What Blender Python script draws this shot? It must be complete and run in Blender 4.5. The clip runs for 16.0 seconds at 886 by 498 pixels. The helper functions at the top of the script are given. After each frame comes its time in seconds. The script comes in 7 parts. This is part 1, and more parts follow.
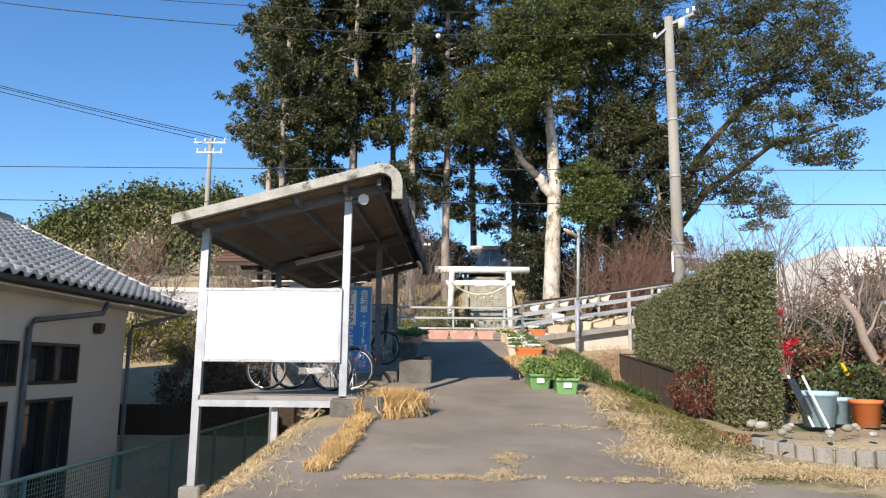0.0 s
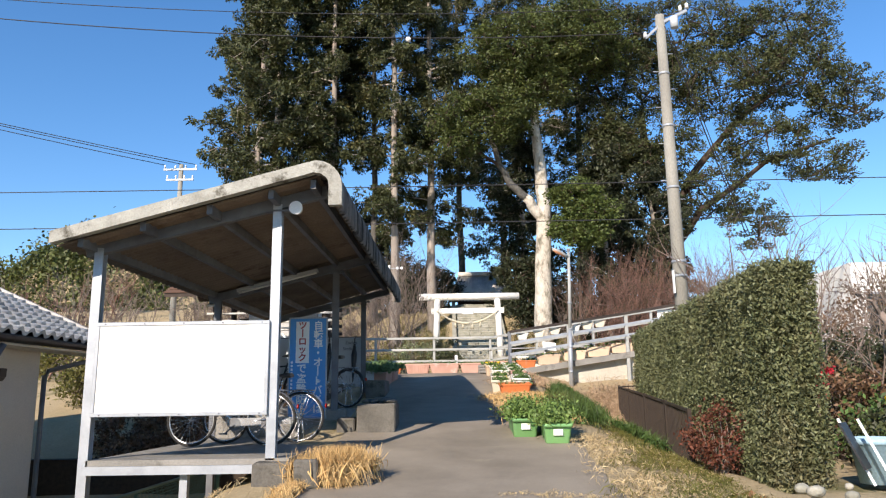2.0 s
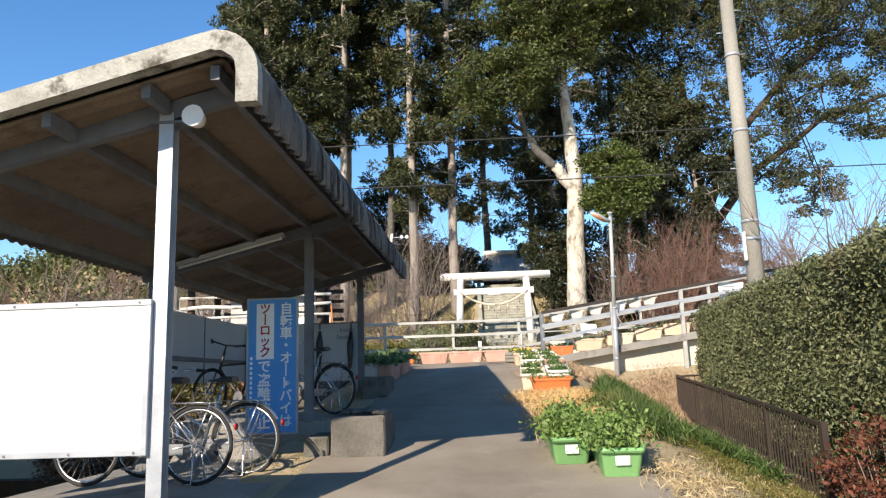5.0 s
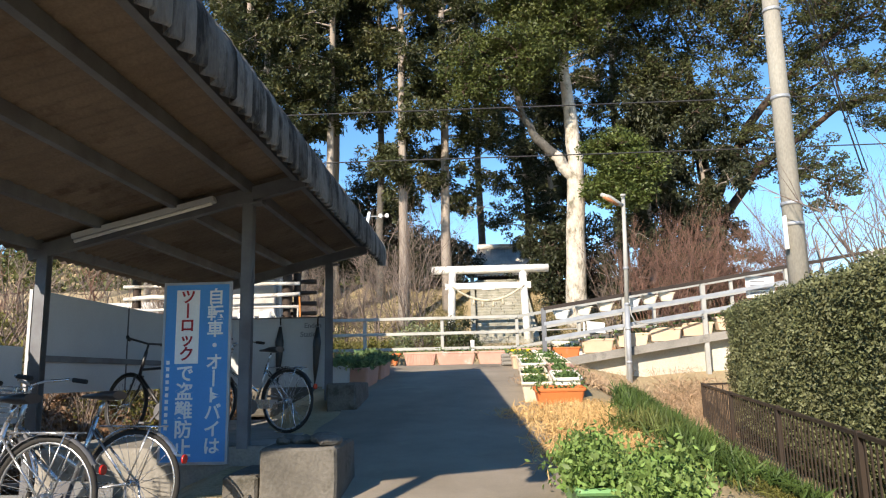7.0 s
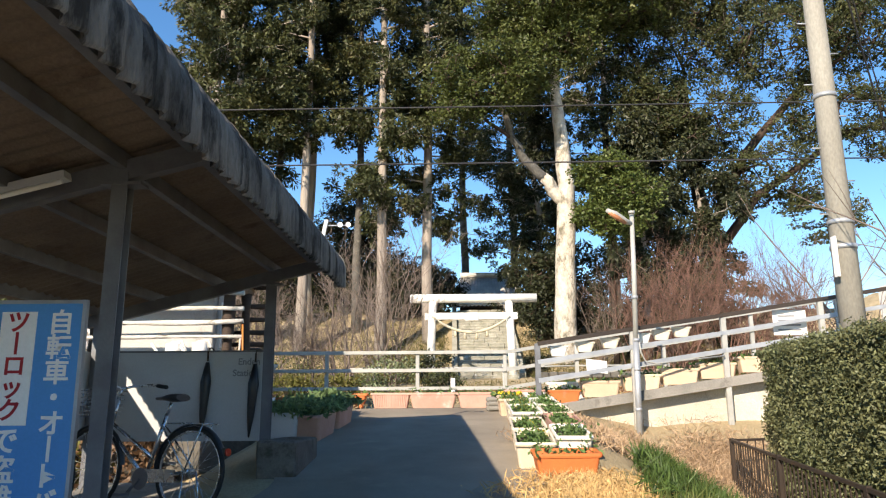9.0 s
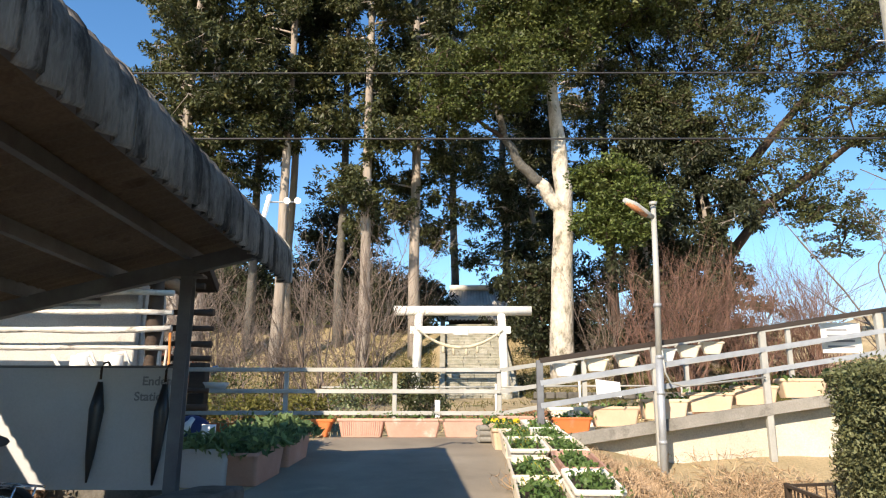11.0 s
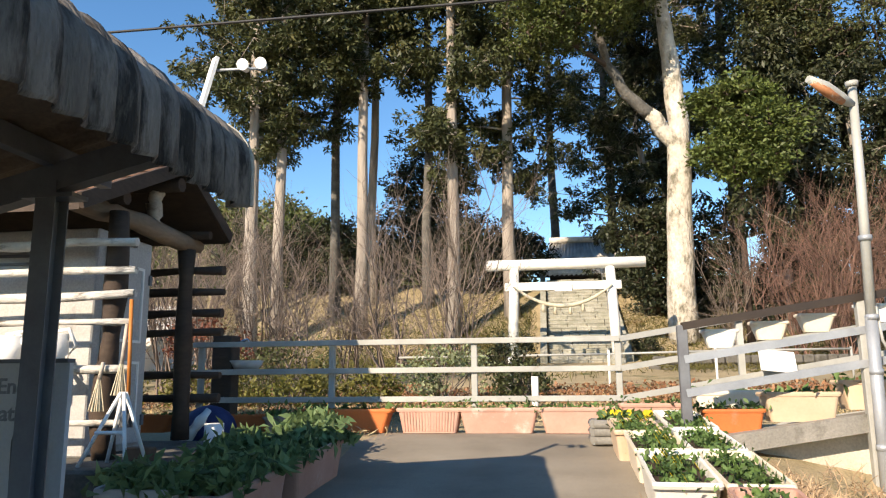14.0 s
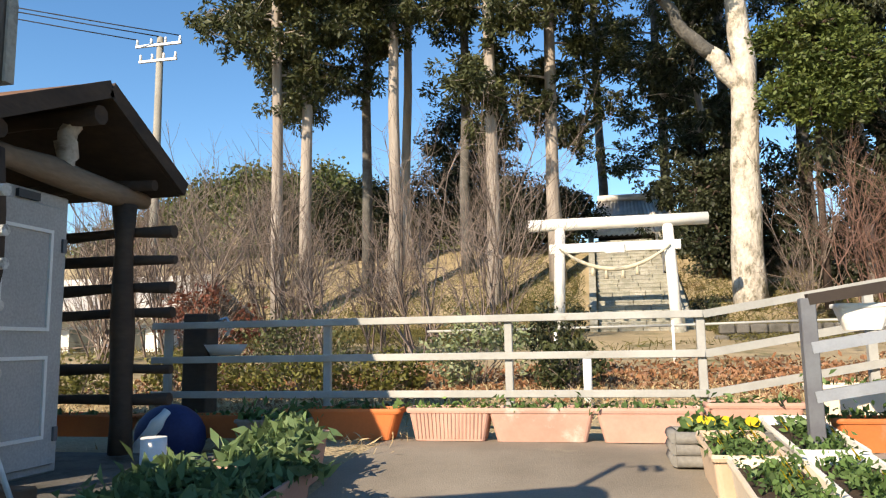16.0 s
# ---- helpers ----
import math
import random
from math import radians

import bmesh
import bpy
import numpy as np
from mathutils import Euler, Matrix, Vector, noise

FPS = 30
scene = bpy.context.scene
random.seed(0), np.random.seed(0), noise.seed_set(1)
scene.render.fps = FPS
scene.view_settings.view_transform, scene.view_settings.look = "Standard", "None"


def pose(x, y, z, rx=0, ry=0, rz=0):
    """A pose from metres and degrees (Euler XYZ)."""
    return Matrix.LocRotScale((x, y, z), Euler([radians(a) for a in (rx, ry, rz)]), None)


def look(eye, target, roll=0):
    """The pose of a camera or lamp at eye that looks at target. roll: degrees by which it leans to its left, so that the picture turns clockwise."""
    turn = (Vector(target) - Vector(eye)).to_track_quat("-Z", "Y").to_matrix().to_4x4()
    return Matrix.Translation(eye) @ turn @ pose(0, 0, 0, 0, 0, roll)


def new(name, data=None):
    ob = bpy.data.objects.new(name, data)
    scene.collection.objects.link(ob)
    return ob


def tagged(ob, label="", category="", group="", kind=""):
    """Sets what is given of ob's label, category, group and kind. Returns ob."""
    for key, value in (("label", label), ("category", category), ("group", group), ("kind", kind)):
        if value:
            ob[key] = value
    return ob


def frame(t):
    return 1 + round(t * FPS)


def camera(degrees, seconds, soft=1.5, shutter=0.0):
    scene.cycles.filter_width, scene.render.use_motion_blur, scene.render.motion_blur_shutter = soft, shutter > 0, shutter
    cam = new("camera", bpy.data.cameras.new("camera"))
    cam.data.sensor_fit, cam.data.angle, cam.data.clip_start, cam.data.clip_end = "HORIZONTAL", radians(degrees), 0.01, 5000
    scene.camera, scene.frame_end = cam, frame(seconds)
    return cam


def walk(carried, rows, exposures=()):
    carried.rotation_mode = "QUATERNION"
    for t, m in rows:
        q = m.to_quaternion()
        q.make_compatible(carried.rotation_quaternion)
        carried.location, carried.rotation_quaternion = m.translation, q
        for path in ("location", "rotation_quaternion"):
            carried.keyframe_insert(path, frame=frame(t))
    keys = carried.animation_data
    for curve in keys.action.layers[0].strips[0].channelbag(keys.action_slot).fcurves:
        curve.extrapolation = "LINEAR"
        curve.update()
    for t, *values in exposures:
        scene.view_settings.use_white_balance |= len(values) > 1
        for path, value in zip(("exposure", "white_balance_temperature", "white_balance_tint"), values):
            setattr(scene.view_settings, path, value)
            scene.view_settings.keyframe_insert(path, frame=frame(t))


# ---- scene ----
cam = camera(62.5, 16.0, soft=1.2)
METRES, EYE, TILT, LEAN, TURN = 17.0, 1.5, 0.0, 0.0, 1.1
ROWS = [
    (0.0, 0.0, 0.0, 0.0, -0.09, 9.08, -0.55),
    (0.5, 0.0094, 0.0306, 0.0043, 0.28, 10.31, -0.54),
    (1.0, 0.0148, 0.0593, 0.0067, 2.5, 12.16, -0.48),
    (1.5, 0.0205, 0.0877, 0.0087, -2.33, 12.24, -0.64),
    (2.0, 0.0255, 0.1174, 0.0116, -0.41, 11.35, 0.81),
    (2.5, 0.0266, 0.1468, 0.0137, 1.09, 11.38, -0.82),
    (3.0, 0.0312, 0.1764, 0.0157, 1.2, 12.36, 2.47),
    (3.5, 0.0361, 0.2058, 0.019, 0.7, 12.7, 1.53),
    (4.0, 0.0348, 0.2366, 0.0221, 1.2, 11.14, 1.69),
    (4.5, 0.0399, 0.2696, 0.0242, 2.0, 10.36, 1.94),
    (7.0, 0.0432, 0.4307, 0.0346, 1.39, 9.86, 1.19),
    (7.5, 0.0461, 0.4629, 0.0385, 1.76, 10.42, 1.71),
    (8.0, 0.0446, 0.4954, 0.0422, -1.13, 10.85, 0.12),
    (10.5, 0.0512, 0.66, 0.057, 1.76, 13.76, 0.74),
    (11.0, 0.0534, 0.6906, 0.0597, -0.96, 13.46, -0.11),
    (11.5, 0.056, 0.7226, 0.0663, 1.12, 13.64, 0.5),
    (12.0, 0.0554, 0.7528, 0.0692, 2.56, 12.76, -0.56),
    (12.5, 0.0594, 0.7844, 0.0714, 1.42, 12.0, 0.33),
    (13.0, 0.0624, 0.8121, 0.075, 3.22, 11.56, 0.89),
    (13.5, 0.0606, 0.8421, 0.079, 5.52, 10.64, 0.83),
    (14.0, 0.0619, 0.8719, 0.0809, 7.16, 10.26, 0.48),
    (14.5, 0.0608, 0.8995, 0.0844, 10.0, 9.94, 1.88),
    (15.0, 0.0587, 0.9278, 0.0886, 10.12, 8.52, 0.02),
    (15.5, 0.0596, 0.9595, 0.0909, 7.89, 7.97, 0.68),
    (16.0, 0.0589, 0.9893, 0.0945, 10.8, 7.49, 0.94),
]
walk(cam, [(t, pose(0, 0, EYE, TILT, LEAN, TURN) @ pose(METRES * x, METRES * y, METRES * z, 90 + pitch, roll, yaw)) for t, x, y, z, yaw, pitch, roll in ROWS], ((0.0, 0.50, 6800, 16), (3.5, 0.62, 6900, 15), (7.0, 0.80, 7200, 14), (16.0, 0.74, 7750, 14)))


# ---- light ----
SUN_AZ, SUN_EL = 25.0, 29.0     # degrees: from behind the first view, swung to its left; height
sun_from = Vector((-math.sin(radians(SUN_AZ)) * math.cos(radians(SUN_EL)), -math.cos(radians(SUN_AZ)) * math.cos(radians(SUN_EL)), math.sin(radians(SUN_EL))))
sun = new("sun", bpy.data.lights.new("sun", "SUN"))
sun.data.energy, sun.data.angle, sun.data.color = 5.0, radians(0.53), (1.0, 0.93, 0.82)
sun.matrix_world = look(sun_from * 60, (0, 0, 0))
world = bpy.data.worlds.new("sky")
scene.world = world
world.use_nodes = True
wn = world.node_tree.nodes
sky = wn.new("ShaderNodeTexSky")
sky.sky_type, sky.sun_disc = "NISHITA", False
sky.sun_elevation, sky.sun_rotation = radians(SUN_EL), radians(180 + SUN_AZ)
sky.air_density, sky.dust_density, sky.ozone_density = 1.0, 0.0, 4.0
tone = wn.new("ShaderNodeHueSaturation")
tone.inputs["Saturation"].default_value = 1.2
world.node_tree.links.new(sky.outputs[0], tone.inputs["Color"])
world.node_tree.links.new(tone.outputs[0], wn["Background"].inputs[0])
wn["Background"].inputs[1].default_value = 0.145

# ---- materials ----


def mat(name, c1, c2, scale=3.0, rough=0.8, bump=0.3, metal=0.0, fine=40.0, stain=None, stain_scale=0.8, stain_at=0.55, island=0.0, per_object=0.0, stretch=(1, 1, 1), depth=0.01, spec=0.3, grain=0.2):
    """A surface with two scales of variation: broad patches c1 to c2, fine grain with relief, and stains."""
    m = bpy.data.materials.new(name)
    m.use_nodes = True
    n, l = m.node_tree.nodes, m.node_tree.links
    b = n["Principled BSDF"]
    geo, mp = n.new("ShaderNodeNewGeometry"), n.new("ShaderNodeMapping")
    mp.inputs["Scale"].default_value = stretch
    l.new(geo.outputs["Position"], mp.inputs[0])

    def noise_node(s, detail=6.0, r=0.6):
        t = n.new("ShaderNodeTexNoise")
        t.inputs["Scale"].default_value, t.inputs["Detail"].default_value, t.inputs["Roughness"].default_value = s, detail, r
        l.new(mp.outputs[0], t.inputs["Vector"])
        return t

    def blend(kind, fac, a, bb):
        x = n.new("ShaderNodeMix")
        x.data_type, x.blend_type = "RGBA", kind
        for sock, v in ((x.inputs[0], fac), (x.inputs[6], a), (x.inputs[7], bb)):
            if isinstance(v, (int, float)):
                sock.default_value = v
            elif isinstance(v, tuple):
                sock.default_value = (*v, 1)
            else:
                l.new(v, sock)
        return x.outputs[2]

    def steps(sock, lo, hi):
        r = n.new("ShaderNodeMapRange")
        r.inputs[1].default_value, r.inputs[2].default_value = lo, hi
        l.new(sock, r.inputs[0])
        return r.outputs[0]

    n1, n2 = noise_node(scale), noise_node(fine, 3.0, 0.5)
    col = blend("MIX", steps(n1.outputs[0], 0.35, 0.65), c1, c2)
    if stain:
        n3 = noise_node(stain_scale, 8.0, 0.7)
        col = blend("MIX", steps(n3.outputs[0], stain_at, stain_at + 0.12), col, stain)
    g = n.new("ShaderNodeMapRange")
    g.inputs[3].default_value, g.inputs[4].default_value = 1 - grain, 1 + grain * 0.8
    l.new(steps(n2.outputs[0], 0.2, 0.8), g.inputs[0])
    col = blend("MULTIPLY", 1.0, col, g.outputs[0])
    for amount, sock in ((island, geo.outputs["Random Per Island"]), (per_object, None)):
        if amount:
            if sock is None:
                sock = n.new("ShaderNodeObjectInfo").outputs["Random"]
            q = n.new("ShaderNodeMapRange")
            q.inputs[3].default_value, q.inputs[4].default_value = 1 - amount, 1 + amount
            l.new(sock, q.inputs[0])
            col = blend("MULTIPLY", 1.0, col, q.outputs[0])
    l.new(col, b.inputs["Base Color"])
    rr = n.new("ShaderNodeMapRange")
    rr.inputs[3].default_value, rr.inputs[4].default_value = max(0.05, rough - 0.12), min(1, rough + 0.1)
    l.new(n1.outputs[0], rr.inputs[0])
    l.new(rr.outputs[0], b.inputs["Roughness"])
    b.inputs["Metallic"].default_value = metal
    b.inputs["Specular IOR Level"].default_value = spec
    if bump:
        bp = n.new("ShaderNodeBump")
        bp.inputs["Strength"].default_value, bp.inputs["Distance"].default_value = bump, depth
        l.new(n2.outputs[0], bp.inputs["Height"])
        l.new(bp.outputs[0], b.inputs["Normal"])
    return m


def leaf_mat(name, c1, c2, c3=None, scale=0.6, translucent=0.3):
    """Leaves: each one differs a little, and the crown has lighter and darker zones; some light shines through."""
    m = mat(name, c1, c2, scale, 0.55, 0.0, 0.0, 9.0, c3, 0.35, 0.58, island=0.45, spec=0.35)
    n, l = m.node_tree.nodes, m.node_tree.links
    b, out = n["Principled BSDF"], n["Material Output"]
    tr, mx = n.new("ShaderNodeBsdfTranslucent"), n.new("ShaderNodeMixShader")
    l.new(b.inputs["Base Color"].links[0].from_socket, tr.inputs[0])
    mx.inputs[0].default_value = translucent
    l.new(b.outputs[0], mx.inputs[1]), l.new(tr.outputs[0], mx.inputs[2]), l.new(mx.outputs[0], out.inputs[0])
    return m


M = dict(
    ground=mat("dry_grass_soil", (0.44, 0.345, 0.21), (0.31, 0.245, 0.14), 0.7, 0.95, 0.8, fine=28, stain=(0.09, 0.10, 0.03), stain_scale=0.5, depth=0.03),
    asphalt=mat("worn_asphalt", (0.195, 0.166, 0.126), (0.285, 0.245, 0.190), 0.9, 0.9, 0.6, fine=90, stain=(0.30, 0.26, 0.19), stain_scale=1.3, stain_at=0.6, depth=0.006),
    concrete=mat("old_concrete", (0.30, 0.28, 0.245), (0.21, 0.20, 0.175), 1.6, 0.9, 0.5, fine=50, stain=(0.14, 0.13, 0.11), stain_scale=2.2),
    pale_concrete=mat("pale_concrete", (0.62, 0.58, 0.48), (0.48, 0.44, 0.36), 1.2, 0.9, 0.4, fine=45, stain=(0.30, 0.27, 0.20), stain_scale=1.7, stain_at=0.6),
    slate=mat("corrugated_cement_sheet", (0.21, 0.19, 0.17), (0.115, 0.105, 0.095), 2.2, 0.95, 0.8, fine=40, stain=(0.03, 0.027, 0.024), stain_scale=2.6, stain_at=0.47, stretch=(0.5, 3.0, 0.45), depth=0.014, per_object=0.2),
    cap=mat("weathered_roof_edging", (0.42, 0.41, 0.36), (0.28, 0.27, 0.23), 3.0, 0.9, 0.6, fine=60, stain=(0.09, 0.08, 0.06), stain_scale=4.0, stain_at=0.53),
    soffit=mat("stained_brown_sheet", (0.225, 0.175, 0.13), (0.16, 0.122, 0.09), 1.2, 0.9, 0.4, fine=50, stain=(0.12, 0.085, 0.06), stain_scale=1.5),
    galv=mat("galvanised_steel", (0.42, 0.44, 0.46), (0.32, 0.34, 0.36), 4.0, 0.5, 0.1, 0.35, 80, stain=(0.20, 0.16, 0.12), stain_at=0.66, stain_scale=5, grain=0.06),
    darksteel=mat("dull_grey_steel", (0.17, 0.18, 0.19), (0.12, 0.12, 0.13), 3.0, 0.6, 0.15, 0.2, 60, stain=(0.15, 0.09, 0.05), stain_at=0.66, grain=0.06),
    white=mat("white_paint", (0.86, 0.85, 0.82), (0.78, 0.77, 0.73), 1.4, 0.6, 0.1, fine=60, stain=(0.6, 0.57, 0.5), stain_at=0.68, grain=0.06),
    board=mat("white_board", (0.83, 0.80, 0.73), (0.79, 0.76, 0.69), 0.8, 0.5, 0.05, fine=80, grain=0.06),
    greypanel=mat("grey_panel", (0.52, 0.53, 0.53), (0.44, 0.45, 0.46), 0.8, 0.7, 0.1, fine=60, stain=(0.33, 0.33, 0.32), stain_at=0.62, grain=0.06),
    blue=mat("blue_sign_paint", (0.06, 0.27, 0.60), (0.075, 0.30, 0.64), 1.2, 0.5, 0.05, fine=60, grain=0.06),
    signred=mat("faded_red_paint", (0.42, 0.025, 0.025), (0.34, 0.02, 0.03), 3.0, 0.6, 0.0),
    ink=mat("grey_ink", (0.20, 0.21, 0.23), (0.25, 0.26, 0.27), 3.0, 0.7, 0.0),
    bark=mat("pale_bark", (0.62, 0.57, 0.49), (0.36, 0.315, 0.25), 2.6, 0.95, 1.0, fine=11, stain=(0.15, 0.14, 0.10), stain_scale=2.6, stain_at=0.53, stretch=(1, 1, 0.6), depth=0.06),
    cedarbark=mat("cedar_bark", (0.40, 0.35, 0.30), (0.245, 0.205, 0.17), 1.2, 0.95, 0.9, fine=10, stain=(0.44, 0.40, 0.36), stain_scale=0.9, stain_at=0.6, stretch=(1, 1, 0.12), depth=0.05),
    greybark=mat("dark_grey_bark", (0.15, 0.14, 0.125), (0.085, 0.08, 0.07), 2.6, 0.95, 1.0, fine=11, stain=(0.30, 0.28, 0.25), stain_scale=2.0, stain_at=0.6, depth=0.04),
    twig=mat("grey_brown_twig", (0.255, 0.20, 0.165), (0.165, 0.125, 0.10), 0.8, 0.9, 0.2, fine=20, island=0.3),
    redtwig=mat("reddish_twig", (0.235, 0.135, 0.10), (0.17, 0.10, 0.078), 0.8, 0.9, 0.2, fine=20, island=0.3),
    oldwood=mat("weathered_log", (0.56, 0.51, 0.44), (0.38, 0.33, 0.28), 3.0, 0.9, 0.7, fine=30, stain=(0.11, 0.09, 0.07), stain_scale=3.0, stretch=(0.3, 1, 1)),
    darkwood=mat("dark_stained_wood", (0.075, 0.05, 0.035), (0.045, 0.032, 0.025), 3.0, 0.8, 0.5, fine=30, stretch=(0.4, 0.4, 1)),
    rail=mat("painted_steel_rail", (0.43, 0.425, 0.39), (0.33, 0.33, 0.30), 2.5, 0.6, 0.15, 0.1, 60, stain=(0.24, 0.20, 0.15), stain_at=0.64, stain_scale=4, grain=0.06),
    torii=mat("white_stone_paint", (0.84, 0.82, 0.76), (0.70, 0.68, 0.61), 2.0, 0.8, 0.3, fine=40, stain=(0.45, 0.43, 0.36), stain_at=0.66, stain_scale=1.5, grain=0.06),
    stone=mat("mossy_stone", (0.36, 0.34, 0.28), (0.24, 0.235, 0.18), 3.0, 0.95, 0.8, fine=22, stain=(0.58, 0.56, 0.50), stain_scale=3.2, stain_at=0.60, per_object=0.15, depth=0.02),
    tile=mat("silver_grey_tile", (0.66, 0.62, 0.56), (0.48, 0.45, 0.41), 2.0, 0.75, 0.3, fine=50, spec=0.15, per_object=0.15, island=0.12),
    plaster=mat("cream_plaster", (0.66, 0.60, 0.50), (0.60, 0.54, 0.45), 0.6, 0.9, 0.4, fine=90),
    terracotta=mat("orange_plastic", (0.58, 0.17, 0.05), (0.50, 0.14, 0.045), 2.0, 0.6, 0.1, fine=40, stain=(0.40, 0.22, 0.13), stain_at=0.6, stain_scale=3, per_object=0.1, grain=0.06),
    pinkpot=mat("faded_pink_plastic", (0.52, 0.31, 0.24), (0.43, 0.24, 0.18), 2.0, 0.65, 0.1, fine=40, stain=(0.55, 0.45, 0.38), stain_at=0.58, stain_scale=3, per_object=0.1, grain=0.06),
    creampot=mat("cream_plastic", (0.80, 0.71, 0.56), (0.72, 0.61, 0.46), 2.0, 0.6, 0.1, fine=40, stain=(0.42, 0.32, 0.22), stain_at=0.64, stain_scale=4, per_object=0.08, grain=0.06),
    whitepot=mat("white_plastic", (0.82, 0.79, 0.72), (0.74, 0.70, 0.61), 2.0, 0.55, 0.1, fine=40, stain=(0.46, 0.38, 0.28), stain_at=0.66, stain_scale=4, per_object=0.08, grain=0.06),
    tanpot=mat("tan_plastic", (0.66, 0.50, 0.35), (0.58, 0.42, 0.29), 2.0, 0.65, 0.1, fine=40, stain=(0.40, 0.28, 0.18), stain_at=0.62, stain_scale=4, per_object=0.1, grain=0.05),
    greenpot=mat("green_plastic", (0.15, 0.33, 0.12), (0.19, 0.38, 0.15), 2.0, 0.5, 0.05, fine=40, per_object=0.1, grain=0.06),
    greypot=mat("grey_log_block", (0.26, 0.25, 0.22), (0.19, 0.18, 0.16), 2.0, 0.85, 0.3, fine=40),
    soil=mat("potting_soil", (0.06, 0.04, 0.025), (0.035, 0.025, 0.018), 12, 0.95, 0.9, fine=60),
    rubber=mat("black_rubber", (0.02, 0.02, 0.02), (0.035, 0.033, 0.03), 6, 0.8, 0.2),
    chrome=mat("bright_steel", (0.60, 0.61, 0.62), (0.50, 0.51, 0.52), 8, 0.28, 0.0, 0.85, grain=0.06),
    black=mat("black_paint", (0.02, 0.02, 0.022), (0.03, 0.03, 0.032), 6, 0.4, 0.0, spec=0.5),
    redlens=mat("red_plastic", (0.45, 0.02, 0.015), (0.38, 0.02, 0.015), 6, 0.25, 0.0, spec=0.5),
    greenmesh=mat("green_fence_paint", (0.10, 0.20, 0.17), (0.08, 0.16, 0.14), 2.0, 0.6, 0.05, grain=0.06),
    bronze=mat("brown_aluminium", (0.06, 0.045, 0.035), (0.045, 0.035, 0.03), 3.0, 0.5, 0.05, 0.2, grain=0.06),
    pole=mat("weathered_concrete_pole", (0.31, 0.295, 0.25), (0.235, 0.22, 0.185), 1.2, 0.9, 0.3, fine=40, stain=(0.24, 0.22, 0.18), stain_scale=1.0, stretch=(1, 1, 0.4)),
    cable=mat("dark_cable", (0.03, 0.03, 0.033), (0.04, 0.04, 0.04), 2, 0.6, 0.0),
    straw=mat("straw", (0.52, 0.41, 0.24), (0.37, 0.28, 0.15), 2.0, 0.9, 0.0, fine=12, island=0.3),
    brownstraw=mat("brown_straw", (0.46, 0.33, 0.21), (0.34, 0.23, 0.14), 2.0, 0.9, 0.0, fine=12, island=0.35),
    goldstraw=mat("golden_straw", (0.62, 0.42, 0.19), (0.46, 0.29, 0.12), 2.0, 0.9, 0.0, fine=12, island=0.3),
    rope=mat("straw_rope", (0.60, 0.54, 0.40), (0.50, 0.44, 0.32), 4.0, 0.9, 0.4, fine=60),
    cedarleaf=leaf_mat("cedar_foliage", (0.046, 0.056, 0.022), (0.078, 0.086, 0.030), (0.15, 0.125, 0.042), translucent=0.2),
    oakleaf=leaf_mat("evergreen_foliage", (0.052, 0.064, 0.025), (0.085, 0.094, 0.034), (0.13, 0.125, 0.05), translucent=0.2),
    freshleaf=leaf_mat("fresh_foliage", (0.070, 0.100, 0.026), (0.115, 0.145, 0.036), (0.15, 0.16, 0.05), 1.0, translucent=0.22),
    grassleaf=leaf_mat("border_grass", (0.055, 0.10, 0.025), (0.10, 0.155, 0.04), (0.20, 0.21, 0.07), 2.0),
    camphorleaf=leaf_mat("camphor_foliage", (0.060, 0.080, 0.022), (0.095, 0.115, 0.030), (0.14, 0.14, 0.040), 0.8, translucent=0.22),
    darkleaf=leaf_mat("dark_foliage", (0.030, 0.038, 0.018), (0.050, 0.056, 0.024), None, translucent=0.15),
    hedgeleaf=leaf_mat("hedge_foliage", (0.140, 0.158, 0.072), (0.195, 0.205, 0.10), (0.25, 0.21, 0.12), 1.6),
    hedgecore=mat("shaded_hedge_inside", (0.10, 0.10, 0.05), (0.045, 0.045, 0.025), 18.0, 0.9, 0.8, fine=60, depth=0.02),
    redleaf=leaf_mat("red_brown_foliage", (0.13, 0.04, 0.025), (0.19, 0.075, 0.045), None, 3.0),
    salad=leaf_mat("young_leaves", (0.15, 0.25, 0.06), (0.23, 0.33, 0.10), None, 5.0),
    potleaf=leaf_mat("bedding_leaves", (0.085, 0.155, 0.045), (0.13, 0.21, 0.065), None, 5.0),
    yellow=leaf_mat("yellow_petals", (0.75, 0.50, 0.01), (0.80, 0.60, 0.02), None, 9.0, 0.15),
    redflower=leaf_mat("red_petals", (0.45, 0.02, 0.04), (0.55, 0.04, 0.06), None, 9.0, 0.15),
    olive=leaf_mat("olive_foliage", (0.12, 0.125, 0.03), (0.17, 0.15, 0.04), (0.20, 0.15, 0.05), 1.2),
    bankgrass=leaf_mat("bank_grass", (0.10, 0.10, 0.03), (0.15, 0.125, 0.04), (0.19, 0.115, 0.05), 0.5),
    leaflitter=leaf_mat("fallen_leaves", (0.22, 0.10, 0.05), (0.30, 0.16, 0.08), None, 2.0, 0.1),
    whitebloom=leaf_mat("pale_variegated_leaves", (0.14, 0.19, 0.07), (0.34, 0.36, 0.22), None, 6.0),
    twigleaf=leaf_mat("withered_leaves", (0.13, 0.07, 0.04), (0.18, 0.11, 0.06), None, 3.0, 0.1),
    hill=leaf_mat("hill_woods", (0.065, 0.085, 0.022), (0.105, 0.11, 0.03), (0.12, 0.095, 0.045), 0.05, 0.1),
)


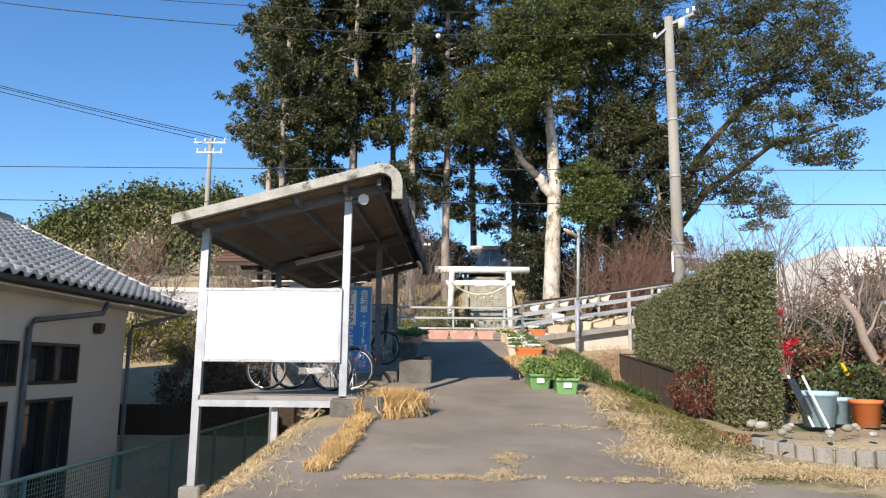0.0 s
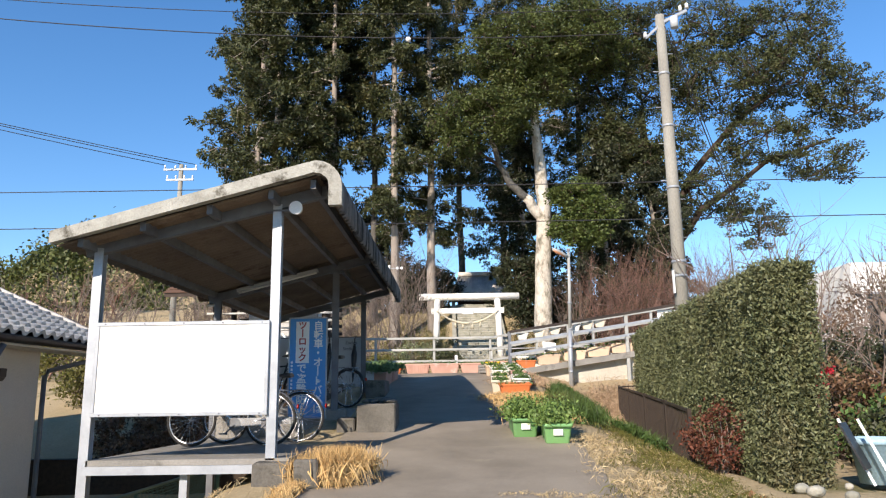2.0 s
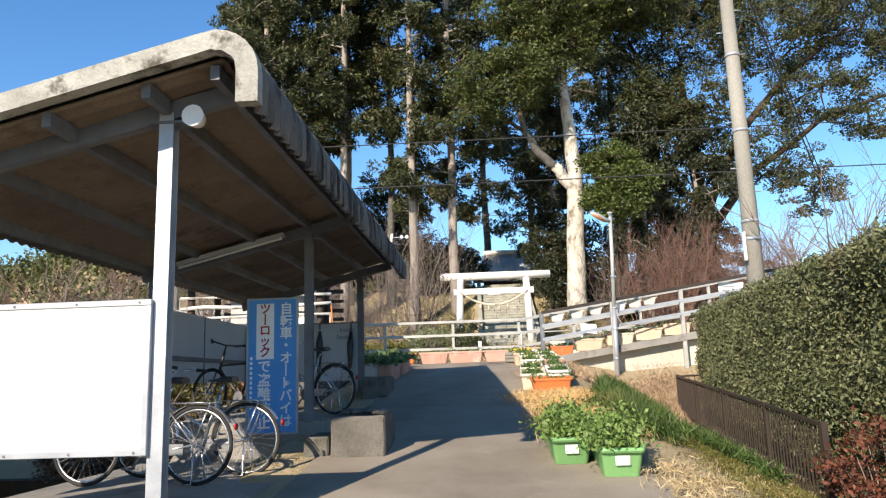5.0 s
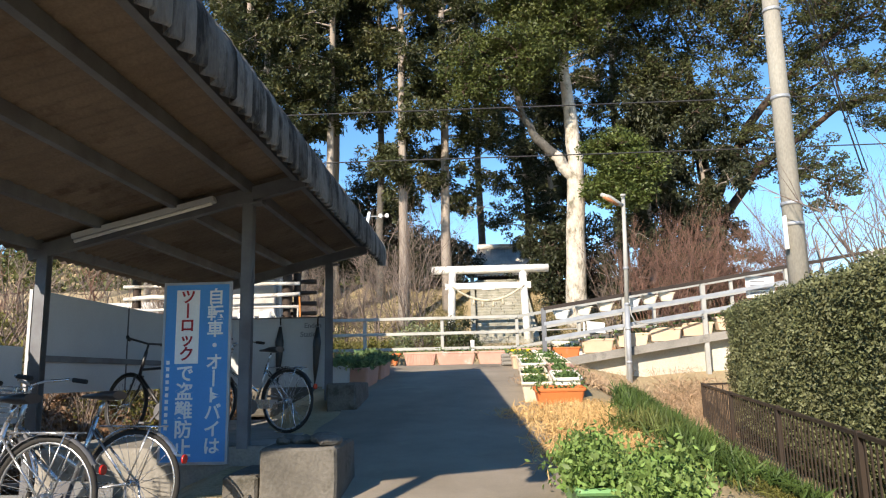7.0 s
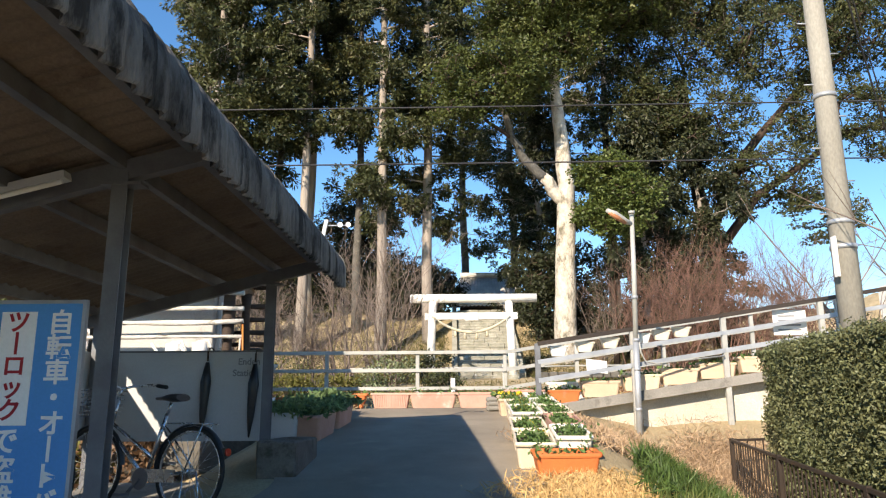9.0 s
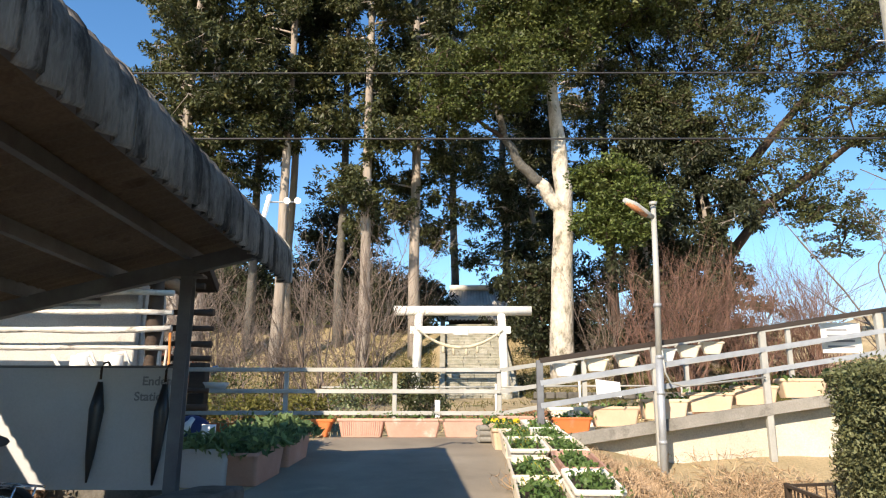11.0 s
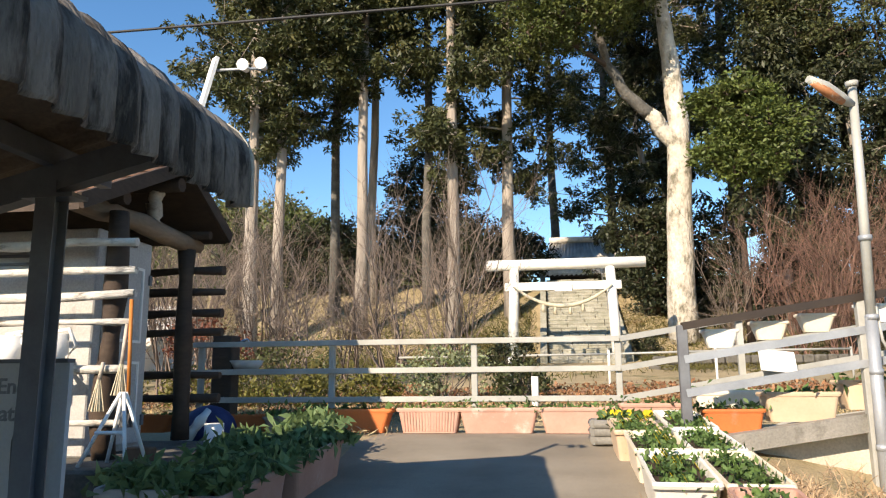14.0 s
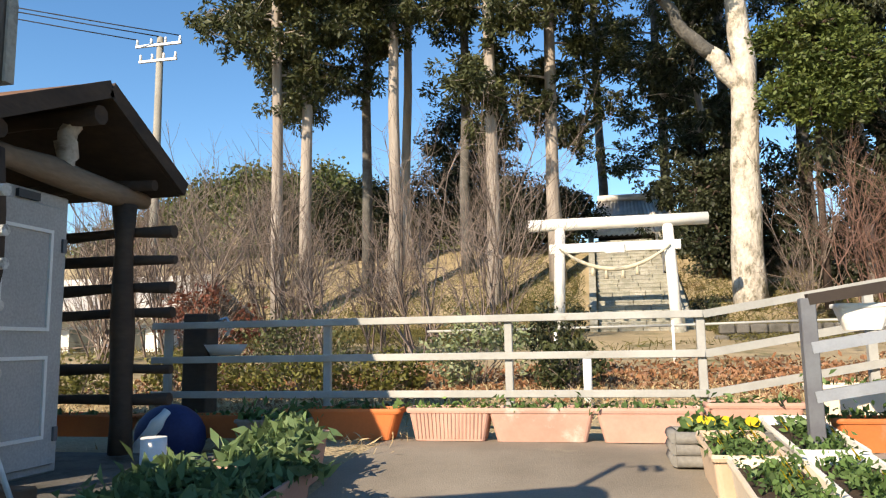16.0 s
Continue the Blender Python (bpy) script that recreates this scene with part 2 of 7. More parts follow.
def glass_mat():
    m = bpy.data.materials.new("window_glass")
    m.use_nodes = True
    b = m.node_tree.nodes["Principled BSDF"]
    b.inputs["Base Color"].default_value = (0.03, 0.035, 0.04, 1)
    b.inputs["Roughness"].default_value, b.inputs["Specular IOR Level"].default_value = 0.06, 0.6
    return m


M["glass"] = glass_mat()

# ---- building helpers ----
WORLD_OF = {}
PLACE = Matrix()     # moves and sizes a whole group of things while it is built


def thing(name, loc, label, category, group="", kind="", turn=0.0):
    """An Empty at the base of a thing; its parts go under it."""
    e = new(name)
    e.empty_display_size = 0.2
    loc = tuple(PLACE @ Vector(loc))
    e.matrix_basis = pose(*loc, 0, 0, turn)
    WORLD_OF[e.name] = pose(*loc, 0, 0, turn)
    return tagged(e, label, category, group, kind)


def part(name, bm, m, parent=None, label="", local=False, smooth=False):
    """Links a bmesh as one mesh object under a thing or part. Its points are in world places unless local."""
    me = bpy.data.meshes.new(name)
    if smooth:
        for f in bm.faces:
            f.smooth = True
    w = WORLD_OF.get(parent.name, Matrix()) if parent else Matrix()
    if not local:
        bm.transform(w.inverted() @ PLACE)
    bm.to_mesh(me)
    bm.free()
    me.materials.append(m)
    ob = new(name, me)
    if parent:
        ob.parent = parent
    WORLD_OF[ob.name] = w
    return tagged(ob, label)


def array_mesh(name, verts, faces, m, parent=None, label=""):
    """Like part(), from arrays of points and equal-sided faces, for foliage."""
    w = WORLD_OF.get(parent.name, Matrix()) if parent else Matrix()
    me = bpy.data.meshes.new(name)
    place = np.array(PLACE, np.float32)
    verts = np.asarray(verts, np.float32) @ place[:3, :3].T + place[:3, 3] - np.array(w.translation, np.float32)
    faces = np.asarray(faces, np.int32)
    k = faces.shape[1]
    me.vertices.add(len(verts))
    me.vertices.foreach_set("co", verts.ravel())
    me.loops.add(faces.size)
    me.loops.foreach_set("vertex_index", faces.ravel())
    me.polygons.add(len(faces))
    me.polygons.foreach_set("loop_start", np.arange(0, faces.size, k, dtype=np.int32))
    me.update(calc_edges=True)
    me.materials.append(m)
    ob = new(name, me)
    if parent:
        ob.parent = parent
    WORLD_OF[ob.name] = w
    return tagged(ob, label)


def box(bm, x0, x1, y0, y1, z0, z1, m=None, bevel=0.0):
    vs = [bm.verts.new((x, y, z)) for x in (x0, x1) for y in (y0, y1) for z in (z0, z1)]
    fs = [bm.faces.new([vs[i] for i in f]) for f in ((0, 1, 3, 2), (4, 6, 7, 5), (0, 4, 5, 1), (2, 3, 7, 6), (0, 2, 6, 4), (1, 5, 7, 3))]
    if bevel:
        es = list({e for f in fs for e in f.edges})
        out = bmesh.ops.bevel(bm, geom=es, offset=bevel, segments=1, affect="EDGES")
        vs = list({v for f in out["faces"] for v in f.verts} | {v for v in vs if v.is_valid})
    if m is not None:
        bmesh.ops.transform(bm, matrix=m, verts=[v for v in vs if v.is_valid])
    return bm


def boxes(*args, **kw):
    return box(bmesh.new(), *args, **kw)


def tube(bm, p0, p1, r0, r1=None, n=8, caps=True):
    """A round bar from p0 to p1."""
    p0, p1 = Vector(p0), Vector(p1)
    r1 = r0 if r1 is None else r1
    d = (p1 - p0).normalized()
    a = d.cross(Vector((0, 0, 1)) if abs(d.z) < 0.9 else Vector((1, 0, 0))).normalized()
    b = d.cross(a)
    rings = []
    for p, r in ((p0, r0), (p1, r1)):
        rings.append([bm.verts.new(p + r * (math.cos(2 * math.pi * i / n) * a + math.sin(2 * math.pi * i / n) * b)) for i in range(n)])
    for i in range(n):
        f = bm.faces.new((rings[0][i], rings[0][(i + 1) % n], rings[1][(i + 1) % n], rings[1][i]))
        f.smooth = n > 5
    if caps:
        bm.faces.new(rings[0][::-1]), bm.faces.new(rings[1])
    return bm


def bent(bm, pts, r, n=8):
    """A round bar along points, one radius or one for each."""
    rs = r if isinstance(r, (list, tuple)) else [r] * len(pts)
    rings, pts = [], [Vector(p) for p in pts]
    up = Vector((0.31, 0.17, 0.93))
    for i, p in enumerate(pts):
        d = (pts[min(i + 1, len(pts) - 1)] - pts[max(i - 1, 0)]).normalized()
        a = d.cross(up).normalized()
        b = d.cross(a)
        rings.append([bm.verts.new(p + rs[i] * (math.cos(2 * math.pi * k / n) * a + math.sin(2 * math.pi * k / n) * b)) for k in range(n)])
    for q, s in zip(rings, rings[1:]):
        for k in range(n):
            bm.faces.new((q[k], q[(k + 1) % n], s[(k + 1) % n], s[k])).smooth = True
    bm.faces.new(rings[0][::-1]), bm.faces.new(rings[-1])
    return bm


def beam(bm, p0, p1, w, h):
    """A square bar from p0 to p1, w across and h high."""
    p0, p1 = Vector(p0), Vector(p1)
    d = (p1 - p0).normalized()
    a = d.cross(Vector((0, 0, 1)))
    a = a.normalized() if a.length > 1e-4 else Vector((1, 0, 0))
    b = a.cross(d).normalized()
    q = [[bm.verts.new(p + a * sx * w / 2 + b * sz * h / 2) for sx, sz in ((-1, -1), (1, -1), (1, 1), (-1, 1))] for p in (p0, p1)]
    for i in range(4):
        bm.faces.new((q[0][i], q[0][(i + 1) % 4], q[1][(i + 1) % 4], q[1][i]))
    bm.faces.new(q[0][::-1]), bm.faces.new(q[1])
    return bm


def leaves(centres, length, width, droop=0.0, seed=1, spread=1.0):
    """Rhombic leaves of two triangles' worth at the centres, turned at random; droop hangs them down."""
    rs = np.random.RandomState(seed)
    n = len(centres)
    d = rs.normal(size=(n, 3))
    d[:, 2] = d[:, 2] * spread - droop
    d /= np.linalg.norm(d, axis=1)[:, None]
    s = np.cross(d, rs.normal(size=(n, 3)))
    s /= np.linalg.norm(s, axis=1)[:, None] + 1e-6
    k = rs.uniform(0.6, 1.3, (n, 1))
    nrm = np.cross(d, s) * length * 0.16 * k
    d, s = d * length * k * 0.5, s * width * k * 0.5
    v = np.stack([centres - d, centres + s + nrm, centres + d, centres - s + nrm], 1).reshape(-1, 3)
    f = np.arange(4 * n).reshape(n, 4)
    return v, f


def sprays(centres, out, length, width, seed=1, jitter=0.55, droop=0.25):
    """Leaf sprays that point outwards from the middle of their tuft, a little ragged and drooping."""
    rs = np.random.RandomState(seed)
    n = len(centres)
    d = out / (np.linalg.norm(out, axis=1)[:, None] + 1e-6) + rs.normal(size=(n, 3)) * jitter
    d[:, 2] -= droop
    d /= np.linalg.norm(d, axis=1)[:, None] + 1e-6
    s = np.cross(d, rs.normal(size=(n, 3)))
    s /= np.linalg.norm(s, axis=1)[:, None] + 1e-6
    k = rs.uniform(0.6, 1.35, (n, 1))
    nrm = np.cross(d, s) * length * 0.14 * k
    d, s = d * length * k * 0.5, s * width * k * 0.5
    v = np.stack([centres - d, centres + s + nrm, centres + d, centres - s + nrm], 1).reshape(-1, 3)
    return v, np.arange(4 * n).reshape(n, 4)


def twigs(lines, sides=3):
    """Thin tapered bars for many twigs: rows of p0, p1, r0, r1, as arrays of points and faces."""
    p0, p1 = np.array([a[0] for a in lines]), np.array([a[1] for a in lines])
    r0, r1 = np.array([a[2] for a in lines])[:, None], np.array([a[3] for a in lines])[:, None]
    d = p1 - p0
    d /= np.linalg.norm(d, axis=1)[:, None] + 1e-9
    a = np.cross(d, np.array([0.37, 0.61, 0.69]))
    a /= np.linalg.norm(a, axis=1)[:, None] + 1e-9
    b = np.cross(d, a)
    ring = []
    for p, r in ((p0, r0), (p1, r1)):
        for k in range(sides):
            w = 2 * math.pi * k / sides
            ring.append(p + r * (math.cos(w) * a + math.sin(w) * b))
    v = np.stack(ring, 1).reshape(-1, 3)
    base = np.arange(len(p0))[:, None] * 2 * sides
    f = np.concatenate([base + np.array([[k, (k + 1) % sides, sides + (k + 1) % sides, sides + k]]) for k in range(sides)])
    return v, f


def grow(rs, p, d, length, r, depth, out, wiggle=0.25, kids=(3, 5), shrink=0.62, lift=0.15, angle=0.6):
    """A branch and its twigs, into out as rows for twigs()."""
    n = 4 if depth > 0 else 2
    p, d = np.array(p, float), np.array(d, float) / np.linalg.norm(d)
    pts = [p]
    for i in range(n):
        d = d + rs.normal(size=3) * wiggle * 0.5 + np.array([0, 0, lift * 0.3])
        d /= np.linalg.norm(d)
        q = p + d * length / n
        out.append((p, q, r * (1 - 0.6 * i / n), r * (1 - 0.6 * (i + 1) / n)))
        p = q
        pts.append(p)
    if depth > 0:
        for _ in range(rs.randint(kids[0], kids[1] + 1)):
            i = rs.randint(1, n + 1)
            e = d + rs.normal(size=3) * angle
            grow(rs, pts[i], e, length * shrink * rs.uniform(0.7, 1.2), r * 0.52, depth - 1, out, wiggle, kids, shrink, lift, angle)
    return pts


def bez(a, b, n, sag):
    """Points of a hanging line from a to b."""
    a, b = Vector(a), Vector(b)
    return [a.lerp(b, i / n) - Vector((0, 0, 4 * sag * (i / n) * (1 - i / n))) for i in range(n + 1)]


def smooth01(v, a, b):
    t = min(1.0, max(0.0, (v - a) / (b - a)))
    return t * t * (3 - 2 * t)


# ---- the ground ----
PATH_Y = [-60, -30, 0, 6, 10, 12, 20, 22.5, 24, 37, 39, 47.5, 60, 400]
PATH_Z = [-0.3, -0.2, 0.03, 0.50, 0.88, 1.10, 2.03, 2.29, 2.34, 3.30, 3.45, 7.2, 7.8, 9.0]
LEFT_Y, LEFT_Z = [-60, 13, 16, 20, 23, 24, 37, 39, 47.5, 60, 400], [-1.1, -1.05, -0.6, 1.3, 2.1, 2.3, 3.3, 3.5, 7.2, 7.8, 9.0]
RIGHT_Y, RIGHT_Z = [-60, 0, 6, 8, 9.4, 13, 20, 21.3, 22.2, 24, 37, 39, 47.5, 60, 400], [-0.3, 0.03, 0.5, 0.66, 0.62, 0.70, 1.0, 1.60, 2.00, 2.4, 3.3, 3.5, 7.2, 7.8, 9.0]


def path_z(y):
    return float(np.interp(y, PATH_Y, PATH_Z))


def ground_z(x, y):
    c = path_z(y)
    if x < 0:
        return c + (float(np.interp(y, LEFT_Y, LEFT_Z)) - c) * smooth01(-x, 1.7, 3.6)
    return c + (float(np.interp(y, RIGHT_Y, RIGHT_Z)) - c) * smooth01(x, 2.2, 4.0)


def lump(x, y, s=1.0):
    return noise.noise(Vector((x * s, y * s, 3.1)))


def build_ground():
    xs = sorted(set([-400, -200, -100, -60, -40, -30, -24] + [round(-20 + 0.4 * i, 2) for i in range(103)] + [24, 30, 40, 60, 100, 200, 400]))
    ys = sorted(set([-400, -150, -60, -30, -15, -8] + [round(-4 + 0.4 * i, 2) for i in range(150)] + [60, 70, 90, 130, 200, 400]))
    bm = bmesh.new()
    grid = []
    for y in ys:
        row = []
        for x in xs:
            on_path = -1.2 < x < 2.2 and y < 24
            z = ground_z(x, y) + (0 if on_path else 0.05 * lump(x, y, 1.1) * min(1, abs(x - 0.5) / 3)) - (0.03 if on_path else 0)
            row.append(bm.verts.new((x, y, z)))
        grid.append(row)
    for a, b in zip(grid, grid[1:]):
        for i in range(len(xs) - 1):
            bm.faces.new((a[i], a[i + 1], b[i + 1], b[i])).smooth = True
    return tagged(part("ground", bm, M["ground"]), "dry winter grass and soil falling away beside the path", "ground", kind="structure")


build_ground()


def build_path():
    """The sloping asphalt lane, with an uneven edge, widening to the road at its foot."""
    bm = bmesh.new()
    rows = []
    y = -14.0
    while y <= 23.05:
        left = float(np.interp(y, [6, 8.6, 9.3, 24], [-1.75, -1.65, -1.15, -1.15])) + 0.09 * lump(1.0, y, 1.4) if y > 6 else -1.75 - 0.35 * (6 - y)
        right = float(np.interp(y, [-14, 5.2, 6.6, 8, 11.6, 14, 23.1], [11, 4.6, 2.1, 1.93, 2.02, 1.9, 1.75])) + 0.09 * lump(7.0, y, 1.6)
        left = max(left, -7)
        rows.append([bm.verts.new((left + (right - left) * k / 8, y, path_z(y) + 0.012 + (0.008 * lump(k * 3.1, y, 1.0)))) for k in range(9)])
        y += 0.25
    for a, b in zip(rows, rows[1:]):
        for k in range(8):
            bm.faces.new((a[k], a[k + 1], b[k + 1], b[k])).smooth = True
    return tagged(part("road", bm, M["asphalt"]), "worn grey asphalt lane rising towards the terrace", "road", kind="structure")


build_path()



def shell(rows, down):
    """A closed skin between rows of points and the same rows moved by down."""
    bm = bmesh.new()
    d = Vector(down)
    hi = [[bm.verts.new(p) for p in r] for r in rows]
    lo = [[bm.verts.new(Vector(p) + d) for p in r] for r in rows]
    n, m = len(rows), len(rows[0])
    for i in range(n - 1):
        for k in range(m - 1):
            bm.faces.new((hi[i][k], hi[i][k + 1], hi[i + 1][k + 1], hi[i + 1][k])).smooth = True
            bm.faces.new((lo[i][k], lo[i + 1][k], lo[i + 1][k + 1], lo[i][k + 1])).smooth = True
    for i in range(n - 1):
        for k in (0, m - 1):
            bm.faces.new((hi[i][k], hi[i + 1][k], lo[i + 1][k], lo[i][k]))
    for k in range(m - 1):
        for i in (0, n - 1):
            bm.faces.new((hi[i][k], hi[i][k + 1], lo[i][k + 1], lo[i][k]))
    bmesh.ops.recalc_face_normals(bm, faces=bm.faces[:])
    return bm


# ---- the bicycle shelter ----
SHED_X0, SHED_X1 = -3.45, -1.5
POST_Y = (9.87, 14.0, 17.85)


def slab_z(y):
    return 1.085 if y < 13.9 else 1.505


def roof_profile(y, wave=0.0):
    """Across the roof: a straight fall to the low side and a curl over at the high side."""
    lift = 0.012 * (y - 9.36) + wave
    pts = [(-3.75 + 2.62 * i / 8, 3.40 + 0.685 * i / 8 + lift) for i in range(9)]
    cx, cz, r = -1.00, 3.865, 0.25
    for k in range(1, 8):
        a = radians(104 - k * 104 / 7)
        pts.append((cx + (r + wave) * math.cos(a), cz + (r + wave) * math.sin(a) + 0.012 * (y - 9.36)))
    pts.append((-0.75 + wave, 3.66 + 0.012 * (y - 9.36)))
    return pts


def build_shelter():
    s = thing("bicycle_shelter", (-2.4, 9.87, 0.0), "open steel bicycle shelter with a corrugated cement roof", "shelter")
    # corrugated sheets, each a piece about 0.9 m wide
    y, sheet_no = 9.44, 0
    rs = random.Random(4)
    while y < 18.25:
        y1 = min(y + 0.90, 18.3)
        n = 28
        jump = rs.uniform(-0.006, 0.006)
        rows = []
        for i in range(n + 1):
            yy = y + (y1 - y) * i / n + 0.003
            rows.append([(x, yy, z) for x, z in roof_profile(yy, 0.030 * math.cos(2 * math.pi * (yy - 9.44) / 0.15) + jump)])
        bm = shell(rows, (-0.012, 0, -0.014))
        part("roof_sheet", bm, M["slate"], s)
        y = y1
        sheet_no += 1
    # brown boarding under the sheets, stopping short of the curl
    for a, b in ((9.5, 14.0), (14.0, 18.25)):
        n = 120
        rows = []
        for i in range(n + 1):
            yy = a + (b - a) * i / n
            rows.append([(x, yy, z - 0.085) for x, z in roof_profile(yy, 0.014 * math.cos(2 * math.pi * yy / 0.15))[:10]])
        bm = shell(rows, (0, 0, -0.012))
        part("soffit_board", bm, M["soffit"], s, "stained brown underside")
    # the verge that closes each gable end of the roof
    for y0, y1 in ((9.34, 9.44), (18.3, 18.33)):
        bm = bmesh.new()
        rings = []
        for yy in (y0, y1):
            outer = roof_profile(yy, 0.03)
            inner = [(x + (0.0 if i < 9 else -0.11 * min(1, (i - 8) / 4)), z - (0.10 if i < 11 else 0.10 * max(0.0, (14 - i) / 4))) for i, (x, z) in enumerate(roof_profile(yy, 0.0))]
            rings.append([bm.verts.new((x, yy, z)) for x, z in outer] + [bm.verts.new((x, yy, z)) for x, z in inner[::-1]])
        n = len(rings[0])
        for k in range(n):
            bm.faces.new((rings[0][k], rings[1][k], rings[1][(k + 1) % n], rings[0][(k + 1) % n]))
        h = n // 2
        for r, flip in ((rings[0], 1), (rings[1], 0)):
            for k in range(h - 1):
                q = (r[k], r[k + 1], r[n - 2 - k], r[n - 1 - k])
                bm.faces.new(q if flip else q[::-1])
        part("verge", bm, M["cap"], s, "mould-streaked grey roof edging")
    # posts with their flanges, beams, rafters, purlins
    for y in POST_Y:
        for x in (SHED_X0, SHED_X1):
            top = 3.34 if x == SHED_X0 else 3.80
            foot = (-0.75 if y < 10 else ground_z(x, y) - 0.1) if x == SHED_X0 else slab_z(y) - 0.02
            bm = bmesh.new()
            half = [(0.05, 0.05), (-0.05, 0.05), (-0.05, 0.043), (-0.004, 0.043), (-0.004, -0.043), (-0.05, -0.043), (-0.05, -0.05), (0.05, -0.05), (0.05, -0.043), (0.004, -0.043), (0.004, 0.043), (0.05, 0.043)]
            low = [bm.verts.new((x + a, y + b, foot)) for a, b in half]
            high = [bm.verts.new((x + a, y + b, top)) for a, b in half]
            for i in range(12):
                bm.faces.new((low[i], low[(i + 1) % 12], high[(i + 1) % 12], high[i]))
            bm.faces.new(low[::-1]), bm.faces.new(high)
            # posts behind the sunlit pair have their shade put into a darker steel
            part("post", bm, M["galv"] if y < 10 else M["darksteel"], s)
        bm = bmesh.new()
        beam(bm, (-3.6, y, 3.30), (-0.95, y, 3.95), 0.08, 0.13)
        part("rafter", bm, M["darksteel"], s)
        bm = bmesh.new()
        box(bm, SHED_X1 - 0.12, SHED_X1 + 0.14, y - 0.06, y + 0.06, 3.72, 3.74)
        part("bracket", bm, M["darksteel"], s)
    for x, z in ((-3.5, 3.34), (-2.85, 3.50), (-2.15, 3.67), (-1.5, 3.83), (-1.05, 3.93)):
        bm = bmesh.new()
        beam(bm, (x, 9.5, z), (x, 18.25, z + 0.10), 0.06, 0.10)
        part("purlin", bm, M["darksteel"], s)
    # floor slab on a steel frame
    part("floor_slab", boxes(-3.42, -1.30, 9.82, 13.96, 0.96, 1.085), M["concrete"], s, "grey concrete floor slab")
    part("floor_slab", boxes(-3.42, -1.30, 13.97, 18.3, 1.0, 1.505), M["concrete"], s, "grey raised concrete floor slab")
    bm = bmesh.new()
    beam(bm, (-3.42, 9.77, 0.985), (-1.5, 9.77, 0.985), 0.06, 0.085)
    part("edge_beam", bm, M["galv"], s)
    bm = bmesh.new()
    box(bm, -2.44, -2.36, 9.85, 9.93, ground_z(-2.4, 9.9) - 0.2, 0.95)
    part("prop", bm, M["galv"], s)
    for y in (9.87,):
        bm = bmesh.new()
        box(bm, -3.58, -3.30, y - 0.14, y + 0.14, -1.2, -0.08, bevel=0.02)
        part("footing", bm, M["concrete"], s)
    # ribbed sheet walls behind and at the far end
    part("side_panel", boxes(-3.56, -3.53, 13.98, 18.14, 2.0, 2.97), M["greypanel"], s)
    part("side_panel", boxes(-3.56, -3.53, 10.3, 13.90, 1.75, 2.43), M["greypanel"], s)
    for y0, y1, z in ((13.98, 18.14, 2.30), (10.3, 13.90, 1.98)):
        part("panel_rail", boxes(-3.528, -3.49, y0, y1, z, z + 0.06), M["darksteel"], s)
    for y in (12.1, 15.9):
        z0, z1 = (1.75, 2.43) if y < 13.9 else (2.0, 2.97)
        part("panel_seam", boxes(-3.528, -3.518, y - 0.008, y + 0.008, z0, z1), M["darksteel"], s)
    part("end_panel", boxes(-3.5, -1.56, 18.16, 18.19, 1.97, 2.98), M["greypanel"], s)
    part("panel_rail", boxes(-3.5, -1.56, 18.14, 18.20, 2.98, 3.0), M["darksteel"], s)
    # strip lamp under the middle rafter, not lit
    bm = bmesh.new()
    beam(bm, (-3.10, 13.85, 3.43), (-1.78, 13.85, 3.75), 0.09, 0.05)
    lamp = part("strip_lamp", bm, M["greypanel"], s, "unlit strip lamp fitting")
    bm = bmesh.new()
    tube(bm, (-3.08, 13.83, 3.385), (-1.80, 13.83, 3.705), 0.016)
    part("lamp_tube", bm, M["white"], lamp)
    # round lamp on the near post
    bm = bmesh.new()
    tube(bm, (-1.28, 9.83, 3.735), (-1.28, 9.72, 3.735), 0.055, 0.075, 16)
    part("round_lamp", bm, M["white"], s, "small round white lamp")
    return s


build_shelter()


def build_notice_board():
    b = thing("notice_board", (-2.46, 9.82, 1.52), "large blank white board fixed between two steel posts", "board")
    part("panel", boxes(-3.38, -1.56, 9.795, 9.815, 1.545, 2.495), M["board"], b, "blank white panel")
    for x0, x1, z0, z1 in ((-3.40, -1.54, 2.475, 2.515), (-3.40, -1.54, 1.525, 1.565), (-3.40, -3.36, 1.565, 2.475), (-1.58, -1.54, 1.565, 2.475)):
        part("frame_bar", boxes(x0, x1, 9.785, 9.818, z0, z1, bevel=0.004), M["galv"], b)
    for i in range(5):
        for z in (2.495, 1.545):
            bm = bmesh.new()
            x = -3.3 + 0.42 * i
            tube(bm, (x, 9.785, z), (x, 9.78, z), 0.008)
            part("screw", bm, M["darksteel"], b)
    return b


build_notice_board()


def text_part(parent, body, size, x, y, z, m, upright=True, name="lettering", stretch=1.0):
    """A line of flat letters facing the lane's foot, centred at the place."""
    cu = bpy.data.curves.new(name, "FONT")
    cu.body, cu.size, cu.align_x, cu.align_y, cu.extrude = body, size, "CENTER", "CENTER", 0.0015
    cu.offset = size * 0.022
    ob = new("text_tmp", cu)
    dg = bpy.context.evaluated_depsgraph_get()
    me = bpy.data.meshes.new_from_object(ob.evaluated_get(dg))
    bpy.data.objects.remove(ob)
    bm = bmesh.new()
    bm.from_mesh(me)
    bpy.data.meshes.remove(me)
    bm.transform(pose(x, y, z, 90, 0, 0) @ Matrix.Diagonal((stretch, 1, 1, 1)))
    return part(name, bm, m, parent)


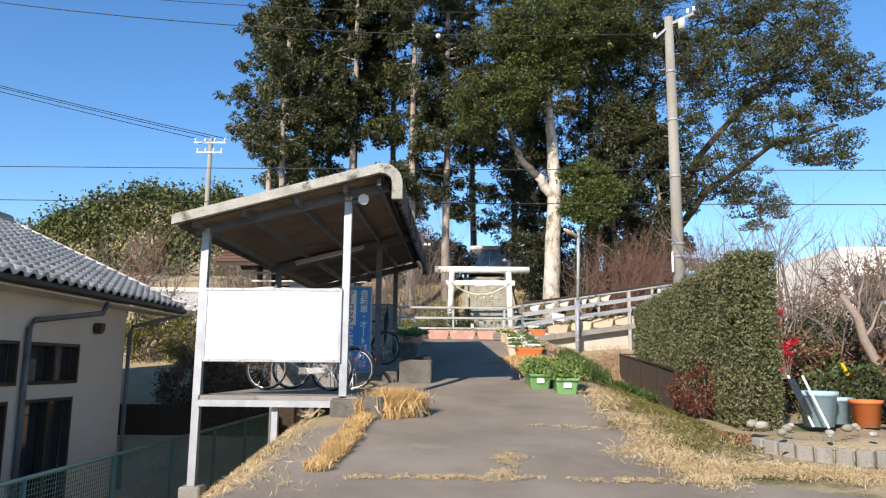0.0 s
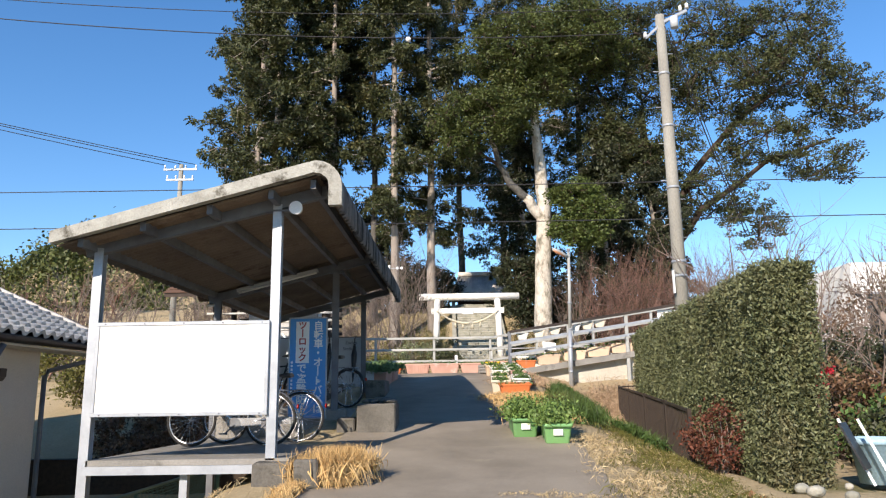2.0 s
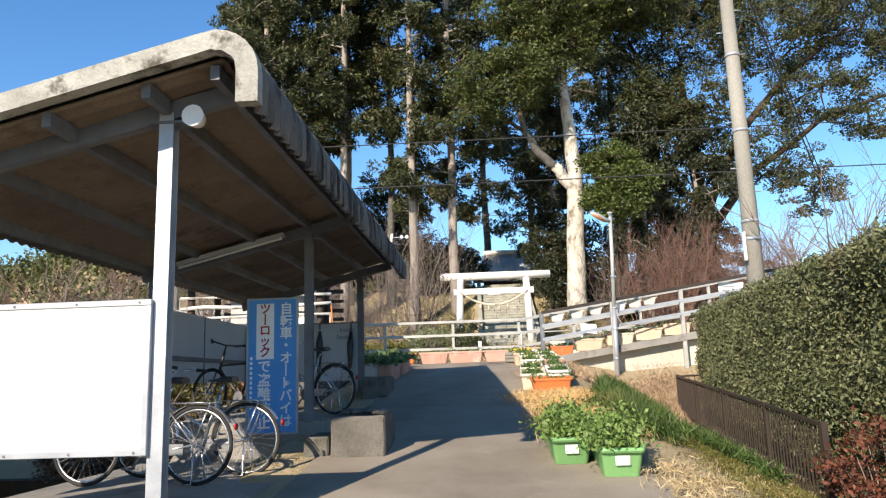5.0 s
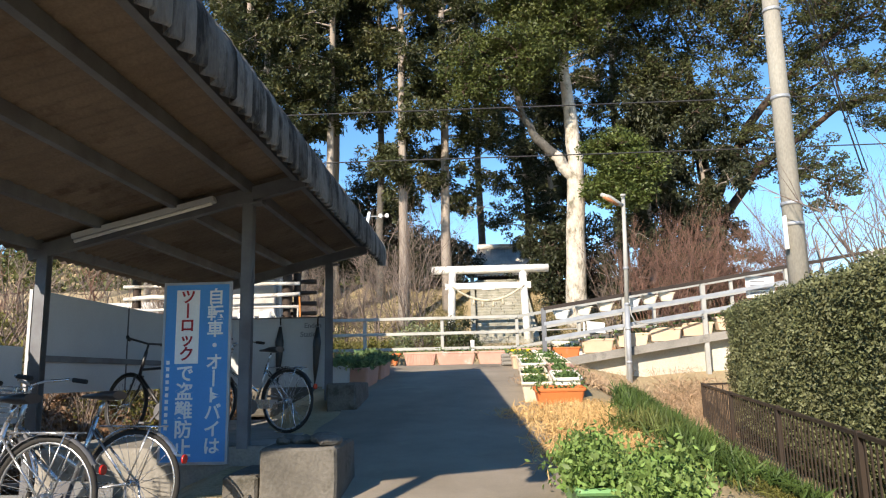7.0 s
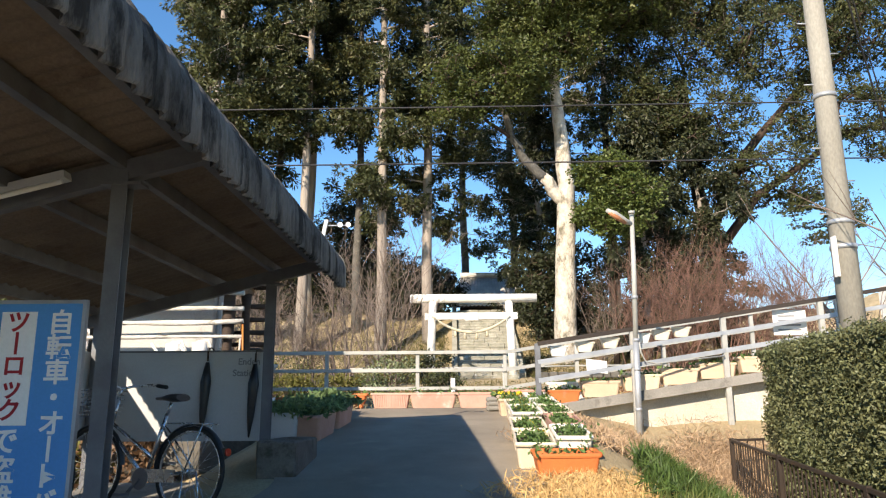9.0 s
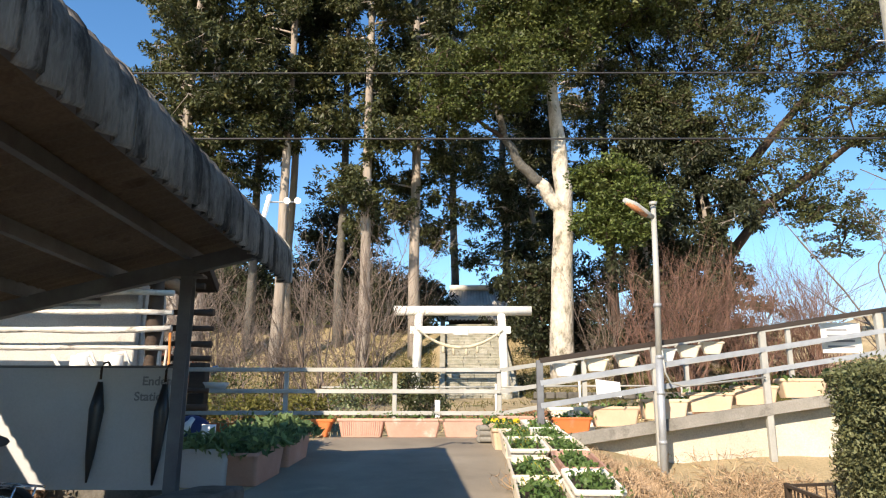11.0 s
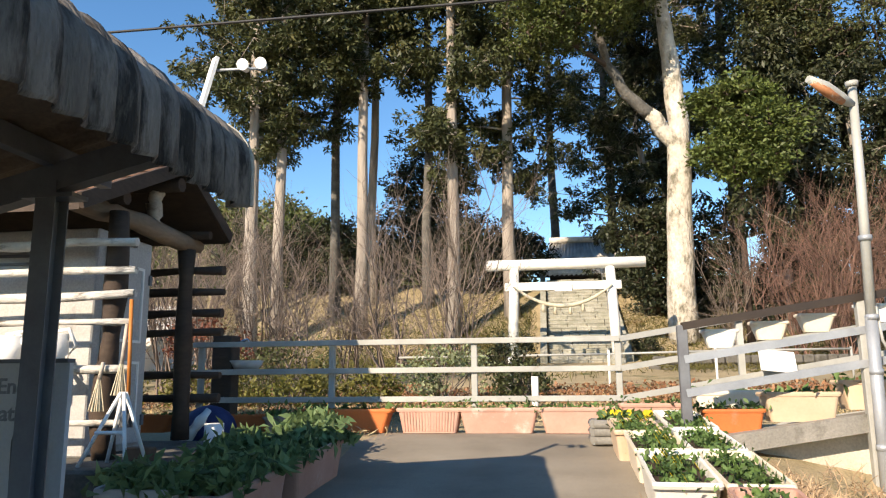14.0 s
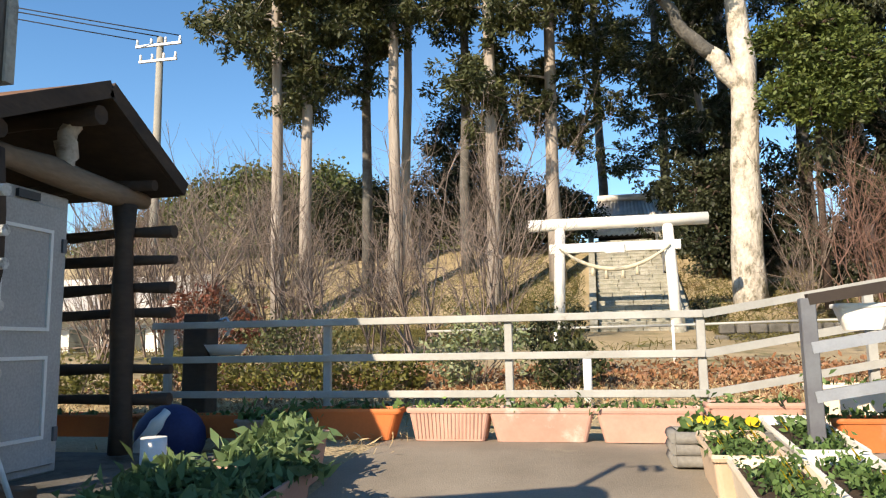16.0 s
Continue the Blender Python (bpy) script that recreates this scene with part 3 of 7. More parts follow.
def build_sign():
    s = thing("warning_sign", (-1.93, 13.93, 1.05), "tall blue sign with white vertical Japanese lettering", "sign")
    x0, x1, z0, z1, y = -2.25, -1.62, 1.36, 2.985, 13.93
    part("panel", boxes(x0 + 0.02, x1 - 0.02, y, y + 0.02, z0 + 0.02, z1 - 0.02), M["blue"], s, "blue painted panel")
    for a, b, c, d in ((x0, x1, z1 - 0.022, z1), (x0, x1, z0, z0 + 0.022), (x0, x0 + 0.022, z0 + 0.022, z1 - 0.022), (x1 - 0.022, x1, z0 + 0.022, z1 - 0.022)):
        part("frame_bar", boxes(a, b, y - 0.006, y + 0.03, c, d), M["galv"], s)
    part("base_panel", boxes(x0 + 0.03, x1 - 0.03, y + 0.004, y + 0.018, slab_z(y), z0 - 0.004), M["greypanel"], s)
    part("label_plate", boxes(-2.13, -1.915, y - 0.004, y, 2.245, 2.915), M["white"], s, "white plate behind the red words")
    h = 0.165
    for i, c in enumerate("自転車・オートバイは"):
        c = "丨" if c == "ー" else c
        text_part(s, c, 0.155, -1.765, y - 0.004, 2.84 - i * 0.148, M["white"])
    for i, c in enumerate("ツーロック"):
        c = "丨" if c == "ー" else c
        text_part(s, c, 0.14, -2.022, y - 0.007, 2.845 - i * 0.130, M["signred"])
    for i, c in enumerate("で盗難防止"):
        text_part(s, c, 0.165, -2.03, y - 0.004, 2.15 - i * 0.165, M["white"])
    for i in range(11):
        part("small_character", boxes(-2.205, -2.175, y - 0.003, y, 2.24 - i * 0.058, 2.275 - i * 0.058), M["white"], s)
    return s


build_sign()

# ---- torii, steps, shrine ----


def build_torii():
    t = thing("torii", (1.22, 37.5, 3.33), "white painted stone torii gate with a straw rope", "torii gate")
    for sx, bx, tx in ((-1, -0.36, -0.24), (1, 2.80, 2.68)):
        bm = bmesh.new()
        bent(bm, [(bx, 37.5, 3.25), ((bx + tx) / 2, 37.5, 4.8), (tx, 37.5, 6.30)], [0.165, 0.155, 0.145], 14)
        part("pillar", bm, M["torii"], t)
        bm = bmesh.new()
        tube(bm, (bx, 37.5, 3.2), (bx, 37.5, 3.5), 0.24, 0.22, 14)
        part("pillar_base", bm, M["stone"], t)
    bm = bmesh.new()
    bent(bm, [(-1.12, 37.5, 6.42), (1.2, 37.5, 6.42), (3.75, 37.5, 6.42)], 0.17, 14)
    part("top_beam", bm, M["torii"], t)
    part("tie_beam", boxes(-0.55, 3.0, 37.42, 37.58, 5.60, 5.86, bevel=0.01), M["torii"], t)
    part("tablet", boxes(0.98, 1.5, 37.34, 37.42, 5.55, 5.80, bevel=0.01), M["white"], t, "plain white centre tablet")
    bm = bmesh.new()
    bent(bm, bez((-0.27, 37.30, 5.72), (2.71, 37.30, 5.72), 22, 0.62), [0.03 + 0.035 * math.sin(math.pi * i / 22) for i in range(23)], 8)
    rope = part("straw_rope", bm, M["rope"], t, "sagging twisted straw rope")
    for k in (0.3, 0.42, 0.58, 0.7):
        p = bez((-0.27, 37.30, 5.72), (2.71, 37.30, 5.72), 100, 0.62)[int(k * 100)]
        bm = bmesh.new()
        tube(bm, p, p - Vector((0, 0, 0.28)), 0.025, 0.07, 8)
        part("tassel", bm, M["rope"], rope)
    return t


build_torii()


def build_steps():
    s = thing("stone_steps", (1.9, 39.0, 3.4), "mossy stone steps climbing the bank to the shrine", "steps", kind="structure")
    n, rs = 22, random.Random(3)
    for i in range(n):
        y, z = 38.5 + 0.385 * i, 3.36 + 0.172 * (i + 1)
        x = 0.72
        while x < 3.05:
            w = min(rs.uniform(0.45, 0.85), 3.1 - x)
            if w > 0.15:
                o = rs.uniform(-0.015, 0.015)
                bm = boxes(x + 0.008, x + w - 0.008, y + o - 0.05, y + 0.46, z - 0.065, z + rs.uniform(-0.012, 0.012), bevel=0.012)
                box(bm, x + 0.01, x + w - 0.01, y + o - 0.038, y + 0.44, z - 0.20, z - 0.064)
                part("stone", bm, M["stone"], s)
            x += w
    for x in (0.48, 3.12):
        bm = bmesh.new()
        beam(bm, (x + 0.1, 38.3, 3.45), (x + 0.1, 38.5 + 0.385 * n, 3.5 + 0.172 * n), 0.22, 0.34)
        part("side_kerb", bm, M["stone"], s)
    bm = bmesh.new()
    for x in (3.0,):
        bent(bm, [(x, 38.8, 3.4), (x, 38.8, 4.3), (x, 43, 6.1), (x, 47, 7.9)], 0.025, 6)
        for y, z in ((41, 4.4), (43, 5.2), (45, 6.1)):
            tube(bm, (x, y, z - 0.2), (x, y, z + 0.84), 0.02, n=6)
    part("handrail", bm, M["darksteel"], s)
    return s


build_steps()


def build_shrine():
    s = thing("shrine_hall", (2.3, 50.5, 7.2), "small shrine hall with a grey tiled hip roof", "shrine")
    part("hall_wall", boxes(0.9, 4.0, 50.2, 54, 6.9, 8.1), M["darkwood"], s)
    z0, z1 = 7.80, 9.80
    rows = []
    for i in range(61):
        x = 0.3 + 4.4 * i / 60
        w = 0.045 * math.sin(2 * math.pi * i / 3)
        rows.append([(x, 49.2, z0 + w), (x * 0.85 + 0.375, 50.4, z0 + 0.75 + w), (x * 0.7 + 0.75, 52.0, z1 + w)])
    part("roof", shell(rows, (0, 0.02, -0.08)), M["tile"], s, "grey tiled roof")
    bm = bmesh.new()
    tube(bm, (0.95, 52, z1 + 0.1), (4.05, 52, z1 + 0.1), 0.17, n=8)
    part("ridge", bm, M["tile"], s)
    part("eave_board", boxes(0.3, 4.7, 49.25, 49.35, z0 - 0.16, z0 - 0.02), M["darkwood"], s)
    return s


build_shrine()

# ---- terrace fence ----


def build_terrace_fence():
    f = thing("terrace_fence", (-0.1, 23.35, 2.36), "three-rail pale steel fence along the terrace", "fence")
    ends = (-3.6, 1.56)
    for x in (-3.45, -1.8, -0.1, 1.53):
        part("fence_post", boxes(x - 0.035, x + 0.035, 23.33, 23.39, 2.3, 3.36, bevel=0.006), M["rail"], f)
    for z in (3.33, 3.0, 2.67):
        part("fence_rail", boxes(-3.6, 1.55, 23.295, 23.325, z - 0.03, z + 0.035, bevel=0.005), M["rail"], f)
    # it runs on up the ramp's far side
    pts = [(1.55, 23.31, 3.33), (2.9, 23.5, 3.55), (4.6, 23.7, 3.82), (6.4, 23.9, 4.1), (8.2, 24.1, 4.4)]
    for a, b in zip(pts, pts[1:]):
        for dz in (0, -0.33, -0.66):
            bm = bmesh.new()
            beam(bm, (a[0], a[1], a[2] + dz), (b[0], b[1], b[2] + dz), 0.03, 0.065)
            part("fence_rail", bm, M["rail"], f)
        part("fence_post", boxes(b[0] - 0.035, b[0] + 0.035, b[1] + 0.02, b[1] + 0.08, 2.35, b[2] + 0.03), M["rail"], f)
    return f


build_terrace_fence()


def ramp_z(x):
    return 2.33 + 0.145 * (x - 2.2)


def front_y(x):
    return 21.8 + 0.5 * min(1.0, (x - 1.97) / 3.3)


def build_ramp():
    r = thing("ramp", (4.5, 22.5, 2.2), "concrete ramp with pale retaining wall and kerb", "ramp", kind="structure")
    bm = bmesh.new()
    vs = []
    for x in (2.0, 5.3, 9.5):
        vs.append([bm.verts.new((x, front_y(x) + 0.20, 1.0)), bm.verts.new((x, front_y(x) + 0.20, ramp_z(x) - 0.13)), bm.verts.new((x, 24.0, ramp_z(x) - 0.13)), bm.verts.new((x, 24.0, 1.0))])
    for a, b in zip(vs, vs[1:]):
        for k in range(4):
            bm.faces.new((a[k], b[k], b[(k + 1) % 4], a[(k + 1) % 4]))
    bm.faces.new(vs[0][::-1]), bm.faces.new(vs[-1])
    part("ramp_body", bm, M["pale_concrete"], r, "cream concrete retaining wall")
    for a, b in ((2.0, 5.3), (5.3, 9.5)):
        bm = bmesh.new()
        beam(bm, (a, front_y(a) + 0.06, ramp_z(a) - 0.05), (b, front_y(b) + 0.06, ramp_z(b) - 0.05), 0.20, 0.16)
        part("kerb", bm, M["concrete"], r)
    return r


build_ramp()


def build_ramp_rail():
    f = thing("ramp_rail", (1.97, 21.8, 2.5), "three-rail steel railing climbing beside the ramp", "railing")
    pts = [(1.97, 21.8), (3.60, 22.0), (5.25, 22.3), (6.95, 22.3), (8.6, 22.3)]
    for i, (x, y) in enumerate(pts):
        top = 3.36 + 0.155 * (x - 1.97)
        part("rail_post", boxes(x - 0.045, x + 0.045, y - 0.04, y + 0.04, 1.7 if i else 2.35, top, bevel=0.006), M["rail"] if i else M["darksteel"], f)
    for (x0, y0), (x1, y1) in zip(pts, pts[1:]):
        for dz, m in ((0, "bronze"), (-0.30, "galv"), (-0.60, "galv")):
            bm = bmesh.new()
            beam(bm, (x0, y0 - 0.02, 3.35 + 0.155 * (x0 - 1.97) + dz), (x1, y1 - 0.02, 3.35 + 0.155 * (x1 - 1.97) + dz), 0.05, 0.07)
            part("rail", bm, M[m], f)
    return f


build_ramp_rail()

# ---- poles and lines ----


def build_utility_pole(name, x, y, z0, z1, r, label, arm_z=None, arm_dir=0.0):
    p = thing(name, (x, y, z0), label, "utility pole")
    bm = bmesh.new()
    tube(bm, (x, y, z0 - 0.3), (x, y, z1), r, r * 0.62, 16)
    part("shaft", bm, M["pole"], p)
    return p


big_pole = build_utility_pole("utility_pole", 5.92, 19.4, 0.9, 11.25, 0.185, "tall weathered concrete utility pole with steel bands")


M["lamplens"] = mat("weathered_orange_plastic", (0.50, 0.22, 0.10), (0.40, 0.17, 0.08), 6.0, 0.5, 0.0, stain=(0.6, 0.55, 0.48), stain_scale=8)


def build_street_lamp():
    p = thing("street_lamp", (3.60, 21.85, 2.0), "slim grey street lamp with an upturned head", "street lamp")
    bm = bmesh.new()
    bent(bm, [(3.59, 21.85, 1.75), (3.62, 21.85, 3.4)], 0.052, 12)
    part("shaft", bm, M["galv"], p)
    bm = bmesh.new()
    bent(bm, [(3.62, 21.85, 3.38), (3.66, 21.85, 4.6), (3.68, 21.85, 5.58)], [0.045, 0.042, 0.038], 12)
    part("upper_shaft", bm, M["rail"], p)
    for z in (2.25, 2.9, 3.38, 4.1):
        bm = bmesh.new()
        x = 3.59 + 0.025 * (z - 1.9)
        tube(bm, (x, 21.85, z), (x, 21.85, z + 0.05), 0.058, n=12)
        part("band", bm, M["galv"], p)
    bm = bmesh.new()
    bent(bm, [(3.66, 21.83, 5.40), (3.52, 21.75, 5.44), (3.36, 21.66, 5.52), (3.20, 21.58, 5.58)], [0.03, 0.06, 0.062, 0.035], 10)
    part("lamp_head", bm, M["rail"], p)
    bm = bmesh.new()
    bent(bm, [(3.54, 21.74, 5.40), (3.37, 21.64, 5.47), (3.23, 21.57, 5.535)], [0.035, 0.045, 0.025], 8)
    part("lens", bm, M["lamplens"], p, "weathered orange lens")
    bm = bmesh.new()
    tube(bm, (3.68, 21.85, 5.58), (3.68, 21.85, 5.63), 0.055, 0.058, 12)
    part("cap", bm, M["rail"], p)
    # a loop of conduit that leaves the shaft for the railing
    bm = bmesh.new()
    bent(bm, [(3.66, 21.83, 3.5), (3.69, 21.84, 3.2), (3.76, 21.87, 3.06), (3.95, 21.93, 3.02), (5.2, 22.2, 3.16)], 0.014, 6)
    part("conduit", bm, M["rail"], p)
    return p


build_street_lamp()

# ---- trees ----


def cedar(x, y, height, r, first, reach, seed, lean=(0, 0), droop=0.35, name="cedar_tree", leaf="cedarleaf", bark="cedarbark", dense=1.0, label="tall cedar with a bare pale trunk and dark clumped foliage"):
    z0 = ground_z(x, y)
    t = thing(name, (x, y, z0), label, "tree")
    rs = np.random.RandomState(seed)
    pts = [Vector((x + lean[0] * k / 8 + rs.normal() * 0.06, y + lean[1] * k / 8, z0 - 0.4 + height * k / 8)) for k in range(9)]
    bm = bmesh.new()
    bent(bm, pts, [r * 0.82 * (1.25 if k == 0 else 1 - 0.1 * k) for k in range(9)], 12)
    part("trunk", bm, M[bark], t)
    lines, cs, out = [], [], []
    z = first
    while z < height:
        k = (z - first) / max(1, height - first)
        span = reach * (1 - k) ** 0.6 * rs.uniform(0.5, 1.2) * (0.6 + 0.4 * min(1, k * 5))
        a = rs.uniform(0, 2 * math.pi)
        c = np.array(pts[0].lerp(pts[-1], z / height))
        d = np.array([math.cos(a), math.sin(a), 0.25])
        p, n = c, 5
        for i in range(n):
            q = p + d * span / n
            lines.append((p, q, 0.05 * (1 - i / n) + 0.012, 0.05 * (1 - (i + 1) / n) + 0.01))
            if i >= 1:
                # uneven tufts crowd the outer part of the limb, each a ragged ball of sprays
                for _ in range(rs.randint(3, 6)):
                    o = q + rs.normal(size=3) * np.array([0.42, 0.42, 0.30]) - np.array([0, 0, 0.12])
                    w = rs.uniform(0.22, 0.50)
                    m = int(165 * dense * w * (0.6 + 0.4 * span / reach))
                    u = rs.normal(size=(m, 3))
                    u /= np.linalg.norm(u, axis=1)[:, None]
                    u *= np.array([w, w, w * 0.85]) * rs.uniform(0.25, 1.0, (m, 1)) ** 0.6
                    cs.append(o + u)
                    out.append(u)
                    lines.append((q, o, 0.014, 0.006))
            p = q
            d = d + np.array([rs.normal() * 0.15, rs.normal() * 0.15, -droop * 0.3 + 0.05])
        z += rs.uniform(0.28, 0.66)
    v, f = twigs(lines, 4)
    tagged(array_mesh("limb_growth", v, f, M["cedarbark"], t), kind="stuff")
    v, f = sprays(np.concatenate(cs), np.concatenate(out), 0.23, 0.082, seed, 0.5, droop * 1.1)
    tagged(array_mesh("crown", v, f, M[leaf], t), kind="stuff")
    return t


def broad(x, y, limbs, lobes, seed, r=0.5, name="evergreen_tree", leaf="oakleaf", bark="bark", count=26000, size=(0.15, 0.075), label="", z0=None):
    """A broad tree: limbs as polylines with end radii, and a crown of lobes (centre, radii) filled with domed tufts."""
    z0 = ground_z(x, y) if z0 is None else z0
    t = thing(name, (x, y, z0), label, "tree")
    rs = np.random.RandomState(seed)
    for i, (pts, r0, r1, *own) in enumerate(limbs):
        bm = bmesh.new()
        # soften the line between its given bends
        fine = []
        for a, b in zip(pts, pts[1:]):
            for k in range(3):
                fine.append(Vector(a).lerp(Vector(b), k / 3) + Vector(rs.normal(size=3) * r0 * 0.10))
        fine.append(Vector(pts[-1]))
        bent(bm, fine, [r0 + (r1 - r0) * k / (len(fine) - 1) for k in range(len(fine))], 12 if i == 0 else 8)
        part("trunk" if i == 0 else "limb", bm, M[own[0] if own else bark], t)
    vol = np.array([l[1][0] * l[1][1] * l[1][2] for l in lobes]) ** 0.75
    lines, cs, out = [], [], []
    for (c, rad), share in zip(lobes, vol / vol.sum()):
        c, rad = np.array(c, float), np.array(rad, float)
        n = max(4, int(count * 2.1 * share / 90))
        d = rs.normal(size=(n, 3))
        d /= np.linalg.norm(d, axis=1)[:, None]
        rr = rs.uniform(0.30, 1.0, (n, 1)) ** 0.5
        tuft = c + d * rr * rad * rs.uniform(0.85, 1.12, (n, 1))
        for q in tuft:
            w = rs.uniform(0.35, 0.72)
            # each tuft is a ragged dome, fuller above than below
            u = rs.normal(size=(88, 3))
            u /= np.linalg.norm(u, axis=1)[:, None]
            u[:, 2] = np.where(u[:, 2] < 0, u[:, 2] * 0.35, u[:, 2] * 0.75)
            u *= w * rs.uniform(0.35, 1.0, (88, 1)) ** 0.5
            cs.append(q + u)
            out.append(u + 0.25 * w * (q - c) / rad)
        # twigs branch from tuft to tuft, outwards from the middle
        order = tuft[np.argsort(np.linalg.norm((tuft - c) / rad, axis=1))]
        for i in range(1, len(order)):
            near = order[:i][np.argmin(np.linalg.norm(order[:i] - order[i], axis=1))]
            k = 1 - i / len(order)
            m = (near + order[i]) / 2 + rs.normal(size=3) * 0.14
            lines.append((near, m, 0.02 + 0.05 * k, 0.015 + 0.035 * k))
            lines.append((m, order[i], 0.015 + 0.035 * k, 0.01))
    v, f = twigs(lines, 4)
    tagged(array_mesh("twig_growth", v, f, M["darkwood"], t), kind="stuff")
    v, f = sprays(np.concatenate(cs), np.concatenate(out), size[0], size[1], seed, 0.6, 0.1)
    tagged(array_mesh("crown", v, f, M[leaf], t), kind="stuff")
    return t


for k, (x, y, h, r, first, reach) in enumerate((
        (-9.7, 39.4, 30, 0.27, 8.5, 3.0), (-9.0, 40.2, 31, 0.28, 9.0, 3.2), (-6.15, 41.3, 30, 0.30, 10.2, 2.7), (-11.6, 43.5, 31, 0.27, 7.5, 3.2),
        (-2.6, 41.0, 31, 0.30, 6.5, 2.5), (-0.6, 43.0, 31, 0.32, 6.0, 2.8), (-6.6, 45.0, 31, 0.27, 12.5, 2.6), (1.2, 57.0, 33, 0.34, 10.0, 4.4), (6.6, 50.0, 30, 0.34, 2.0, 4.4), (4.4, 55.0, 30, 0.34, 3.0, 4.0), (9.0, 47.5, 28, 0.34, 2.0, 4.2), (-4.1, 44.5, 31, 0.27, 10.0, 2.9), (-8.0, 44.0, 31, 0.27, 9.5, 2.9))):
    cedar(x, y, h, r, first, reach, 11 + k, bark="greybark" if k > 6 else "cedarbark", dense=0.65 if k > 7 else 1.0)

# the great pale trunk and its crown
broad(5.3, 40.5, [
    ([(5.3, 40.5, 4.0), (5.35, 40.5, 7.0), (5.55, 40.5, 11.2), (5.45, 40.5, 13.5), (5.3, 40.5, 15.5), (5.3, 40.6, 17.5)], 0.52, 0.20),
    ([(5.5, 40.5, 10.9), (5.0, 40.4, 11.6), (4.55, 40.3, 12.15)], 0.34, 0.25),
    # same tree's bark, but darker grey: this limb's shade is in its colour
    ([(4.60, 40.32, 12.08), (3.8, 40.1, 12.8), (3.2, 39.8, 13.8), (2.7, 39.4, 15.2), (2.5, 39.0, 16.2)], 0.24, 0.08, "greybark"),
    ([(3.2, 39.8, 13.8), (1.9, 39.2, 14.5), (1.0, 38.8, 14.9)], 0.10, 0.03, "darkwood"),
], [((2.0, 38.6, 15.8), (2.6, 1.8, 1.5)), ((3.2, 38.6, 16.6), (2.0, 1.5, 1.3)), ((0.9, 38.6, 14.6), (1.3, 1.2, 0.8)), ((5.2, 39.2, 18.2), (2.2, 1.6, 1.4)), ((4.6, 39.5, 20.0), (3.4, 3, 2.2)), ((7.5, 40, 21), (3.2, 3, 2.4))],
    31, leaf="camphorleaf", count=42000, label="old evergreen with a thick pale forked trunk")

# fresh green growth beside the pale trunk
broad(7.0, 38.9, [([(7.0, 38.9, 3.9), (7.0, 38.8, 7.5), (7.1, 38.7, 11.0)], 0.13, 0.05)], [((6.9, 38.3, 11.5), (1.3, 0.9, 0.9)), ((7.7, 38.2, 10.7), (1.2, 0.9, 0.8)), ((6.4, 38.2, 10.0), (1.0, 0.8, 0.8)), ((7.2, 38.2, 9.5), (1.1, 0.8, 0.6))],
    38, name="young_evergreen", leaf="freshleaf", bark="darkwood", count=9000, label="fresh green evergreen growing beside the pale trunk")

# the wide dark camphor to its right
broad(13.0, 44.0, [
    ([(13.0, 44, 5.5), (12.8, 44, 10), (12.4, 43.8, 14), (12.0, 43.5, 18)], 0.45, 0.2),
    ([(12.8, 44, 10), (14.5, 43, 14), (17, 42, 17), (20, 41, 19)], 0.28, 0.07),
    ([(12.8, 44, 9), (15, 43, 12), (18.5, 42, 14.5), (22, 41, 15.5)], 0.25, 0.07),
    ([(12.5, 43.8, 13), (10.5, 43, 16.5), (9.0, 42.5, 20)], 0.25, 0.07),
], [((12, 43, 20), (4, 3, 2.6)), ((9.5, 42.5, 15.5), (2.6, 2, 2.2)), ((12.5, 42.5, 15.5), (2.6, 2.2, 2.0)), ((14, 43, 23), (5, 3, 2.4)), ((9.5, 42, 22), (3.4, 3, 2.2)), ((20, 42, 22.5), (3.6, 3, 1.8)), ((16.5, 42, 19), (3.6, 3, 2.4)), ((20, 41, 19.5), (3.0, 2.6, 2.0)), ((22.5, 40.5, 17.5), (2.4, 2.4, 1.8)), ((18, 41.5, 15.5), (3.2, 2.4, 1.6)), ((21, 41, 14), (2.4, 2, 1.2)), ((15.5, 42.5, 12.8), (2.6, 2.2, 1.8)), ((17.5, 42, 10.8), (1.8, 1.6, 1.6)), ((10, 43, 17), (2.4, 2.4, 1.8))],
    33, count=64000, leaf="oakleaf", bark="darkwood", label="wide dark camphor tree with spreading limbs")

# dark conifers in the middle
for k, (x, y, h, reach) in enumerate(((8.9, 41.0, 11.0, 3.0), (11.8, 42.0, 11.0, 3.2), (10.2, 43.0, 13.0, 3.2), (4.9, 46.0, 15.0, 2.9))):
    cedar(x, y, h, 0.22, 0.8, reach, 61 + k, droop=0.55, name="dark_conifer", leaf="darkleaf", dense=1.15, label="dense dark conifer with layered drooping boughs")
broad(-5.2, 50, [([(-5.2, 50, 7.0), (-5.2, 50, 12)], 0.2, 0.06)], [((-5.3, 50, 12.2), (2.0, 1.8, 2.5)), ((-4.2, 49.6, 9.8), (2.4, 1.8, 2.2)), ((-0.8, 50, 9.0), (1.8, 1.6, 1.4))], 36, count=16000, leaf="darkleaf", bark="darkwood", label="rounded dark evergreen on the bank")
broad(4.9, 43.0, [([(4.9, 43, 5), (4.9, 43, 7.5)], 0.15, 0.05)], [((5.0, 42.6, 6.6), (1.4, 1.2, 1.4)), ((4.6, 42.6, 8.3), (1.4, 1.1, 0.9)), ((6.6, 43, 7.0), (1.2, 1.1, 1.2))], 37, count=9000, leaf="darkleaf", bark="darkwood", label="dark evergreen shrub beside the steps")


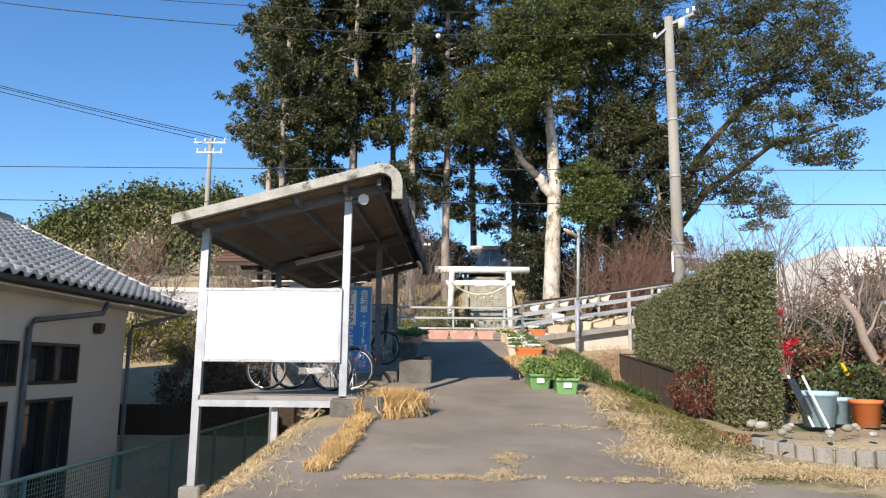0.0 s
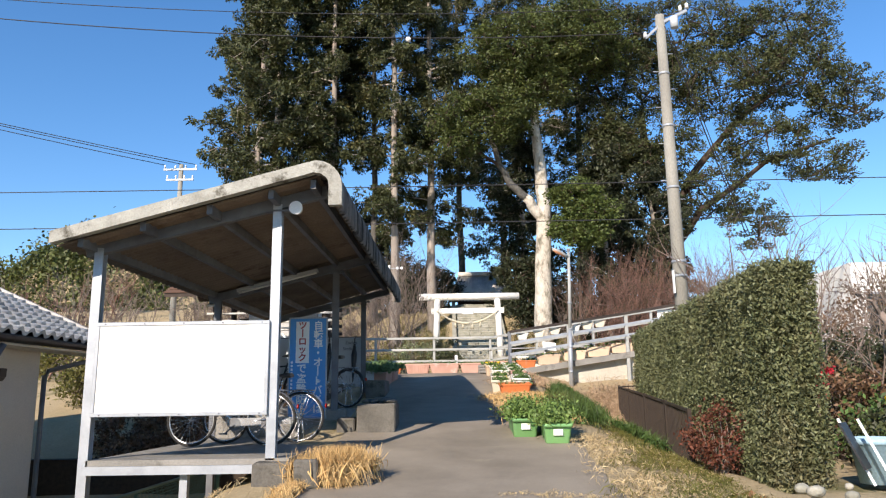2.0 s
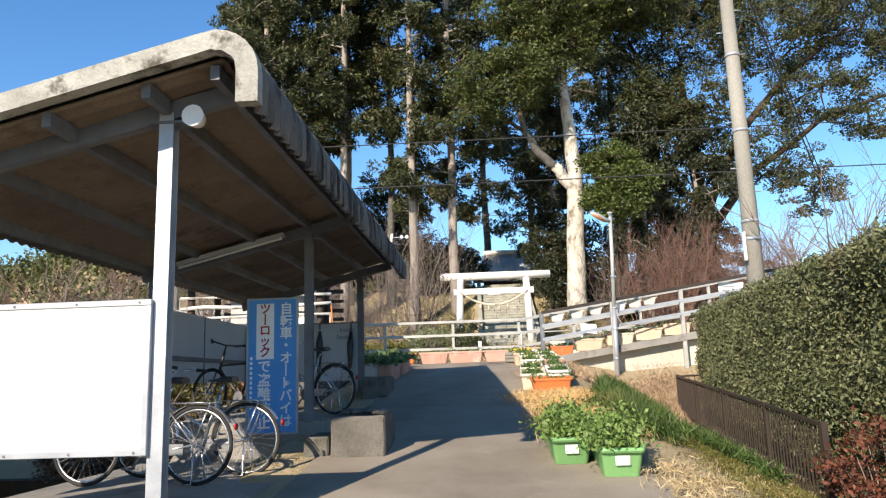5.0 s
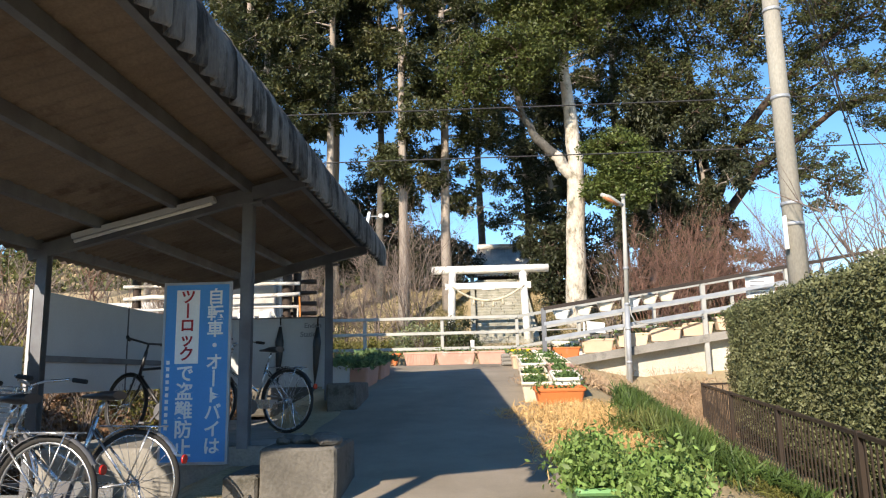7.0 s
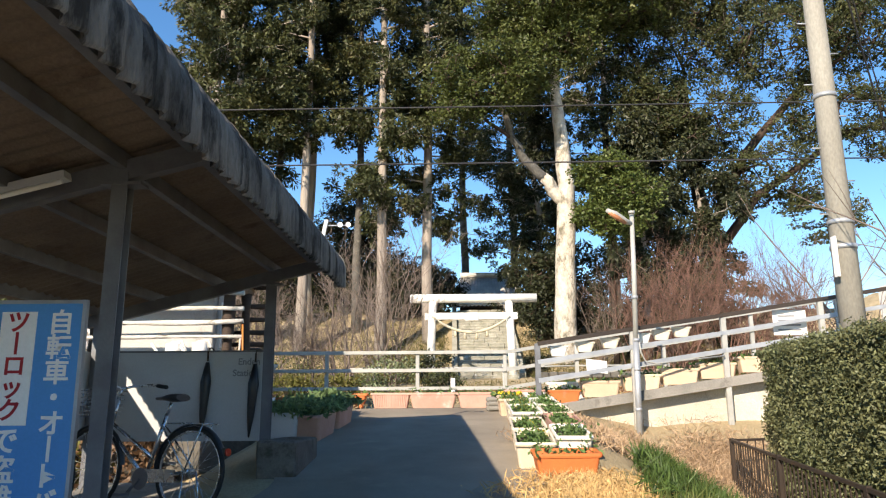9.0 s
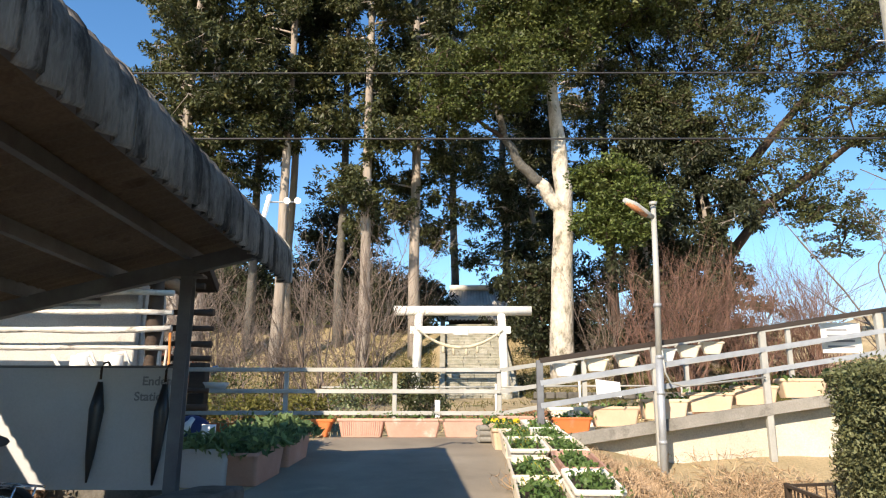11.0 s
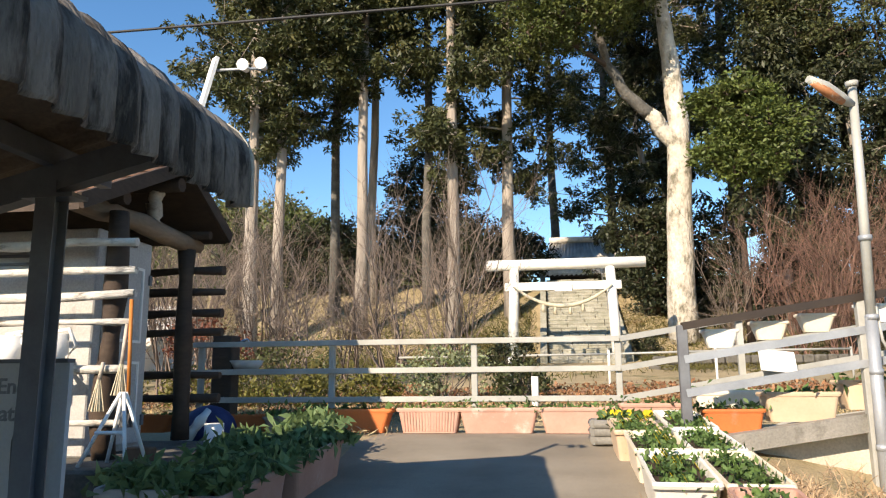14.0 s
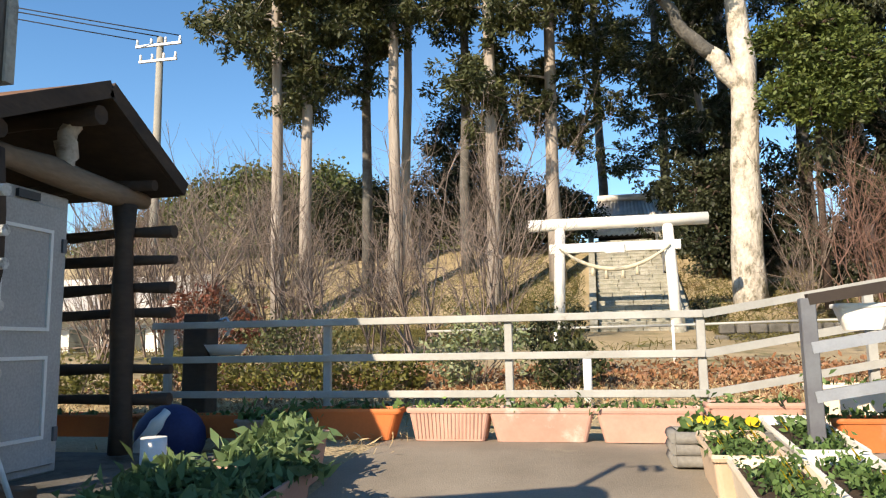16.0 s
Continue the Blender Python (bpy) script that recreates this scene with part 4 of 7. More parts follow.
def bare_shrub(x, y, h, seed, stems=9, name="bare_shrub", m="twig", label="leafless grey-brown shrub with upright twigs", depth=3, spread=0.22, r=0.031, z0=None, kids=(3, 5)):
    z0 = ground_z(x, y) if z0 is None else z0
    t = thing(name, (x, y, z0), label, "shrub")
    rs = np.random.RandomState(seed)
    out = []
    for _ in range(stems):
        d = np.array([rs.normal() * spread, rs.normal() * spread, 1.0])
        grow(rs, (x + rs.normal() * 0.25, y + rs.normal() * 0.2, z0 - 0.1), d, h * rs.uniform(0.5, 0.75), r * rs.uniform(0.7, 1.2), depth, out, 0.16, kids, 0.62, 0.3, 0.46)
    v, f = twigs(out, 3)
    tagged(array_mesh("branch_growth", v, f, M[m], t), kind="stuff")
    return t


for k, (x, y, h, stems, m) in enumerate((
        (-7.0, 29.5, 3.5, 12, "twig"), (-5.2, 30.0, 3.6, 10, "twig"), (-3.6, 31.0, 2.9, 8, "twig"), (-1.45, 34.0, 4.9, 8, "twig"), (-1.9, 33.5, 4.2, 7, "twig"), (-9.5, 31, 3.4, 10, "twig"), (-6.1, 28.2, 3.3, 10, "twig"), (-4.3, 28.8, 2.8, 8, "twig"), (-8.2, 29.0, 3.2, 11, "twig"), (-2.6, 30.0, 3.4, 8, "twig"), (8.5, 36.0, 4.0, 12, "redtwig"), (10.6, 36.5, 4.4, 12, "redtwig"), (13.0, 36.0, 4.2, 12, "redtwig"),
        (7.6, 37.0, 4.4, 12, "redtwig"), (9.5, 37.0, 4.6, 12, "redtwig"), (11.8, 37.5, 4.4, 12, "redtwig"), (14.0, 38.0, 5.0, 12, "redtwig"), (6.4, 38.5, 3.6, 7, "twig"))):
    bare_shrub(x, y, h, 50 + k, stems, m=m, label="leafless grey-brown shrub with upright twigs" if m == "twig" else "leafless reddish shrub on the bank")

for i, (x, y, rx, h) in enumerate(((-4.6, 47.0, 2.2, 3.6), (-7.6, 48.0, 2.4, 3.7), (-1.2, 46.8, 1.5, 2.6), (-10.6, 47.0, 2.2, 3.4), (-2.9, 46.4, 1.6, 3.0), (-9.2, 46.4, 1.8, 3.2), (-13.0, 47.5, 2.2, 3.4))):
    z0 = ground_z(x, y)
    broad(x, y, [([(x, y, z0 - 0.2), (x, y, z0 + h * 0.6)], 0.12, 0.05)], [((x, y, z0 + h * 0.5), (rx, 1.4, h * 0.5)), ((x + rx * 0.5, y - 0.4, z0 + h * 0.35), (rx * 0.7, 1.2, h * 0.35))], 230 + i, name="evergreen_bush", count=4600, leaf="darkleaf", bark="darkwood", label="dark evergreen bush at the top of the bank")

# ---- hedge ----


def build_hedge():
    h = thing("hedge", (4.6, 14.0, 0.8), "tall clipped evergreen hedge with brownish patches", "hedge")
    rs = np.random.RandomState(8)
    n = 135000
    # left face and top face and near end of a slightly turned long block
    face = rs.choice(3, n, p=(0.72, 0.18, 0.10))
    u, w = rs.uniform(0, 1, n), rs.uniform(0, 1, n)
    y = 9.45 + 10.3 * u
    left = 3.56 + 0.122 * (y - 9.45)
    right = left + 0.62
    top = 2.93 + 0.012 * (y - 9.45)
    bot = np.array([ground_z(4.2, q) for q in np.linspace(9.4, 20, 60)])
    low = np.interp(y, np.linspace(9.4, 20, 60), bot)
    bulge = np.array([noise.noise(Vector((a * 1.3, b * 1.7, 0))) for a, b in zip(y, w * 2.2)]) * 0.09
    x = np.where(face == 0, left - bulge + rs.normal(size=n) * 0.035, np.where(face == 1, left + 0.56 * w, left + 0.56 * w))
    z = np.where(face == 1, top + rs.normal(size=n) * 0.05 + bulge, low + 0.1 + (top - low - 0.1) * w)
    y = np.where(face == 2, 9.45 + rs.normal(size=n) * 0.04 - bulge, y)
    left_e = 3.56
    x = np.where(face == 2, left_e + 0.56 * u, x)
    z = np.where(face == 2, 0.70 + 2.3 * w, z)
    v, f = leaves(np.stack([x, y, z], 1), 0.050, 0.021, 0.2, 9)
    tagged(array_mesh("hedge_leaves", v, f, M["hedgeleaf"], h), kind="stuff")
    # solid filler, coloured dark to give the shade seen between the leaves
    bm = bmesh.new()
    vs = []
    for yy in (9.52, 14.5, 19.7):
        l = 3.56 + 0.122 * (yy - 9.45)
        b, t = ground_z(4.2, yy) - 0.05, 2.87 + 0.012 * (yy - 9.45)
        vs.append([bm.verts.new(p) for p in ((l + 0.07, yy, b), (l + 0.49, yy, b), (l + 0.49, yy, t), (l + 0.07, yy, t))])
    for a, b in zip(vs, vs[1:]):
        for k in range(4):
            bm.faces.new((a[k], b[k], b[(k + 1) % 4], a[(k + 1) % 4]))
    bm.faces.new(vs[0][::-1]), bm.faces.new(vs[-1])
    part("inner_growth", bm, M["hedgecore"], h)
    return h


build_hedge()

# ---- the house below the lane ----


def build_house():
    h = thing("house", (-9.0, 11.0, -1.15), "cream plastered house with a silver-grey tiled gable roof", "house")
    x1, yc, z0, ze = -6.45, 14.2, -1.15, 2.62
    # long wall with real openings: strips round two rows of windows
    y = -4.0
    opens_hi = [(9.3, 10.75), (11.0, 12.5)]
    opens_lo = [(9.2, 10.6), (10.95, 12.4)]

    def strip(a, b, c, d):
        part("wall", boxes(x1 - 0.18, x1, a, b, c, d), M["plaster"], h)
    strip(-4, yc, 1.80, ze + 0.1)
    strip(-4, yc, 0.93, 1.15)
    strip(-4, yc, z0 - 0.3, -1.0)
    for lo, hi, op in ((1.15, 1.80, opens_hi), (-1.0, 0.93, opens_lo)):
        a = -4
        for p, q in op:
            strip(a, p, lo, hi)
            a = q
        strip(a, yc, lo, hi)
    bm = bmesh.new()
    vs = [bm.verts.new(p) for p in ((x1 - 0.18, yc, z0 - 0.3), (-13.5, yc, z0 - 0.3), (-13.5, yc, ze), (-10.0, yc, 4.55), (x1 - 0.18, yc, ze + 0.1))]
    f = bm.faces.new(vs)
    r = bmesh.ops.extrude_face_region(bm, geom=[f])
    bmesh.ops.translate(bm, vec=(0, -0.2, 0), verts=[v for v in r["geom"] if isinstance(v, bmesh.types.BMVert)])
    part("gable_wall", bm, M["plaster"], h)
    for lo, hi, op in ((1.15, 1.80, opens_hi), (-1.0, 0.93, opens_lo)):
        for p, q in op:
            w = part("window", boxes(x1 - 0.14, x1 - 0.13, p + 0.04, q - 0.04, lo + 0.04, hi - 0.04), M["glass"], h, "dark window with bronze frame")
            m = (p + q) / 2
            for a, b, c, d in ((p, q, hi - 0.05, hi), (p, q, lo, lo + 0.05), (p, p + 0.05, lo + 0.05, hi - 0.05), (q - 0.05, q, lo + 0.05, hi - 0.05), (m - 0.03, m + 0.03, lo + 0.05, hi - 0.05)):
                part("frame_bar", boxes(x1 - 0.12, x1 + 0.015, a, b, c, d), M["bronze"], w)
            part("curtain", boxes(x1 - 0.17, x1 - 0.16, m + 0.06, q - 0.05, lo + 0.05, hi - 0.05), M["greypanel"], w)
    # roof deck, fascia, gutter
    ex, ye, slope = -5.95, 15.8, 0.458
    bm = bmesh.new()
    a = [(ex, -5, 2.66), (ex, ye, 2.66), (-10.0, ye, 2.66 + 4.05 * slope), (-10.0, -5, 2.66 + 4.05 * slope)]
    lo = [bm.verts.new((p[0], p[1], p[2] - 0.12)) for p in a]
    hi = [bm.verts.new(p) for p in a]
    bm.faces.new(hi), bm.faces.new(lo[::-1])
    for i in range(4):
        bm.faces.new((lo[i], lo[(i + 1) % 4], hi[(i + 1) % 4], hi[i]))
    part("roof_deck", bm, M["bronze"], h)
    bm = bmesh.new()
    a = [(-10.0, -5, 2.66 + 4.05 * slope), (-10.0, ye, 2.66 + 4.05 * slope), (-14.05, ye, 2.66), (-14.05, -5, 2.66)]
    lo = [bm.verts.new((p[0], p[1], p[2] - 0.12)) for p in a]
    hi = [bm.verts.new(p) for p in a]
    bm.faces.new(hi), bm.faces.new(lo[::-1])
    for i in range(4):
        bm.faces.new((lo[i], lo[(i + 1) % 4], hi[(i + 1) % 4], hi[i]))
    part("far_roof", bm, M["tile"], h)
    bm = bmesh.new()
    bent(bm, [(ex + 0.05, -5, 2.56), (ex + 0.05, 15.75, 2.60)], 0.06, 8)
    part("gutter", bm, M["bronze"], h)
    bm = bmesh.new()
    bent(bm, [(ex + 0.03, 12.3, 2.50), (ex - 0.02, 12.25, 2.32), (x1 + 0.06, 11.0, 2.12), (x1 + 0.06, 10.87, 2.0), (x1 + 0.06, 10.87, -1.2)], 0.045, 8)
    part("downpipe", bm, M["darksteel"], h)
    bm = bmesh.new()
    bent(bm, [(ex, 15.6, 2.5), (x1 + 0.05, 14.4, 2.2), (x1 + 0.06, 14.27, 2.1), (x1 + 0.06, 14.27, -1.2)], 0.04, 8)
    part("downpipe", bm, M["darksteel"], h)
    part("soffit", boxes(x1, ex, -4, 15.7, 2.50, 2.53), M["plaster"], h)
    bm = bmesh.new()
    tube(bm, (x1, 13.0, 2.09), (x1 + 0.12, 13.0, 2.09), 0.09, 0.09, 12)
    box(bm, x1 + 0.02, x1 + 0.14, 12.92, 13.08, 2.06, 2.19)
    part("vent_hood", bm, M["bronze"], h)
    # interlocking tiles: one curved mesh, many pieces
    bm = bmesh.new()
    n = 6
    W, L = 0.29, 0.27
    top, low = [], []
    for i in range(n + 1):
        u = i / n
        z = 0.045 * math.sin(u * 2 * math.pi) + 0.02
        top.append((bm.verts.new((0.03, u * W * 1.04, z + 0.062)), bm.verts.new((-L, u * W * 1.04, z - 0.004))))
        low.append(bm.verts.new((0.03, u * W * 1.04, z - 0.004)))
    for i in range(n):
        bm.faces.new((top[i][0], top[i + 1][0], top[i + 1][1], top[i][1])).smooth = True
        bm.faces.new((low[i], low[i + 1], top[i + 1][0], top[i][0]))
    one = bpy.data.meshes.new("tile")
    bm.to_mesh(one)
    one.materials.append(M["tile"])
    v1 = np.array([v.co for v in one.vertices])
    quads = np.array([p.vertices[:] for p in one.polygons])
    tilt = Matrix.Rotation(math.atan(slope), 4, "Y")
    k = 0
    vs, fs = [], []
    w = WORLD_OF[h.name]
    for r in range(16):
        for c in range(75):
            y = 15.75 - (c + 1) * W
            if y < -5:
                continue
            x, z = ex - r * L * math.cos(math.atan(slope)), 2.68 + r * L * math.sin(math.atan(slope))
            m = Matrix.Translation((x, y, z)) @ tilt
            if c < 19 and k < 300:
                ob = new("tile", one)
                ob.parent = h
                ob.matrix_basis = w.inverted() @ m
                k += 1
            else:
                mm = np.array(m)
                fs.append(quads + len(vs) * len(v1))
                vs.append(v1 @ mm[:3, :3].T + mm[:3, 3])
    tagged(array_mesh("tile_rest", np.concatenate(vs), np.concatenate(fs), M["tile"], h), kind="stuff")
    bm = bmesh.new()
    beam(bm, (ex, 15.8, 2.72), (-10.0, 15.8, 2.72 + 4.05 * slope), 0.10, 0.14)
    part("verge_tile", bm, M["tile"], h)
    bm = bmesh.new()
    tube(bm, (-10, -5, 4.60), (-10, 15.8, 4.60), 0.14, n=8)
    part("ridge", bm, M["tile"], h)
    return h


build_house()


def build_green_fence():
    f = thing("mesh_fence", (-4.2, 12.0, -0.6), "green painted mesh fence below the lane", "fence")
    ys = [3.5 + 1.9 * i for i in range(8)]
    for y in ys:
        bm = bmesh.new()
        tube(bm, (-4.2, y, ground_z(-4.2, y) - 0.1), (-4.2, y, 0.38), 0.03, n=8)
        part("fence_post", bm, M["greenmesh"], f)
    bm = bmesh.new()
    tube(bm, (-4.2, 3.2, 0.36), (-4.2, 17.0, 0.40), 0.025, n=8)
    part("top_rail", bm, M["greenmesh"], f)
    lines = []
    for i in range(270):
        y = 3.4 + 0.05 * i
        lines.append(((-4.2, y, -1.0), (-4.2, y, 0.37), 0.004, 0.004))
    for i in range(27):
        z = -0.95 + 0.05 * i
        lines.append(((-4.2, 3.3, z), (-4.2, 17.0, z), 0.004, 0.004))
    v, q = twigs(lines, 3)
    tagged(array_mesh("wire_mesh", v, q, M["greenmesh"], f), kind="stuff")
    return f


build_green_fence()
# an added slab in dark soil colour imitates the shade on the bank
wall = thing("shaded_bank_slab", (-5.2, 17.2, -0.9), "dark slab standing in for the shaded bank behind the house", "wall", kind="structure")
part("wall_face", boxes(-9.5, -3.7, 17.0, 17.3, -1.3, 0.55), M["soil"], wall)

# ---- bicycles ----


def ring(bm, c, R, r, n=36, m=6):
    """A ring standing in the plane of x and z."""
    rows = []
    for i in range(n):
        a = 2 * math.pi * i / n
        rows.append([bm.verts.new((c[0] + (R + r * math.cos(b)) * math.cos(a), c[1] + r * math.sin(b), c[2] + (R + r * math.cos(b)) * math.sin(a))) for b in (2 * math.pi * k / m for k in range(m))])
    for i in range(n):
        p, q = rows[i], rows[(i + 1) % n]
        for k in range(m):
            bm.faces.new((p[k], q[k], q[(k + 1) % m], p[(k + 1) % m])).smooth = True
    return bm


def fender(bm, c, R, a0, a1, w, n=14):
    rows = []
    for i in range(n + 1):
        a = radians(a0 + (a1 - a0) * i / n)
        rows.append([bm.verts.new((c[0] + rr * math.cos(a), s * w / 2, c[2] + rr * math.sin(a))) for s, rr in ((-1, R - 0.012), (-0.5, R), (0.5, R), (1, R - 0.012))])
    for p, q in zip(rows, rows[1:]):
        for k in range(3):
            bm.faces.new((p[k], p[k + 1], q[k + 1], q[k])).smooth = True
    return bm


def bicycle(rear, front, z, paint, fend, label, city=True, lean=3.0):
    dx, dy = front[0] - rear[0], front[1] - rear[1]
    b = thing("bicycle", (rear[0], rear[1], z), label, "bicycle", "bicycles in the shelter")
    b.matrix_basis = pose(rear[0], rear[1], z, lean, 0, 0) if False else Matrix.Translation((rear[0], rear[1], z)) @ Matrix.Rotation(math.atan2(dy, dx), 4, "Z") @ Matrix.Rotation(radians(lean), 4, "X")
    R, wb = 0.348, 1.08
    P = dict(local=True)
    for name, x in (("rear_wheel", 0.0), ("front_wheel", wb)):
        bm = bmesh.new()
        ring(bm, (x, 0, R), R - 0.04, 0.010, 36, 6)
        w = part(name, bm, M["chrome"] if city else M["black"], b, "spoked wheel", **P)
        part("tyre", ring(bmesh.new(), (x, 0, R), R - 0.018, 0.018, 36, 8), M["rubber"], w, **P)
        bm = bmesh.new()
        tube(bm, (x, -0.05, R), (x, 0.05, R), 0.022, n=10)
        part("hub", bm, M["chrome"], w, **P)
        for k in range(28):
            bm = bmesh.new()
            a, o = 2 * math.pi * k / 28, (0.5 if k % 2 else -0.5)
            tube(bm, (x + 0.02 * math.cos(a + o * 2.6), 0.03 * (1 if k % 4 < 2 else -1), R + 0.02 * math.sin(a + o * 2.6)), (x + (R - 0.045) * math.cos(a), 0, R + (R - 0.045) * math.sin(a)), 0.0022, n=3, caps=False)
            part("spoke", bm, M["chrome"], w, **P)
    bb, seat, head, headlow = (0.46, 0, 0.28), (0.30, 0, 0.78), (0.86, 0, 0.92), (0.92, 0, 0.66)
    bm = bmesh.new()
    tube(bm, bb, seat, 0.016)
    tube(bm, headlow, bb, 0.018)
    tube(bm, (0.905, 0, 0.72), (0.40, 0, 0.44) if city else (0.30, 0, 0.74), 0.015)
    tube(bm, headlow, head, 0.018)
    for s in (-1, 1):
        tube(bm, (0, s * 0.06, R), (0.46, s * 0.03, 0.28), 0.010)
        tube(bm, (0, s * 0.06, R), (0.32, s * 0.02, 0.70), 0.008)
    part("frame", bm, M[paint], b, **P)
    bm = bmesh.new()
    for s in (-1, 1):
        bent(bm, [(0.92, s * 0.045, 0.66), (0.98, s * 0.05, 0.5), (wb, s * 0.05, R)], 0.010, 6)
    part("fork", bm, M[paint], b, **P)
    bm = bmesh.new()
    tube(bm, seat, (0.26, 0, 0.88), 0.013)
    part("seat_post", bm, M["chrome"], b, **P)
    bm = bmesh.new()
    rows = []
    for t, w, h in ((0.0, 0.08, 0.03), (0.10, 0.10, 0.035), (0.18, 0.06, 0.02), (0.28, 0.025, 0.012)):
        rows.append([bm.verts.new((0.14 + t, w * math.cos(a), 0.90 + h * math.sin(a) + 0.02 * (1 - t))) for a in (2 * math.pi * k / 10 for k in range(10))])
    for p, q in zip(rows, rows[1:]):
        for k in range(10):
            bm.faces.new((p[k], q[k], q[(k + 1) % 10], p[(k + 1) % 10])).smooth = True
    bm.faces.new(rows[0]), bm.faces.new(rows[-1][::-1])
    part("saddle", bm, M["black"], b, "black padded saddle", **P)
    bm = bmesh.new()
    tube(bm, head, (0.84, 0, 1.0), 0.012)
    if city:
        bent(bm, [(0.62, 0.28, 1.03), (0.74, 0.27, 1.05), (0.84, 0.12, 1.03), (0.84, 0, 1.0), (0.84, -0.12, 1.03), (0.74, -0.27, 1.05), (0.62, -0.28, 1.03)], 0.011, 6)
    else:
        bent(bm, [(0.80, 0.31, 1.02), (0.86, 0, 1.0), (0.80, -0.31, 1.02)], 0.012, 6)
    bar = part("handlebar", bm, M["chrome" if city else "black"], b, **P)
    for s in (-1, 1):
        bm = bmesh.new()
        x0 = 0.62 if city else 0.80
        tube(bm, (x0 - 0.01, s * (0.28 if city else 0.31), 1.03), (x0 + 0.1, s * (0.275 if city else 0.2), 1.045 if city else 1.015), 0.017)
        part("grip", bm, M["rubber"], bar, **P)
    bm = bmesh.new()
    tube(bm, (0.46, -0.06, 0.28), (0.46, 0.06, 0.28), 0.02)
    tube(bm, (0.46, 0.055, 0.28), (0.46, 0.058, 0.28), 0.085, n=18)
    beam(bm, (0.46, 0.065, 0.28), (0.58, 0.065, 0.16), 0.012, 0.02)
    beam(bm, (0.46, -0.065, 0.28), (0.34, -0.065, 0.40), 0.012, 0.02)
    box(bm, 0.54, 0.62, 0.07, 0.16, 0.15, 0.17)
    box(bm, 0.30, 0.38, -0.16, -0.07, 0.39, 0.41)
    part("crank", bm, M["darksteel"], b, **P)
    if city:
        part("fender", fender(bmesh.new(), (0, 0, R), R + 0.02, -5, 150, 0.05), M[fend], b, **P)
        part("fender", fender(bmesh.new(), (wb, 0, R), R + 0.02, 25, 175, 0.05), M[fend], b, **P)
        bm = bmesh.new()
        for s in (-1, 1):
            bent(bm, [(-0.20, s * 0.055, 0.71), (0.0, s * 0.06, 0.715), (0.24, s * 0.045, 0.715)], 0.006, 6)
            tube(bm, (0, s * 0.065, R), (-0.14, s * 0.055, 0.71), 0.005)
        for x in (-0.19, -0.10, 0.0, 0.1):
            tube(bm, (x, -0.06, 0.712), (x, 0.06, 0.712), 0.005, n=6)
        part("carrier_rack", bm, M["chrome"], b, **P)
        bm = bmesh.new()
        tube(bm, (-0.36, 0, 0.50), (-0.375, 0, 0.50), 0.03, n=12)
        part("reflector", bm, M["redlens"], b, "red rear reflector", **P)
        bm = bmesh.new()
        for s in (-1, 1):
            bent(bm, [(0, s * 0.07, R), (-0.02, s * 0.10, 0.16), (-0.03, s * 0.12, 0.02), (0.06, s * 0.12, 0.02)], 0.007, 6)
        part("stand", bm, M["chrome"], b, **P)
        bm = bmesh.new()
        box(bm, 0.10, 0.56, 0.048, 0.056, 0.26, 0.36)
        part("chain_case", bm, M["chrome" if paint == "chrome" else "black"], b, **P)
        for i in range(7):
            z0 = 0.78 + 0.035 * i
            g = 0.13 + 0.004 * i
            bm = bmesh.new()
            bent(bm, [(1.10 - g, -g, z0), (1.12 + g, -g, z0), (1.12 + g, g, z0), (1.10 - g, g, z0), (1.10 - g, -g, z0)], 0.0035, 4)
            part("basket_wire", bm, M["chrome"], b, **P)
        for i in range(8):
            bm = bmesh.new()
            a = 2 * math.pi * i / 8
            tube(bm, (1.11 + 0.14 * math.cos(a), 0.14 * math.sin(a), 0.78), (1.11 + 0.16 * math.cos(a), 0.16 * math.sin(a), 1.0), 0.0035, n=4)
            part("basket_wire", bm, M["chrome"], b, **P)
    return b


bicycle((-1.70, 12.25), (-2.75, 12.40), 1.085, "chrome", "chrome", "silver city bicycle parked on its stand in the shelter")
bicycle((-1.98, 11.72), (-3.05, 11.85), 1.085, "chrome", "darksteel", "silver city bicycle with dark mudguards in the shelter")
bicycle((-1.50, 15.50), (-2.48, 15.93), 1.505, "chrome", "black", "grey city bicycle with black mudguards in the shelter")
bicycle((-2.25, 14.70), (-3.15, 15.18), 1.505, "black", "black", "black mountain bicycle leaning in the shelter", city=False, lean=6)

# ---- small things of the shelter ----


M["block"] = mat("dark_weathered_concrete", (0.15, 0.138, 0.118), (0.095, 0.088, 0.075), 3.0, 0.95, 0.8, fine=45, stain=(0.07, 0.065, 0.05), stain_scale=4.0, stain_at=0.52)


def block(name, x0, x1, y0, y1, z0, z1, label, m="block", seed=1):
    bm = boxes(x0, x1, y0, y1, z0, z1, bevel=0.02)
    bmesh.ops.subdivide_edges(bm, edges=bm.edges[:], cuts=2, use_grid_fill=True)
    for v in bm.verts:
        v.co += Vector((lump(v.co.y + seed, v.co.z, 4), lump(v.co.x + seed, v.co.z, 4), lump(v.co.x, v.co.y + seed, 4))) * 0.012
    ob = part(name, bm, M[m])
    return tagged(ob, label, "concrete block")


